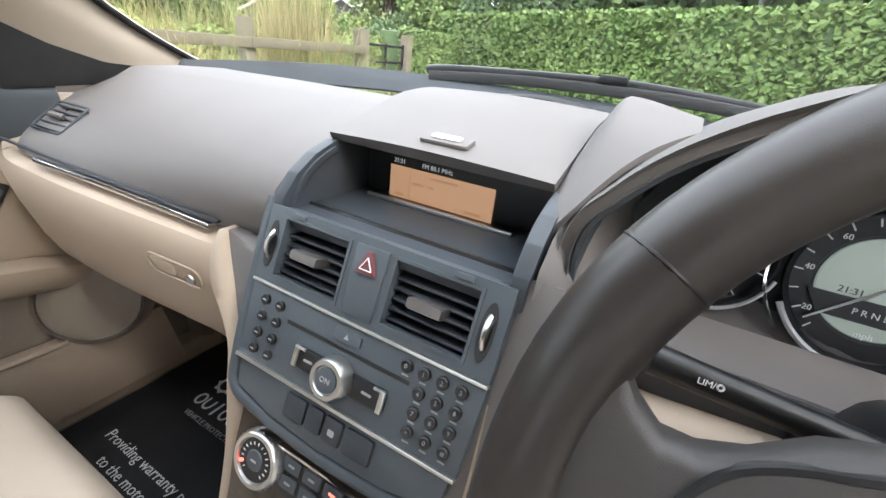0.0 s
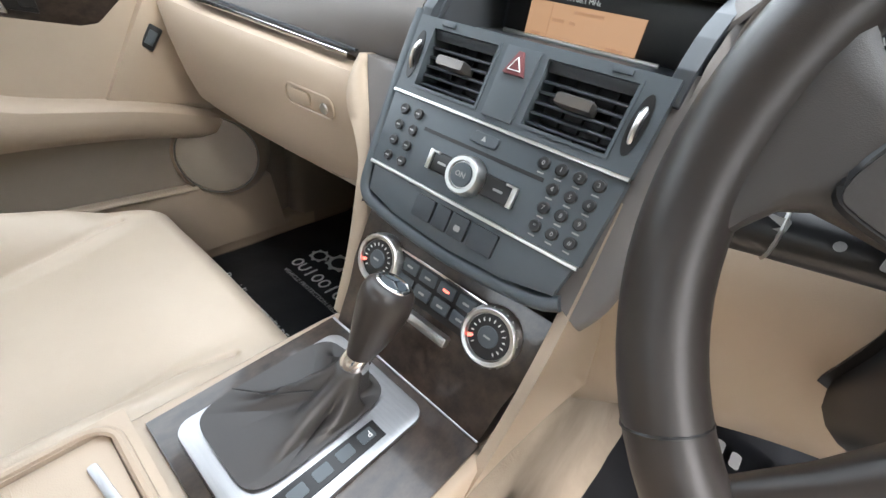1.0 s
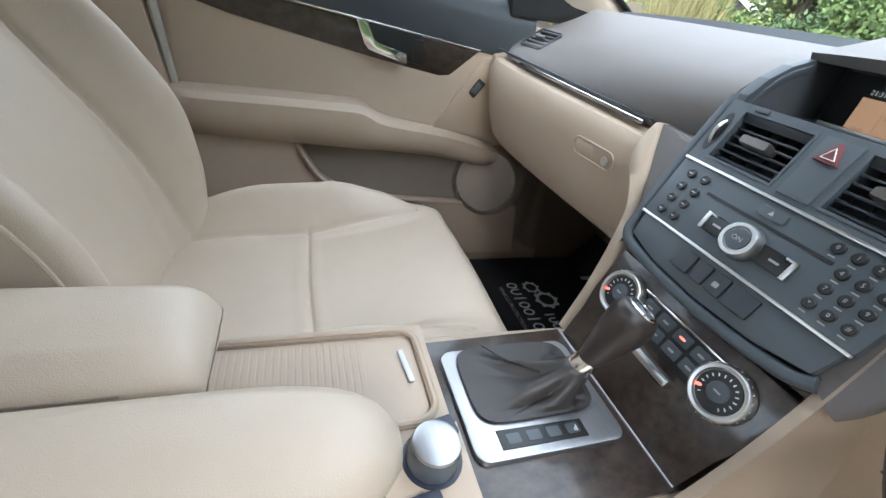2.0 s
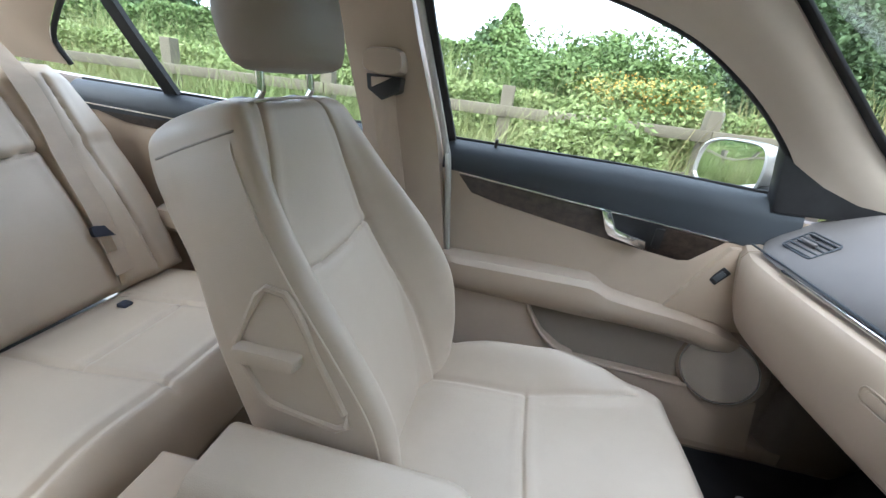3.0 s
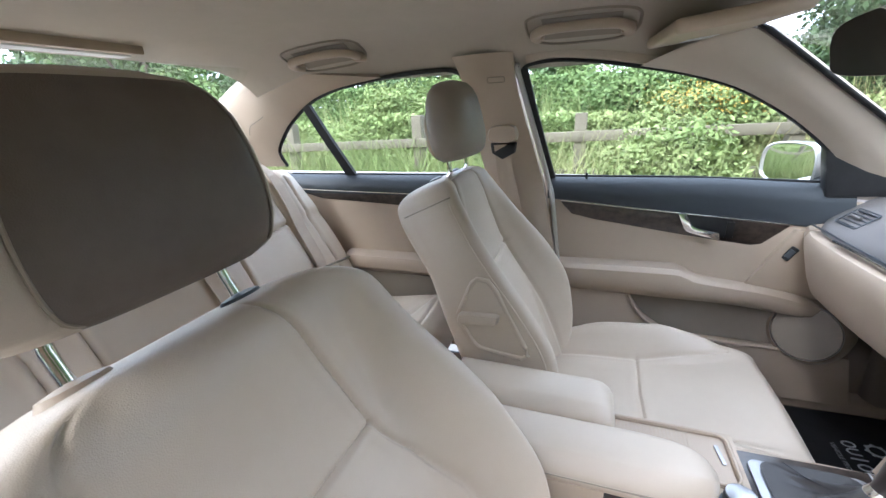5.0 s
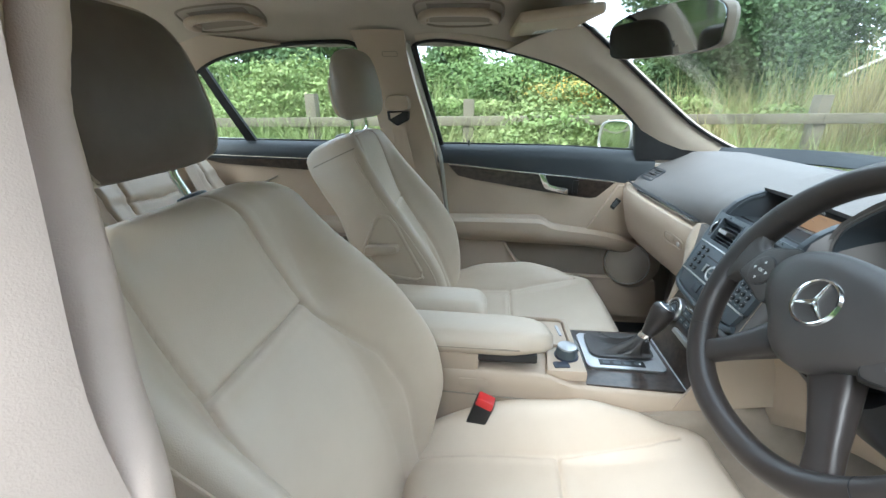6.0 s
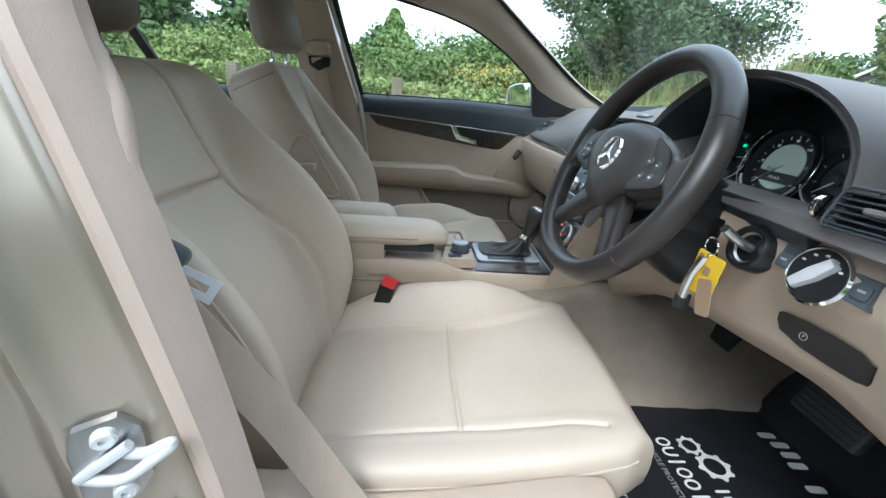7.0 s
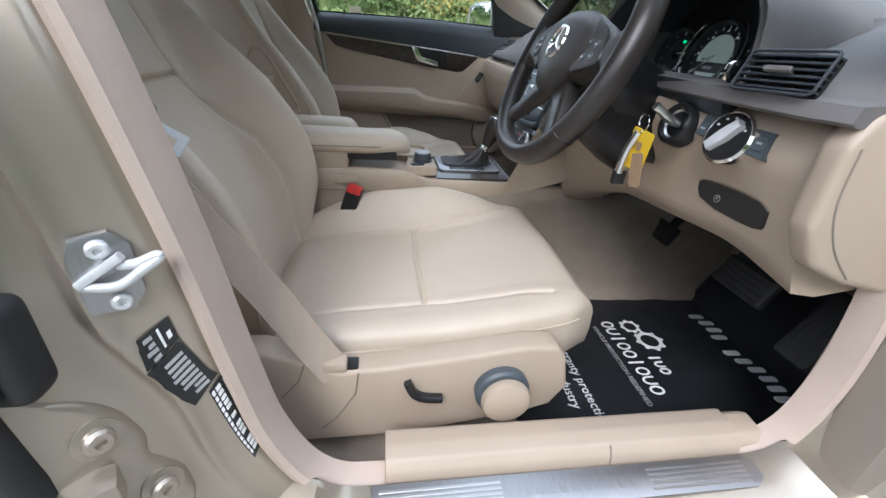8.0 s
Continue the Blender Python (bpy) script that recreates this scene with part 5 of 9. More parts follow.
for s in (-1, 1):
    d0 = at_clim(s * 0.0675, -0.003, -0.004) @ Matrix.Diagonal((0.84, 0.84, 1, 1))
    di = part("dial", lathe([(0.0, 0.0), (0.031, 0.0), (0.0315, 0.004), (0.030, 0.011), (0.028, 0.0125), (0.0245, 0.0120), (0.0235, 0.0095), (0.0, 0.0095)], d0, 48), SILVER, clim, "round temperature dial with a silver rim")
    part("dial_face", lathe([(0.0, 0.0090), (0.0235, 0.0090), (0.0225, 0.0102), (0.0, 0.0104)], d0, 40), BLACK, di)
    part("dial_hub", lathe([(0.0, 0.0100), (0.0115, 0.0100), (0.0105, 0.0115), (0.0, 0.012)], d0, 32), STACK, di)
    for k in range(15):
        an = radians(225 - 270 * k / 14)
        part("tick", plate(rrect(0.0034, 0.0012, 0.0003, 1), d0 @ Matrix.Rotation(an, 4, "Z") @ Matrix.Translation((0.0175, 0, 0.0102)), 0.0005), WHITE, di)
    part("pointer", plate(rrect(0.006, 0.0035, 0.0008, 1), d0 @ Matrix.Rotation(radians(205), 4, "Z") @ Matrix.Translation((0.0195, 0, 0.0102)), 0.0012), RED_LAMP, di, "red pointer")
    part("hub_print", plate(rrect(0.008, 0.002, 0.0004, 1), d0 @ Matrix.Translation((0, 0, 0.012)), 0.0003), DIMWHITE, di)
    for k in range(48):
        if k % 2 == 0:
            an = 2 * math.pi * k / 48
            part("grip_rib", rbox((-0.0008, -0.0009, 0.002), (0.0002, 0.0009, 0.009), 0.0, m=d0 @ Matrix.Rotation(an, 4, "Z") @ Matrix.Translation((0.0312, 0, 0))), SILVER, di)

# ---- glovebox, lower panels ----
glove = thing("glovebox", (-0.42, 0.60, 0.62), "closed beige glovebox with a round key lock", "glovebox")


def glove_ring(x):
    yt = table([(-0.70, 0.585), (-0.60, 0.560), (-0.22, 0.588), (-0.19, 0.594), (-0.138, 0.615)], x)
    zt = table([(-0.70, 0.812), (-0.60, 0.806), (-0.22, 0.796), (-0.17, 0.794)], x)
    return [V((x, y, z)) for y, z in ((yt + 0.05, zt), (yt + 0.012, zt), (yt - 0.012, zt - 0.006), (yt - 0.020, zt - 0.022), (yt - 0.014, zt - 0.06), (yt + 0.002, zt - 0.12), (yt + 0.016, zt - 0.155), (yt + 0.032, zt - 0.170), (yt + 0.10, zt - 0.170))]


part("lid", loft([glove_ring(lerp(-0.655, -0.138, i / 24)) for i in range(25)]), BEIGE, glove, "beige glovebox lid")
part("side_panel", loft([glove_ring(lerp(-0.71, -0.659, i / 6)) for i in range(7)]), BEIGE, glove)
part("chrome_strip", sweep([(-0.54, 0.5585, 0.8122), (-0.42, 0.570, 0.809), (-0.222, 0.586, 0.8035)], rrect(0.0075, 0.006, 0.0015, 2)), CHROME, glove)
part("strip_shadow_gap", sweep([(-0.66, 0.562, 0.8195), (-0.42, 0.575, 0.815), (-0.215, 0.590, 0.8095)], rrect(0.005, 0.003, 0.001, 2)), BAY, glove)
gm = frame_of((-0.272, 0.5655, 0.742), (1, 0.07, 0), (0, -0.16, 1))
part("pull_recess", tube([gm @ V((x, y, -0.0005)) for x, y in rrect(0.088, 0.026, 0.011, 5)], 0.0013, 6, True), BEIGE, glove, "rounded pull recess")
part("pull_back", plate(rrect(0.040, 0.018, 0.007, 4), gm @ Matrix.Translation((-0.018, 0, -0.006)), 0.0066, 0.001), BEIGE, glove)
part("key_lock", lathe([(0.0, 0.0), (0.0065, 0.0), (0.0062, 0.002), (0.004, 0.0025), (0.0, 0.0015)], gm @ Matrix.Translation((0.030, -0.001, 0.001)), 24), SILVER, glove, "round metal key lock")
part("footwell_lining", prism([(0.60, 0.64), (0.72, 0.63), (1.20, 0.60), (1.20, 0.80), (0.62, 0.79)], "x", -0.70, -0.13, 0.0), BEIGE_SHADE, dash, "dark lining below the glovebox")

# beige bracket beside the stack, with the foam flank behind it
BRACKET = [(0.812, -0.193, -0.187, 0.578), (0.798, -0.199, -0.180, 0.573), (0.782, -0.201, -0.171, 0.567), (0.765, -0.194, -0.160, 0.560), (0.740, -0.165, -0.146, 0.550), (0.717, -0.146, -0.132, 0.541), (0.690, -0.135, -0.114, 0.528), (0.660, -0.130, -0.107, 0.520), (0.620, -0.126, -0.104, 0.510), (0.560, -0.120, -0.102, 0.490)]


def bracket_row(z):
    return [table([(r[0], r[k]) for r in BRACKET[::-1]], z) for k in (1, 2, 3)]


def bracket_ring(z):
    a, b, y = bracket_row(z)
    return [V(q) for q in ((a, y + 0.002, z), (lerp(a, b, 0.15), y - 0.003, z), (lerp(a, b, 0.85), y - 0.003, z), (b, y + 0.002, z), (b, y + 0.05, z), (a, y + 0.05, z))]


part("stack_bracket", loft([bracket_ring(lerp(0.560, 0.812, i / 44)) for i in range(45)]), BEIGE, dash, "beige bracket beside the stack", sharp=70)


def flank_ring(z):
    a, b, y = bracket_row(z)
    yf = 0.55 + (z - 0.80) * 0.4187 + 0.012
    b = min(b, -0.119) + 0.001
    return [V(q) for q in ((b, y + 0.003, z), (lerp(b, -0.112, 0.35), lerp(y, yf, 0.25), z), (lerp(b, -0.112, 0.75), lerp(y, yf, 0.75), z), (-0.112, yf, z), (-0.112, yf + 0.06, z), (b, y + 0.06, z))]


part("stack_flank", loft([flank_ring(lerp(0.692, 0.812, i / 20)) for i in range(21)]), DASH, dash, "brown-grey foam flank beside the stack", sharp=70)
part("stack_cheek", prism([(0.60, 0.79), (0.575, 0.72), (0.555, 0.575), (0.62, 0.42), (0.95, 0.42), (0.95, 0.72), (0.70, 0.79)], "x", -0.130, -0.113, 0.003), BEIGE_SHADE, dash)
# driver side: knee panel with switches
knee_rows = [(0.125, 0.575, 0.66), (0.20, 0.585, 0.655), (0.30, 0.60, 0.650), (0.45, 0.616, 0.648), (0.55, 0.634, 0.645), (0.62, 0.640, 0.645), (0.675, 0.644, 0.64)]


def knee_ring(x):
    y0 = table([(r[0], r[1]) for r in knee_rows], x)
    zt = table([(0.12, 0.775), (0.20, 0.80), (0.40, 0.815), (0.60, 0.820), (0.68, 0.812)], x)
    zb = table([(0.12, 0.52), (0.22, 0.58), (0.35, 0.615), (0.55, 0.622), (0.68, 0.60)], x)
    roll_ = 0.010 + 0.018 * math.exp(-((x - 0.565) / 0.055) ** 2)
    return [V((x, y, z)) for y, z in ((y0 + 0.10, zt), (y0 + 0.006, zt), (y0 - 0.006, zt - 0.010), (y0 - roll_, zt - 0.030), (y0 - roll_ - 0.002, zt - 0.050), (y0 - roll_ * 0.6 + 0.004, zt - 0.078),
                                      (y0 + 0.014, lerp(zt, zb, 0.55)), (y0 + 0.020, lerp(zt, zb, 0.80)), (y0 + 0.036, zb + 0.006), (y0 + 0.075, zb), (y0 + 0.13, zb + 0.01))]


part("knee_panel", loft([knee_ring(lerp(0.125, 0.672, i / 40)) for i in range(41)]), BEIGE, dash, "beige panel below the steering wheel", sharp=60)


def cheek(u, v):
    z = lerp(0.520, 0.782, v)
    front = 0.500 + (z - 0.655) * 0.424
    return (0.1135 + 0.030 * u + 0.055 * u * u + 0.006 * math.sin(math.pi * v), front + 0.30 * u ** 0.9, z + 0.120 * u * (1 - v))


part("stack_cheek", sheet(cheek, 16, 16, (-0.010, 0.004, 0)), BEIGE, dash, "beige console cheek", sharp=60)
part("dash_end", prism([(0.615, 0.80), (0.632, 0.83), (0.70, 0.86), (0.84, 0.90), (0.92, 0.80), (0.92, 0.61), (0.78, 0.622), (0.70, 0.640), (0.645, 0.664), (0.618, 0.71)], "x", 0.672, 0.705, 0.010, 3), BEIGE, dash, "beige end panel of the dashboard")
part("end_seam", tube(smooth_path([(0.7055, 0.628, 0.80), (0.7055, 0.634, 0.74), (0.7055, 0.66, 0.69), (0.7055, 0.70, 0.65)]), 0.0012, 6), BEIGE_SHADE, dash)
part("dark_rail", loft([[V((x, y, z)) for y, z in ((0.598 + yo, 0.818), (0.592 + yo, 0.822), (0.596 + yo, 0.838), (0.66, 0.842), (0.66, 0.818))] for x, yo in ((0.14, 0.012), (0.25, 0.012), (0.40, 0.008), (0.55, 0.0), (0.66, 0.0), (0.70, 0.018))]), DASH, dash, "dark rail under the instruments")
def knee_at(x, z):
    """The panel's face at a height, and how it leans there."""
    r = knee_ring(x)
    for a, b in zip(r[1:], r[2:]):
        if b.z <= z <= a.z:
            return a.lerp(b, (a.z - z) / max(1e-6, a.z - b.z))
    return r[6]


def brake_patch(lift, inset):
    rows = [(0.506, 0.702, 0.691), (0.512, 0.706, 0.679), (0.54, 0.708, 0.670), (0.58, 0.708, 0.668), (0.606, 0.706, 0.669), (0.620, 0.698, 0.673)]
    return loft([[knee_at(x, lerp(zb + inset, zt - inset, k / 4)) + V((0, -lift, 0)) for k in range(5)] + [knee_at(x, zb + inset) + V((0, 0.02, 0)), knee_at(x, zt - inset) + V((0, 0.02, 0))] for x, zt, zb in rows])


part("park_brake_pocket", brake_patch(0.003, 0.0), BLACK, dash, "black parking brake release")
part("column_opening", loft([[knee_at(x, lerp(zb, zt, k / 4)) + V((0, -0.003, 0)) for k in range(5)] + [knee_at(x, zb) + V((0, 0.02, 0)), knee_at(x, zt) + V((0, 0.02, 0))] for x, zt, zb in ((0.268, 0.786, 0.700), (0.28, 0.792, 0.694), (0.31, 0.796, 0.694), (0.36, 0.798, 0.694), (0.410, 0.798, 0.700))]), BLACK, dash, "black column opening in the knee panel")
pk = knee_at(0.542, 0.687) + V((0, -0.0045, 0))
PK = frame_of(pk, (1, 0.10, 0), (0, 0.12, 1))
letters("P", 0.006, PK, DIMWHITE, dash, "brake_mark")
part("brake_mark_ring", hoop([(0.0044, 0.0), (0.0048, 0.0006), (0.0053, 0.0)], PK, 24), DIMWHITE, dash)
LS = frame_of((0.561, 0.611, 0.778), (1, 0.10, 0), (0, 0.30, 1)) @ Matrix.Diagonal((0.9, 0.9, 1, 1))
lsw = part("light_switch", lathe([(0.0, -0.01), (0.038, -0.01), (0.039, 0.003), (0.0360, 0.006), (0.032, 0.0045), (0.0, 0.0045)], LS, 48), CHROME, dash, "round chrome-rimmed light switch")
part("switch_face", lathe([(0.0, 0.0045), (0.0350, 0.0045), (0.0335, 0.0060), (0.0, 0.0062)], LS, 40), BLACK, lsw)
part("switch_grip", plate([(-0.007, -0.027), (0.006, -0.027), (0.009, 0.0), (0.006, 0.027), (-0.007, 0.027), (-0.009, 0.0)], LS @ Matrix.Rotation(radians(-38), 4, "Z") @ Matrix.Translation((0, 0, 0.006)), 0.011, 0.004), ZINC, lsw, "satin grip bar")
for k in range(5):
    an = radians(30 + 30 * k)
    part("switch_mark", plate(rrect(0.005, 0.003, 0.0006, 1), LS @ Matrix.Translation((0.0265 * math.cos(an), 0.0265 * math.sin(an), 0.0063)), 0.0003), WHITE, lsw)
part("switch_backing", plate([(-0.060, -0.012), (0.060, -0.020), (0.060, 0.016), (-0.060, 0.020)], LS @ Matrix.Translation((0.002, 0.004, -0.012)), 0.014, 0.003), STACK, dash, "anthracite switch plate")
for s in (-1, 1):
    part("side_button", plate(rrect(0.018, 0.018, 0.003, 2), LS @ Matrix.Translation((0.002 + s * 0.049, 0.002, 0.002)), 0.003, 0.001), STACK, dash)
    part("button_mark", plate(rrect(0.009, 0.003, 0.0006, 1), LS @ Matrix.Translation((0.002 + s * 0.049, 0.003, 0.005)), 0.0003), DIMWHITE, dash)
IG = frame_of((0.470, 0.597, 0.778), (1, 0.02, 0), (0, 0.30, 1))
ig = part("ignition_switch", lathe([(0.0, -0.02), (0.031, -0.02), (0.031, 0.002), (0.0285, 0.006), (0.024, 0.006), (0.021, -0.002), (0.0, -0.004)], IG, 44), BLACK, dash, "round black ignition switch")
part("ignition_ring", hoop([(0.0185, -0.002), (0.021, 0.001), (0.0225, -0.001)], IG, 40), SILVER, ig)

# outer vents
def side_vent(m, w, h, n, mirror):
    vt = part("air_vent", plate(rrect(w, h, 0.006, 3), m @ Matrix.Translation((0, 0, -0.012)), 0.004), BLACK, dash, "slatted side air vent")
    part("vent_rim", tube([m @ V((x, y, 0.001)) for x, y in rrect(w + 0.002, h + 0.002, 0.006, 4)], 0.0018, 8, True), BAY, vt)
    for k in range(n):
        y = lerp(-h / 2 + 0.004, h / 2 - 0.004, k / (n - 1))
        part("slat", rbox((-w / 2, -0.0012, -0.010), (w / 2, 0.0012, 0.004), 0.0006, 1, m=m @ Matrix.Translation((0, y, -0.002)) @ Matrix.Rotation(radians(12), 4, "X")), BAY, vt)
    for e in (-1, 1):
        part("upright_slat", rbox((-0.0008, -h / 2, -0.008), (0.0008, h / 2, -0.004), 0.0, m=m @ Matrix.Translation((e * w * 0.22, 0, 0))), BLACK, vt)
    part("vent_tab", loft([[m @ V((a_ * x_, b_ * y_, z_)) for x_, y_ in rrect(1, 1, 0.14, 3)] for a_, b_, z_ in ((0.024, 0.004, -0.006), (0.028, 0.006, 0.002), (0.034, 0.007, 0.007), (0.032, 0.004, 0.009))]), DASH, vt)
    return vt


side_vent(frame_of((0.610, 0.5985, 0.861), (1, 0.06, 0.03), (0, 0.45, 1)), 0.100, 0.044, 6, False)
side_vent(frame_of((-0.585, 0.611, 0.8545), (1, 0.05, 0), (0, 0.80, 0.60)), 0.074, 0.050, 5, True)
part("vent_wheel", lathe([(0.0, -0.003), (0.014, -0.003), (0.015, 0.0), (0.014, 0.003), (0.0, 0.003)], frame_of((0.548, 0.596, 0.855), (0, 0.45, 1), (1, 0.06, 0)) @ Matrix.Rotation(radians(90), 4, "X"), 24), CHROME, dash, "chrome-edged vent wheel")
part("demister_vent", lathe([(0.0, 0.0), (0.030, 0.0), (0.028, 0.003), (0.0, 0.003)], Matrix.Translation((0.655, 0.72, 0.895)) @ Matrix.Rotation(radians(22), 4, "Y") @ Matrix.Diagonal((1, 0.5, 1, 1)), 32), STACK, dash)

# ---- instrument binnacle ----
bin_ = thing("instrument_binnacle", (0.335, 0.68, 0.86), "hooded instrument cluster with three round dials", "instrument cluster")
ARCH = smooth_path([(0.130, 0.842), (0.124, 0.880), (0.128, 0.905), (0.142, 0.924), (0.161, 0.945), (0.185, 0.964), (0.217, 0.983), (0.262, 1.001), (0.347, 1.006), (0.438, 0.990), (0.505, 0.960), (0.550, 0.915), (0.566, 0.842)], 4)
hood = []
for y, sc_, dz in ((0.628, 0.985, -0.004), (0.622, 1.0, 0.0), (0.65, 1.0, 0.0), (0.70, 0.995, -0.002), (0.76, 0.985, -0.007), (0.83, 0.965, -0.017), (0.90, 0.94, -0.034), (0.96, 0.90, -0.058), (1.00, 0.86, -0.085)):
    lean = lambda x, z: y + 0.020 * step(0.85, 1.01, z) - 0.018
    sl = [sc_ if x > 0.335 else 1.0 + (y - 0.622) * 0.05 for x, z in ARCH]
    out = [V((0.335 + (x - 0.335) * k, lean(x, z), max(0.842, z + dz * step(0.85, 0.95, z)))) for (x, z), k in zip(ARCH, sl)]
    inn = [V((0.335 + (x - 0.335) * k * 0.962, lean(x, z), max(0.838, (z - 0.842) * 0.948 + 0.842 + dz * step(0.85, 0.95, z)))) for (x, z), k in zip(ARCH, sl)]
    hood.append(out + inn[::-1])
part("hood", loft(hood), DASH, bin_, "brown-grey instrument hood", sharp=60)
lining = []
for y, k in ((0.625, 0.956), (0.66, 0.952), (0.70, 0.945), (0.76, 0.92), (0.80, 0.88)):
    rows_ = [(0.335 + (x - 0.335) * k, y + 0.020 * step(0.85, 1.01, z) - 0.018, max(0.810, (z - 0.842) * (k - 0.014) + 0.842)) for x, z in ARCH]
    lining.append([V(p) for p in rows_] + [V((0.335 + (p[0] - 0.335) * 0.985, p[1], 0.842 + (p[2] - 0.842) * 0.985)) for p in reversed(rows_)])
part("hood_lining", loft(lining), BAY, bin_, "blue-black lining under the hood", sharp=60)
CL = frame_of((0.325, 0.735, 0.868), (1, 0, 0), (0, 0.30, 1))
part("back_plate", plate([(-0.19, -0.070), (0.215, -0.070), (0.205, 0.03), (0.15, 0.085), (0.02, 0.115), (-0.09, 0.105), (-0.14, 0.070), (-0.175, 0.01)], CL @ Matrix.Translation((0, 0, -0.03)), 0.028), BLACK, bin_)
part("ledge", prism([(0.600, 0.838), (0.66, 0.822), (0.722, 0.804), (0.722, 0.78), (0.61, 0.80)], "x", 0.145, 0.535, 0.002), BAY, bin_, "anthracite ledge below the dials")
for cx, cy, r, nt in ((-0.106, 0.0, 0.045, 9), (0.002, 0.0, 0.057, 17), (0.106, 0.0, 0.045, 9)):
    g = CL @ Matrix.Translation((cx, cy, 0))
    dl = part("dial", lathe([(0.0, -0.004), (r, -0.004), (r * 1.02, 0.010), (r * 0.97, 0.012), (r * 0.94, -0.001), (0.0, -0.001)], g, 44), BAY, bin_, "round instrument dial")
    for a0, a1, rr_ in ((205, 335, 1.07), (-42, 48, 1.22), (132, 222, 1.22)) if abs(cx) < 0.05 else ((205, 345, 1.06),):
        part("dial_ring", sweep([g @ V((r * rr_ * math.cos(t), r * rr_ * math.sin(t), 0.012)) for t in [radians(lerp(a0, a1, k / 20)) for k in range(21)]], circle(0.0024 if abs(cx) < 0.05 and rr_ < 1.1 else 0.0016, 6), up=(0.1, 0.9, 0.3)), ZINC if rr_ < 1.1 else CHROME, dl)
    part("scale_ring", hoop([(r * 0.70, -0.0008), (r * 0.92, -0.0008), (r * 0.92, 0.0), (r * 0.70, 0.0)], g, 44), BLACK, dl)
    for k in range(nt):
        an = radians(230 - 280 * k / (nt - 1))
        part("tick", plate(rrect(0.006, 0.0010, 0.0003, 1), g @ Matrix.Rotation(an, 4, "Z") @ Matrix.Translation((r * 0.86, 0, 0.0002)), 0.0004), LIT_TEXT, dl)
    part("needle", plate([(-0.004, -0.0012), (r * 0.86, -0.0006), (r * 0.86, 0.0006), (-0.004, 0.0012)], g @ Matrix.Rotation(radians(6 if cx < -0.05 else 222), 4, "Z") @ Matrix.Translation((0, 0, 0.003)), 0.0012), WHITE, dl)
    if abs(cx) < 0.05:
        lc = part("dial_screen", lathe([(0.0, 0.0), (r * 0.66, 0.0), (r * 0.65, 0.002), (0.0, 0.002)], g, 40), DIAL_LCD, dl, "pale grey round dial screen")
        part("screen_band", plate([(-0.030, -0.026), (0.030, -0.026), (0.041, -0.009), (-0.041, -0.009)], g @ Matrix.Translation((0, 0, 0.0021)), 0.0004), BLACK, lc)
        letters("P R N D", 0.0065, g @ Matrix.Translation((0, -0.0185, 0.0026)), LIT_TEXT, lc, "gear_text")
        letters("21:31", 0.0070, g @ Matrix.Translation((-0.016, -0.005, 0.0026)), BLACK, lc, "clock_text")
        letters("mph", 0.0065, g @ Matrix.Translation((0, -0.034, 0.0026)), LIT_TEXT, dl, "unit_text")
        for k, tx in enumerate(("20", "40", "60", "80", "100", "120", "140")):
            an = radians(215 - 250 * k / 6)
            letters(tx, 0.0062, g @ Matrix.Translation((r * 0.76 * math.cos(an), r * 0.76 * math.sin(an), 0.0004)), LIT_TEXT, dl, "scale_text")
    else:
        part("dial_hub", lathe([(0.0, 0.0), (r * 0.20, 0.0), (r * 0.17, 0.007), (0.0, 0.008)], g, 24), BLACK, dl)
        if cx < 0:
            part("warning_lamp", plate(rrect(0.008, 0.005, 0.001, 2), g @ Matrix.Translation((r * 0.22, r * 0.52, 0.0004)), 0.0004), GREEN_LAMP, dl)
            for tx, an in (("120", 32), ("80", 0), ("40", -32)):
                letters(tx, 0.0060, g @ Matrix.Translation((r * 0.58 * math.cos(radians(an)), r * 0.62 * math.sin(radians(an)), 0.0004)), LIT_TEXT, dl, "scale_text")

# ---- steering wheel ----
whl = thing("steering_wheel", (0.331, 0.60, 0.80), "dark brown leather three-spoke steering wheel", "steering wheel")
WH = frame_of((0.334, 0.4645, 0.853), (1, 0, 0), (0, 0.4131, 0.9107))
R0 = 0.1775
rim = []
for k in range(96):
    t = 2 * math.pi * k / 96
    flat = 1.0 - 0.05 * max(0.0, -math.sin(t)) ** 6
    bump = 1.0 + 0.04 * (math.exp(-((math.degrees(t) - 25) / 14) ** 2) + math.exp(-((math.degrees(t) - 155) / 14) ** 2))
    c = V((R0 * math.cos(t), R0 * flat * math.sin(t), 0))
    rad = V((math.cos(t), math.sin(t), 0))
    rim.append([WH @ (c + rad * (0.0170 * bump * math.cos(a)) + V((0, 0, 0.0190 * bump * math.sin(a)))) for a in [2 * math.pi * j / 18 for j in range(18)]])
part("rim", loft(rim, True, False, True), RIM_LEATHER, whl, "dark brown stitched leather rim", sharp=80)
for deg in (29, 151, 216, 324):
    t = radians(deg)
    c = V((R0 * math.cos(t), R0 * math.sin(t), 0))
    rad = V((math.cos(t), math.sin(t), 0))
    g = 1.02 if deg < 180 else 0.99
    part("rim_seam", tube([WH @ (c + rad * (0.0170 * g * math.cos(a)) + V((0, 0, 0.0190 * g * math.sin(a)))) for a in [2 * math.pi * j / 20 for j in range(20)]], 0.0008, 6, True), BLACK, whl)
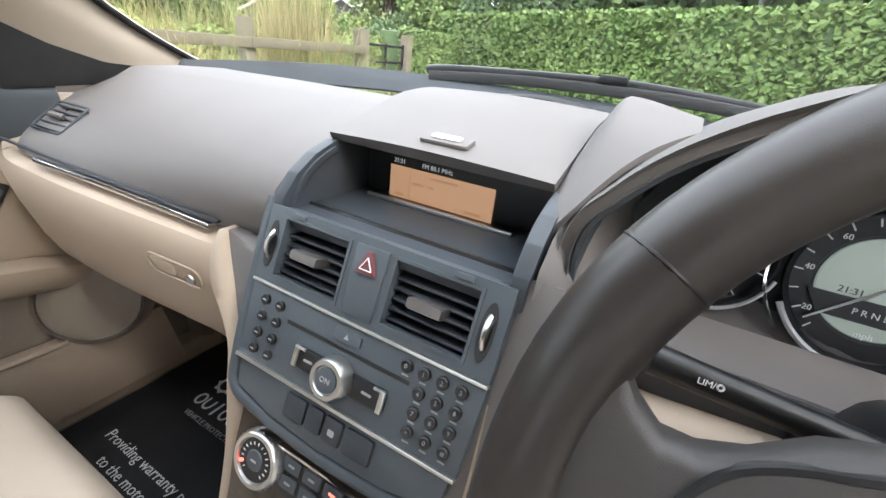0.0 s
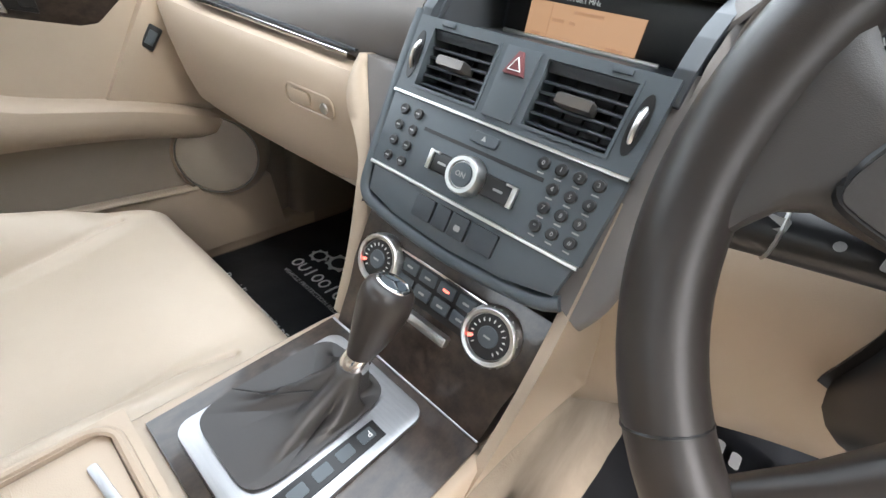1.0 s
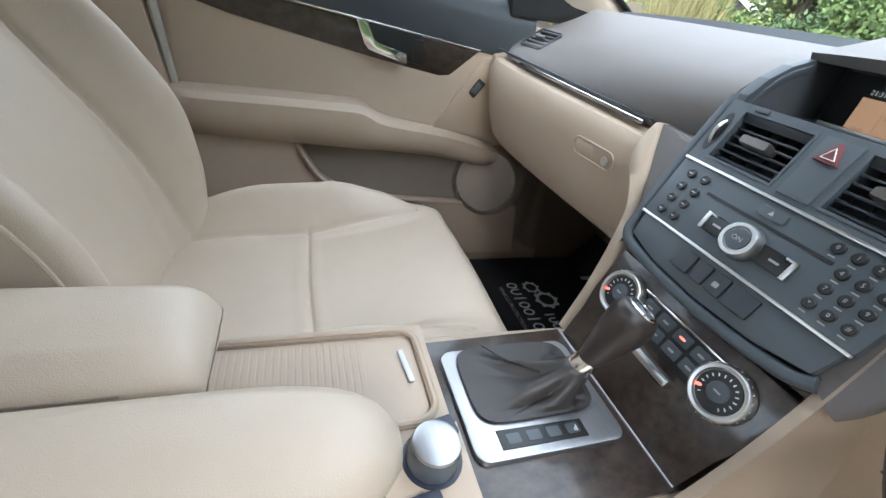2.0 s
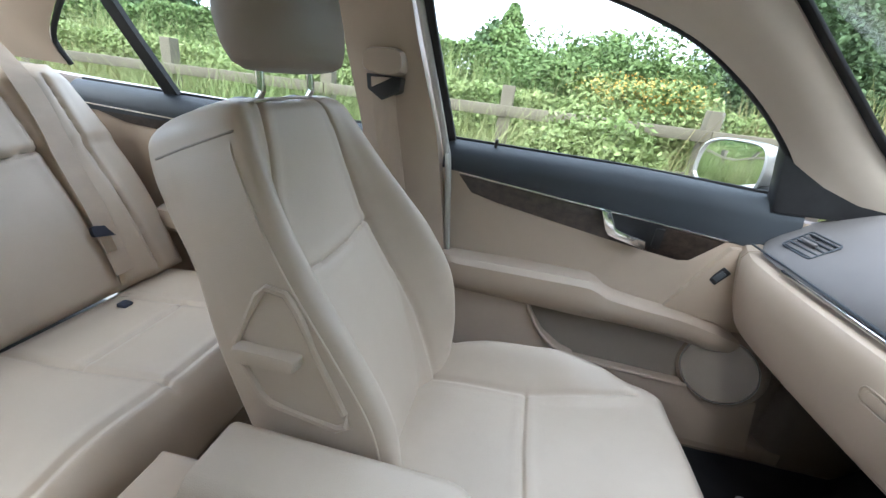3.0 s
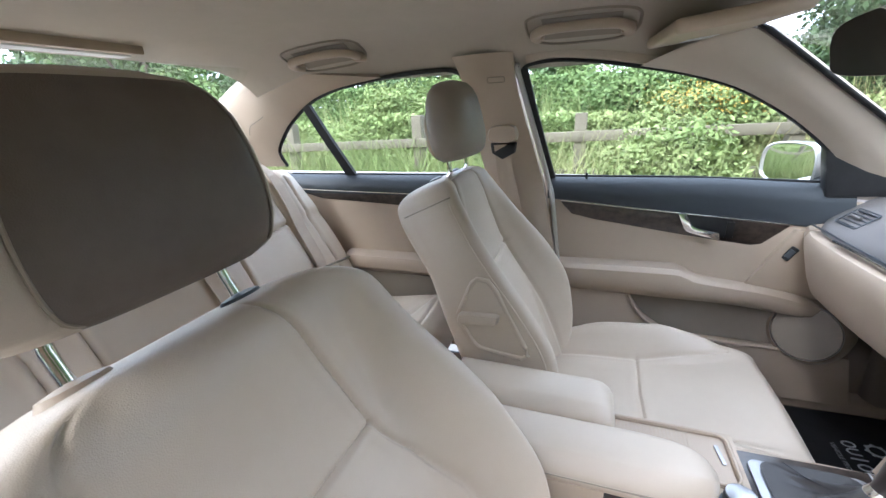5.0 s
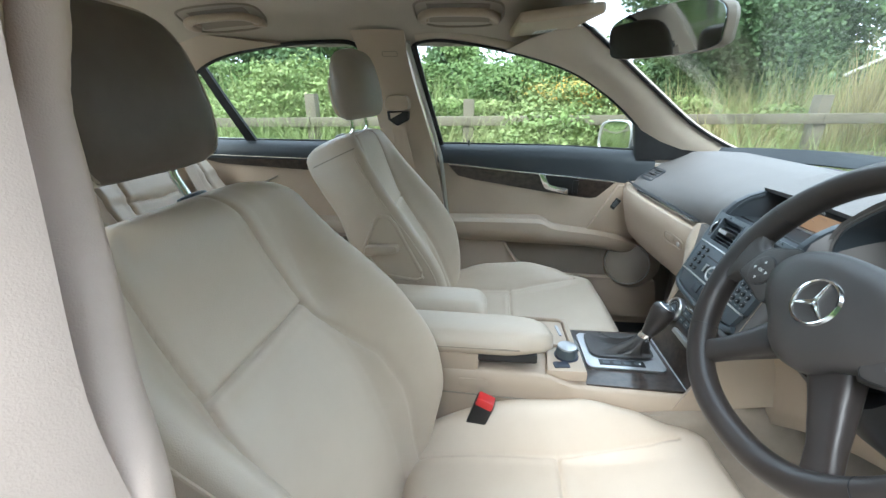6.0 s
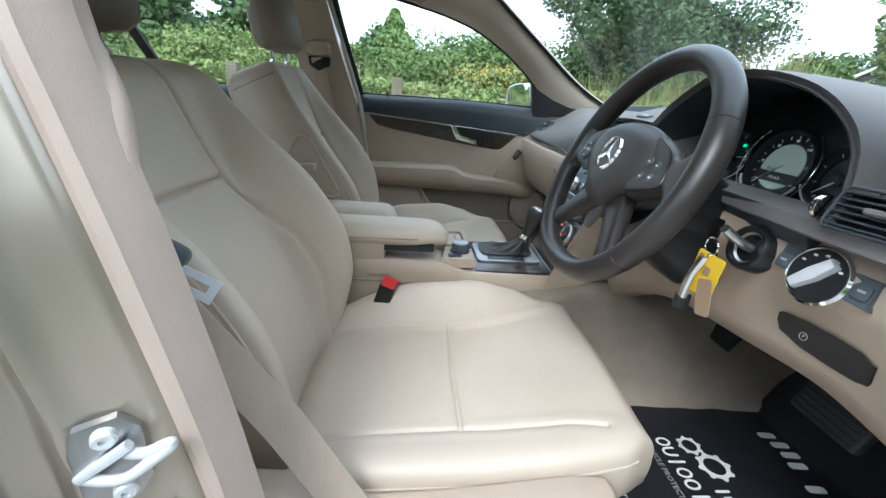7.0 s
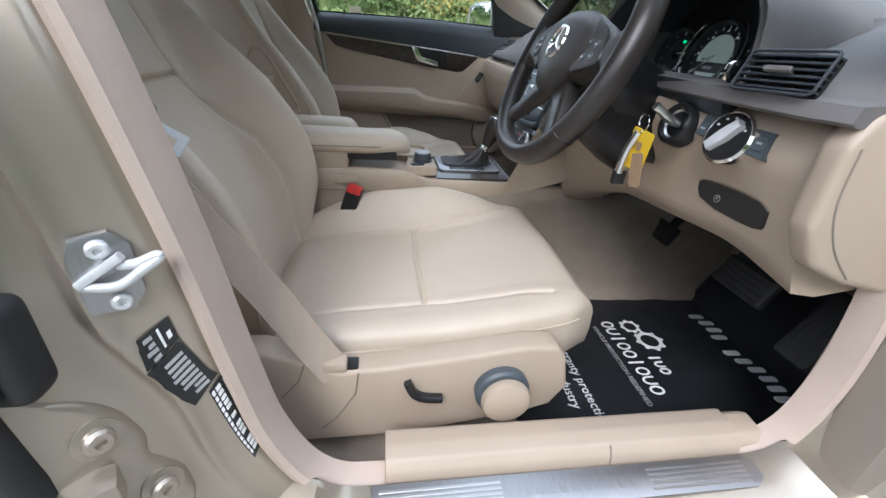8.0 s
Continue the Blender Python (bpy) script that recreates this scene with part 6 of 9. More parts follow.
pad_out = smooth_path([(-0.098, 0.014, 0), (-0.085, 0.046, 0), (-0.045, 0.064, 0), (0.0, 0.068, 0), (0.045, 0.064, 0), (0.085, 0.046, 0), (0.098, 0.014, 0), (0.080, -0.018, 0), (0.050, -0.040, 0), (0.026, -0.062, 0), (0.0, -0.068, 0), (-0.026, -0.062, 0), (-0.050, -0.040, 0), (-0.080, -0.018, 0)], 4, True)
part("hub_pad", loft([[WH @ V((p.x * k, p.y * k + 0.004, c)) for p in pad_out] for c, k in ((-0.050, 0.80), (-0.02, 0.96), (0.0, 1.0), (0.010, 0.985), (0.019, 0.90), (0.025, 0.70), (0.0275, 0.40), (0.028, 0.08))]), HUB, whl, "dark brown airbag cover", sharp=70)
EM = WH @ Matrix.Translation((0, 0.012, 0.0275))
em = part("emblem_ring", hoop([(0.0235, 0.0), (0.0245, 0.003), (0.0265, 0.0035), (0.028, 0.0)], EM, 40), CHROME, whl, "chrome ring emblem")
for k in range(3):
    part("emblem_bar", plate([(-0.0035, 0.0), (0.0035, 0.0), (0.0008, 0.0245), (-0.0008, 0.0245)], EM @ Matrix.Rotation(radians(120 * k), 4, "Z"), 0.003, 0.0008), CHROME, em)
for s in (-1, 1):
    sp = []
    for x, yc, h, c, th in ((0.066, 0.014, 0.092, -0.008, 0.034), (0.100, 0.016, 0.068, -0.004, 0.032), (0.116, 0.013, 0.053, -0.002, 0.030), (0.130, 0.012, 0.046, -0.001, 0.028), (0.141, 0.013, 0.045, 0.0, 0.028), (0.150, 0.015, 0.056, 0.0, 0.028), (0.157, 0.015, 0.076, 0.0, 0.027), (0.164, 0.014, 0.100, 0.0, 0.025), (0.174, 0.014, 0.124, 0.0, 0.018)):
        sp.append([WH @ V((s * x, yc + q[0] * h, c + q[1] * th)) for q in rrect(1, 1, 0.3, 3)])
    part("spoke", loft(sp), HUB, whl, "broad side spoke")
    pod_ = [(s * p.x, p.y) for p in smooth_path([(0.072, 0.048, 0), (0.100, 0.046, 0), (0.122, 0.036, 0), (0.133, 0.019, 0), (0.140, -0.002, 0), (0.132, -0.010, 0), (0.104, -0.017, 0), (0.072, -0.020, 0)], 4, True)]
    if s < 0:
        pod_ = pod_[::-1]
    bt = part("button_pod", plate(pod_, WH @ Matrix.Translation((0, 0, 0.006)), 0.010, 0.003), HUB, whl, "dark button pod")
    part("pod_gap", tube([WH @ V((x, y, 0.0135)) for x, y in pod_], 0.0018, 6, True), BLACK, bt)
    for q in ((0.094, 0.020), (0.116, 0.017), (0.094, -0.002), (0.116, 0.0)) if s > 0 else ():
        part("button", lathe([(0.0, 0.0), (0.0062, 0.0), (0.0055, 0.0015), (0.0, 0.0018)], WH @ Matrix.Translation((s * q[0], q[1], 0.0158)), 18), STACK, bt)
        part("button_mark", plate(rrect(0.0045, 0.0022, 0.0006, 2), WH @ Matrix.Translation((s * q[0], q[1], 0.0177)), 0.0003), WHITE, bt)
    if s < 0:
        RP = WH @ Matrix.Translation((-0.106, 0.009, 0.0160))
        part("round_pad", lathe([(0.0, 0.0), (0.0175, 0.0), (0.0178, 0.0018), (0.0165, 0.0026), (0.007, 0.0024), (0.0065, 0.0016), (0.0, 0.0018)], RP @ Matrix.Diagonal((1.12, 1.12, 1, 1)), 36), HUB, bt, "round four-way button")
        part("pad_groove", hoop([(0.0196, 0.0), (0.0203, 0.0006), (0.0212, 0.0)], RP, 40), BLACK, bt)
        letters("OK", 0.0062, RP @ Matrix.Translation((0, 0, 0.0021)), WHITE, bt, "pad_text")
        for k in range(4):
            part("pad_gap", plate(rrect(0.0006, 0.0075, 0.0002, 1), RP @ Matrix.Rotation(radians(45 + 90 * k), 4, "Z") @ Matrix.Translation((0, 0.0130, 0.0025)), 0.0003), BLACK, bt)
            part("arrow_mark", plate([(-0.0024, -0.0018), (0.0024, -0.0018), (0.0, 0.0022)], RP @ Matrix.Rotation(radians(90 * k), 4, "Z") @ Matrix.Translation((0, 0.0115, 0.0026)), 0.0003), WHITE, bt)
for e in (-1, 1):
    sp = []
    for r_, w, c, th in ((0.040, 0.050, -0.014, 0.030), (0.075, 0.040, -0.012, 0.028), (0.115, 0.032, -0.008, 0.022), (0.148, 0.034, -0.002, 0.018), (0.170, 0.048, 0.0, 0.014)):
        an = radians(270 + e * 40)
        o = V((e * 0.012, -0.012, 0))
        rd, td = V((math.cos(an), math.sin(an), 0)), V((-math.sin(an), math.cos(an), 0))
        sp.append([WH @ (o + rd * r_ + td * (q[0] * w) + V((0, 0, c + q[1] * th))) for q in rrect(1, 1, 0.3, 3)])
    part("spoke", loft(sp), RIM_LEATHER, whl, "slim lower spoke")
part("column", lathe([(0.0, -0.16), (0.062, -0.16), (0.070, -0.10), (0.064, -0.06), (0.050, -0.035), (0.0, -0.035)], WH, 32), BLACK, whl, "black steering column shroud")
part("column_lower", sweep([WH @ V((0, -0.02, -0.06)), WH @ V((0, -0.045, -0.12)), WH @ V((0, -0.06, -0.19))], rrect(0.12, 0.11, 0.03, 4)), BLACK, whl)
for s, tip, root, nm in ((-1, (-0.144, 0.046, -0.075), (-0.035, 0.040, -0.080), "LIM"), (-1, (-0.160, -0.016, -0.050), (-0.045, -0.002, -0.060), "")):
    a0 = V(root)
    thin = 0.0080 if nm else 0.0140
    st = part("stalk", sweep(smooth_path([WH @ a0, WH @ a0.lerp(V(tip), 0.5), WH @ V(tip)], 6), circle(thin, 14), scale=lambda t: 0.75 + 0.3 * t), BLACK, whl, "black column stalk")
    d_ = (V(tip) - a0).normalized()
    q = V(tip) - d_ * 0.026
    if not nm:
        part("stalk_ring", hoop([(0.0138, -0.0010), (0.0152, 0.0), (0.0138, 0.0010)], WH @ Matrix.Translation(q + d_ * 0.010) @ d_.to_track_quat("Z", "Y").to_matrix().to_4x4(), 24), SILVER, st)
    SF = WH @ Matrix.Translation(V(tip) - d_ * 0.026 + V((0, 0, thin * 1.06)))
    if nm:
        letters("LIM/\u25CE", 0.0042, SF, WHITE, st, "stalk_text")
    elif s < 0:
        part("stalk_mark", lathe([(0, 0), (0.0022, 0), (0.0022, 0.0004), (0, 0.0004)], SF @ Matrix.Translation((0.011, 0, 0)), 12), DIMWHITE, st)
        for dx in (-0.012, 0.030):
            part("stalk_mark", plate(rrect(0.010, 0.006, 0.0012, 2), SF @ Matrix.Translation((dx, 0, -0.0006)), 0.0006), DIMWHITE, st)

# ---- keys in the ignition ----
keys = thing("car_key", (0.452, 0.58, 0.76), "car key in the ignition with chrome fob and tags", "key")
part("key_head", sweep(smooth_path([IG @ V((0, 0, 0.0)), IG @ V((0.0, 0.004, 0.022)), IG @ V((-0.006, 0.012, 0.042))]), rrect(0.020, 0.011, 0.004, 3)), SILVER, keys, "satin key head")
part("key_grip", sweep([IG @ V((0.0, 0.0, -0.004)), IG @ V((0.0, 0.003, 0.020))], rrect(0.014, 0.010, 0.003, 3)), BLACK, keys)
kp = V((0.471, 0.545, 0.790))
part("key_ring", tube([kp + V((0.012 * math.cos(t), 0, -0.012 + 0.012 * math.sin(t))) for t in [radians(15 * k) for k in range(24)]], 0.0012, 6, True), CHROME, keys)
part("yellow_tag", plate(rrect(0.044, 0.060, 0.003, 2), frame_of((0.474, 0.545, 0.738), (1, 0.15, -0.1), (0.1, 0.05, 1)), 0.0012), YELLOW, keys, "yellow card tag")
part("brown_tag", plate(rrect(0.024, 0.050, 0.004, 2), frame_of((0.492, 0.539, 0.712), (1, 0.1, 0.25), (-0.22, 0, 1)), 0.0012), BROWN_TAG, keys, "brown card tag")
for k in range(3):
    part("tag_mark", plate(rrect(0.006, 0.006, 0.001, 1), frame_of((0.481 + 0.001 * k, 0.5375, 0.722 - 0.008 * k), (1, 0.1, 0.25), (-0.22, 0, 1)), 0.0004), WHITE, keys)
part("tag_print", plate(rrect(0.010, 0.012, 0.002, 2), frame_of((0.477, 0.5435, 0.744), (1, 0.15, -0.1), (0.1, 0.05, 1)), 0.0005), BROWN_TAG, keys)
part("spare_key", sweep(smooth_path([(0.473, 0.540, 0.765), (0.466, 0.534, 0.735), (0.463, 0.532, 0.700)]), rrect(0.020, 0.012, 0.005, 3)), CHROME, keys, "chrome and black spare key")
part("spare_key_end", sweep(smooth_path([(0.463, 0.532, 0.702), (0.462, 0.532, 0.682)]), rrect(0.021, 0.013, 0.005, 3)), BLACK, keys)

# ---- centre console ----
cons = thing("centre_console", (0, 0.2, 0.27), "beige centre console with wood top and split armrest", "centre console")


def cons_ring(y):
    w = table([(-0.25, 0.100), (0.0, 0.108), (0.30, 0.112), (0.50, 0.114), (0.62, 0.116), (0.75, 0.118)], y)
    z = table([(-0.25, 0.585), (0.05, 0.590), (0.20, 0.588), (0.278, 0.566), (0.47, 0.5615), (0.55, 0.548), (0.75, 0.535)], y)
    return [V((x, y, q)) for x, q in ((-w - 0.012, 0.27), (-w - 0.006, 0.42), (-w, z - 0.03), (-w + 0.001, z - 0.004), (-w + 0.006, z), (-w + 0.016, z - 0.002), (w - 0.016, z - 0.002), (w - 0.006, z), (w - 0.001, z - 0.004), (w, z - 0.03), (w + 0.006, 0.42), (w + 0.012, 0.27))]


part("body", loft([cons_ring(lerp(-0.28, 0.72, i / 40)) for i in range(41)]), BEIGE, cons, "beige console body", sharp=50)
part("side_seam", tube([(0.1175, -0.05, 0.545), (0.120, 0.25, 0.535), (0.124, 0.52, 0.520), (0.128, 0.60, 0.49), (0.130, 0.70, 0.475)], 0.0016, 6), BEIGE_SHADE, cons)
part("wood_top", plate([(-0.098, 0.293), (0.098, 0.293), (0.102, 0.476), (-0.102, 0.476)], Matrix.Translation((0, 0, 0.5625)), 0.0042, 0.001), WOOD, cons, "dark burr wood console top")
part("chrome_bar", sweep([(-0.100, 0.474, 0.5665), (0.0, 0.474, 0.5665), (0.099, 0.475, 0.5665)], rrect(0.0026, 0.0036, 0.001, 2)), ALU, cons)
PL = frame_of((-0.0135, 0.387, 0.5670), (1, 0, 0), (0, 1, 0.0))
pl_out = [(x * (1 + 0.02 * (y > 0)), y - 0.004) for x, y in rrect(0.127, 0.157, 0.014, 5)]
gp = part("shift_plate", plate(pl_out, PL, 0.006, 0.002), ALU, cons, "satin aluminium gear surround")
part("shift_window", plate([(0.036, -0.056), (0.055, -0.056), (0.056, 0.034), (0.038, 0.034)], PL @ Matrix.Translation((0, 0, 0.0055)), 0.0016, 0.0006), BLACK, gp)
for k, tx in enumerate("DNRP"):
    part("shift_mark", plate(rrect(0.010, 0.014, 0.001, 1), PL @ Matrix.Translation((0.0462, -0.042 + 0.0210 * k, 0.0071)), 0.0005), STACK, gp)
letters("P", 0.008, PL @ Matrix.Translation((0.0465, 0.0235, 0.0078)) @ Matrix.Rotation(radians(-90), 4, "Z"), WHITE, gp, "shift_text")
# ribbed sliding tray lid with a raised edge and a catch
part("tray_rim", frame_with_holes((-0.097, 0.020, 0.02, 0.285), [(-0.088, 0.012, 0.03, 0.272)], Matrix.Translation((0, 0, 0.5955)), 0.02), BEIGE, cons)
tl = part("tray_lid", plate([(-0.0875, 0.029), (0.0118, 0.029), (0.0118, 0.2715), (-0.0875, 0.2715)], Matrix.Translation((0, 0, 0.584)), 0.0085, 0.002), BEIGE, cons, "beige finely ribbed sliding tray lid")
for k in range(30):
    part("rib", rbox((-0.084, 0.036 + 0.0062 * k, 0.5923), (0.009, 0.0405 + 0.0062 * k, 0.5929), 0.0003, 1), BEIGE, tl)
part("raised_edge", tube([V((-0.038 + x, 0.150 + y, 0.5962)) for x, y in rrect(0.108, 0.252, 0.020, 6)], 0.0034, 8, True), BEIGE, tl)
part("lid_catch", plate(rrect(0.040, 0.006, 0.002, 2), frame_of((-0.046, 0.259, 0.5925), (1, 0.10, 0), (-0.10, 1, 0)), 0.003, 0.001), ALU, tl, "small satin catch")
part("front_block", plate([(0.018, 0.225), (0.100, 0.215), (0.098, 0.291), (0.018, 0.291)], Matrix.Translation((0, 0, 0.572)), 0.022, 0.005), BEIGE, cons)
# controller knob
ck = part("controller_knob", lathe([(0.0, 0.0), (0.0235, 0.0), (0.0245, 0.010), (0.023, 0.022), (0.0215, 0.026), (0.017, 0.0268), (0.0165, 0.0258), (0.0, 0.0268)], Matrix.Translation((0.048, 0.260, 0.592)) @ Matrix.Diagonal((0.86, 0.86, 0.9, 1)), 40), STACK, cons, "round controller with a silver cap")
part("knob_cap", lathe([(0.0, 0.0245), (0.0222, 0.0245), (0.0215, 0.0275), (0.019, 0.0285), (0.0, 0.0292)], Matrix.Translation((0.048, 0.260, 0.592)) @ Matrix.Diagonal((0.86, 0.86, 0.9, 1)), 40), ALU, ck, "silver cap")
part("knob_skirt", lathe([(0.0, 0.0), (0.027, 0.0), (0.0265, 0.003), (0.0, 0.003)], Matrix.Translation((0.048, 0.260, 0.5925)) @ Matrix.Diagonal((0.9, 0.9, 1, 1)), 40), NAVY, ck)
part("controller_button", plate(rrect(0.018, 0.022, 0.002, 2), Matrix.Translation((0.024, 0.276, 0.594)) @ Matrix.Rotation(radians(10), 4, "Z"), 0.003, 0.001), NAVY, cons)
part("controller_button", plate(rrect(0.018, 0.030, 0.002, 2), Matrix.Translation((0.082, 0.245, 0.594)) @ Matrix.Rotation(radians(8), 4, "Z"), 0.003, 0.001), NAVY, cons)
# split armrest
def lid(x0, x1, y0, y1, zt, name, label):
    w, c = (x1 - x0) / 2, (x0 + x1) / 2
    rings = []
    for i in range(31):
        t = i / 30
        y = lerp(y0, y1, t)
        e = max(0.0, (t - 0.84) / 0.16)
        f = max(0.0, (t - 0.70) / 0.30)
        k = math.sqrt(max(0.0, 1 - 0.93 * f ** 2.3)) if c > 0 else math.sqrt(max(0.0, 1 - 0.25 * e ** 3))
        h = 0.044 * math.sqrt(max(0.05, 1 - 0.80 * e ** 3))
        z = zt - 0.004 * t - (0.044 - h) * 0.45
        ring = []
        for q in rrect(2, 1, 0.46, 7):
            crown = 0.007 * (1 - min(1.0, abs(q[0])) ** 2.5) if q[1] > 0 else 0.0
            ring.append(V((c + q[0] * w * k - (1 - k) * w * 0.10 * (c > 0), y, z - 0.022 + q[1] * h + crown - 0.005 * abs(q[0]) ** 2 * (q[1] > 0))))
        rings.append(ring)
    ob = part(name, loft(rings), LEATHER, cons, label, sharp=70)
    part("lid_seam", tube([(c + sgn * w * 0.985, lerp(y0, y1, n / 12 * 0.83), zt - 0.024) for sgn in (1,) for n in range(13)], 0.0014, 6), BEIGE_SHADE, ob)
    return ob


lid(-0.108, -0.002, -0.175, 0.100, 0.668, "armrest_lid", "cream armrest half, passenger side")
lid(0.001, 0.112, -0.175, 0.228, 0.664, "armrest_lid", "cream armrest half, driver side, slid forward")
part("armrest_box", rbox((-0.104, -0.18, 0.575), (0.106, 0.085, 0.632), 0.008), BEIGE, cons)
part("armrest_slot", rbox((0.030, 0.05, 0.608), (0.104, 0.195, 0.626), 0.004), BLACK, cons, "dark gap below the armrest")
part("side_pocket_mark", plate(rrect(0.055, 0.017, 0.003, 2), frame_of((0.1145, 0.075, 0.565), (0, 1, 0), (-0.1, 0, 1)), 0.0015, 0.0006), BEIGE, cons)

# gear lever
gl = thing("gear_lever", (-0.012, 0.40, 0.575), "dark leather gear lever with pleated gaiter", "gear lever")
rings = []
for t in [i / 18 for i in range(19)]:
    k = 1 - t
    c = V((lerp(-0.029, -0.006, t ** 0.7), lerp(0.384, 0.424, t ** 0.8), 0.5765 + 0.040 * t ** 2.2))
    ring = []
    for j in range(44):
        a = 2 * math.pi * j / 44
        ex = 0.38 + 0.62 * t
        rx, ry = lerp(0.047, 0.012, t ** 0.60), lerp(0.066, 0.012, t ** 0.60)
        wr = 1 + 0.17 * math.sin(a * 5 + 3 * t) * math.sin(math.pi * t) + 0.06 * math.sin(a * 11 + 9 * t) * math.sin(math.pi * t)
        cx, sx = math.cos(a), math.sin(a)
        ring.append(c + V((rx * wr * math.copysign(abs(cx) ** ex, cx), ry * wr * math.copysign(abs(sx) ** ex, sx), 0.004 * math.sin(a * 5 + 2) * math.sin(math.pi * t))))
    rings.append(ring)
part("gaiter", loft(rings), GAITER, gl, "pleated dark leather gaiter", sharp=70)
part("gaiter_stitch", tube([(-0.073, 0.352, 0.5815), (-0.045, 0.370, 0.585), (-0.02, 0.394, 0.593)], 0.0008, 5), BLACK, gl)
LV = Matrix.Translation((-0.007, 0.424, 0.610)) @ Matrix.Rotation(radians(-24), 4, "X") @ Matrix.Rotation(radians(7), 4, "Y") @ Matrix.Diagonal((0.90, 0.90, 0.86, 1))
part("collar", lathe([(0.0, 0.0), (0.0135, 0.0), (0.0145, 0.006), (0.0125, 0.020), (0.0, 0.020)], LV, 24), CHROME, gl, "chrome collar")
part("knob", loft([[LV @ V((q[0] * w, q[1] * d + o, c)) for q in circle(1.0, 28)] for c, w, d, o in ((0.016, 0.012, 0.013, 0.0), (0.030, 0.0155, 0.0165, 0.0), (0.055, 0.0205, 0.0225, -0.002), (0.078, 0.0240, 0.0260, -0.005), (0.090, 0.0238, 0.0258, -0.007), (0.097, 0.0220, 0.0240, -0.008), (0.101, 0.0185, 0.0205, -0.008), (0.1025, 0.0150, 0.0170, -0.008))]), RIM_LEATHER, gl, "dark leather knob", sharp=70)
kt = part("knob_top", lathe([(0.0, -0.002), (0.0165, -0.002), (0.0165, 0.0012), (0.0150, 0.0022), (0.0132, 0.0020), (0.0125, 0.0008), (0.0, 0.0008)], LV @ Matrix.Translation((0, -0.008, 0.1022)), 36), CHROME, gl, "chrome ring on the knob")
part("knob_insert", lathe([(0.0, 0.0006), (0.0124, 0.0006), (0.0118, 0.0013), (0.0, 0.0018)], LV @ Matrix.Translation((0, -0.008, 0.1022)), 32), STACK, kt, "dark round insert")
for k in range(3):
    part("emblem_bar", plate([(-0.0014, 0.0), (0.0014, 0.0), (0.0004, 0.0110), (-0.0004, 0.0110)], LV @ Matrix.Translation((0, -0.008, 0.1038)) @ Matrix.Rotation(radians(120 * k), 4, "Z"), 0.0012), CHROME, gl)

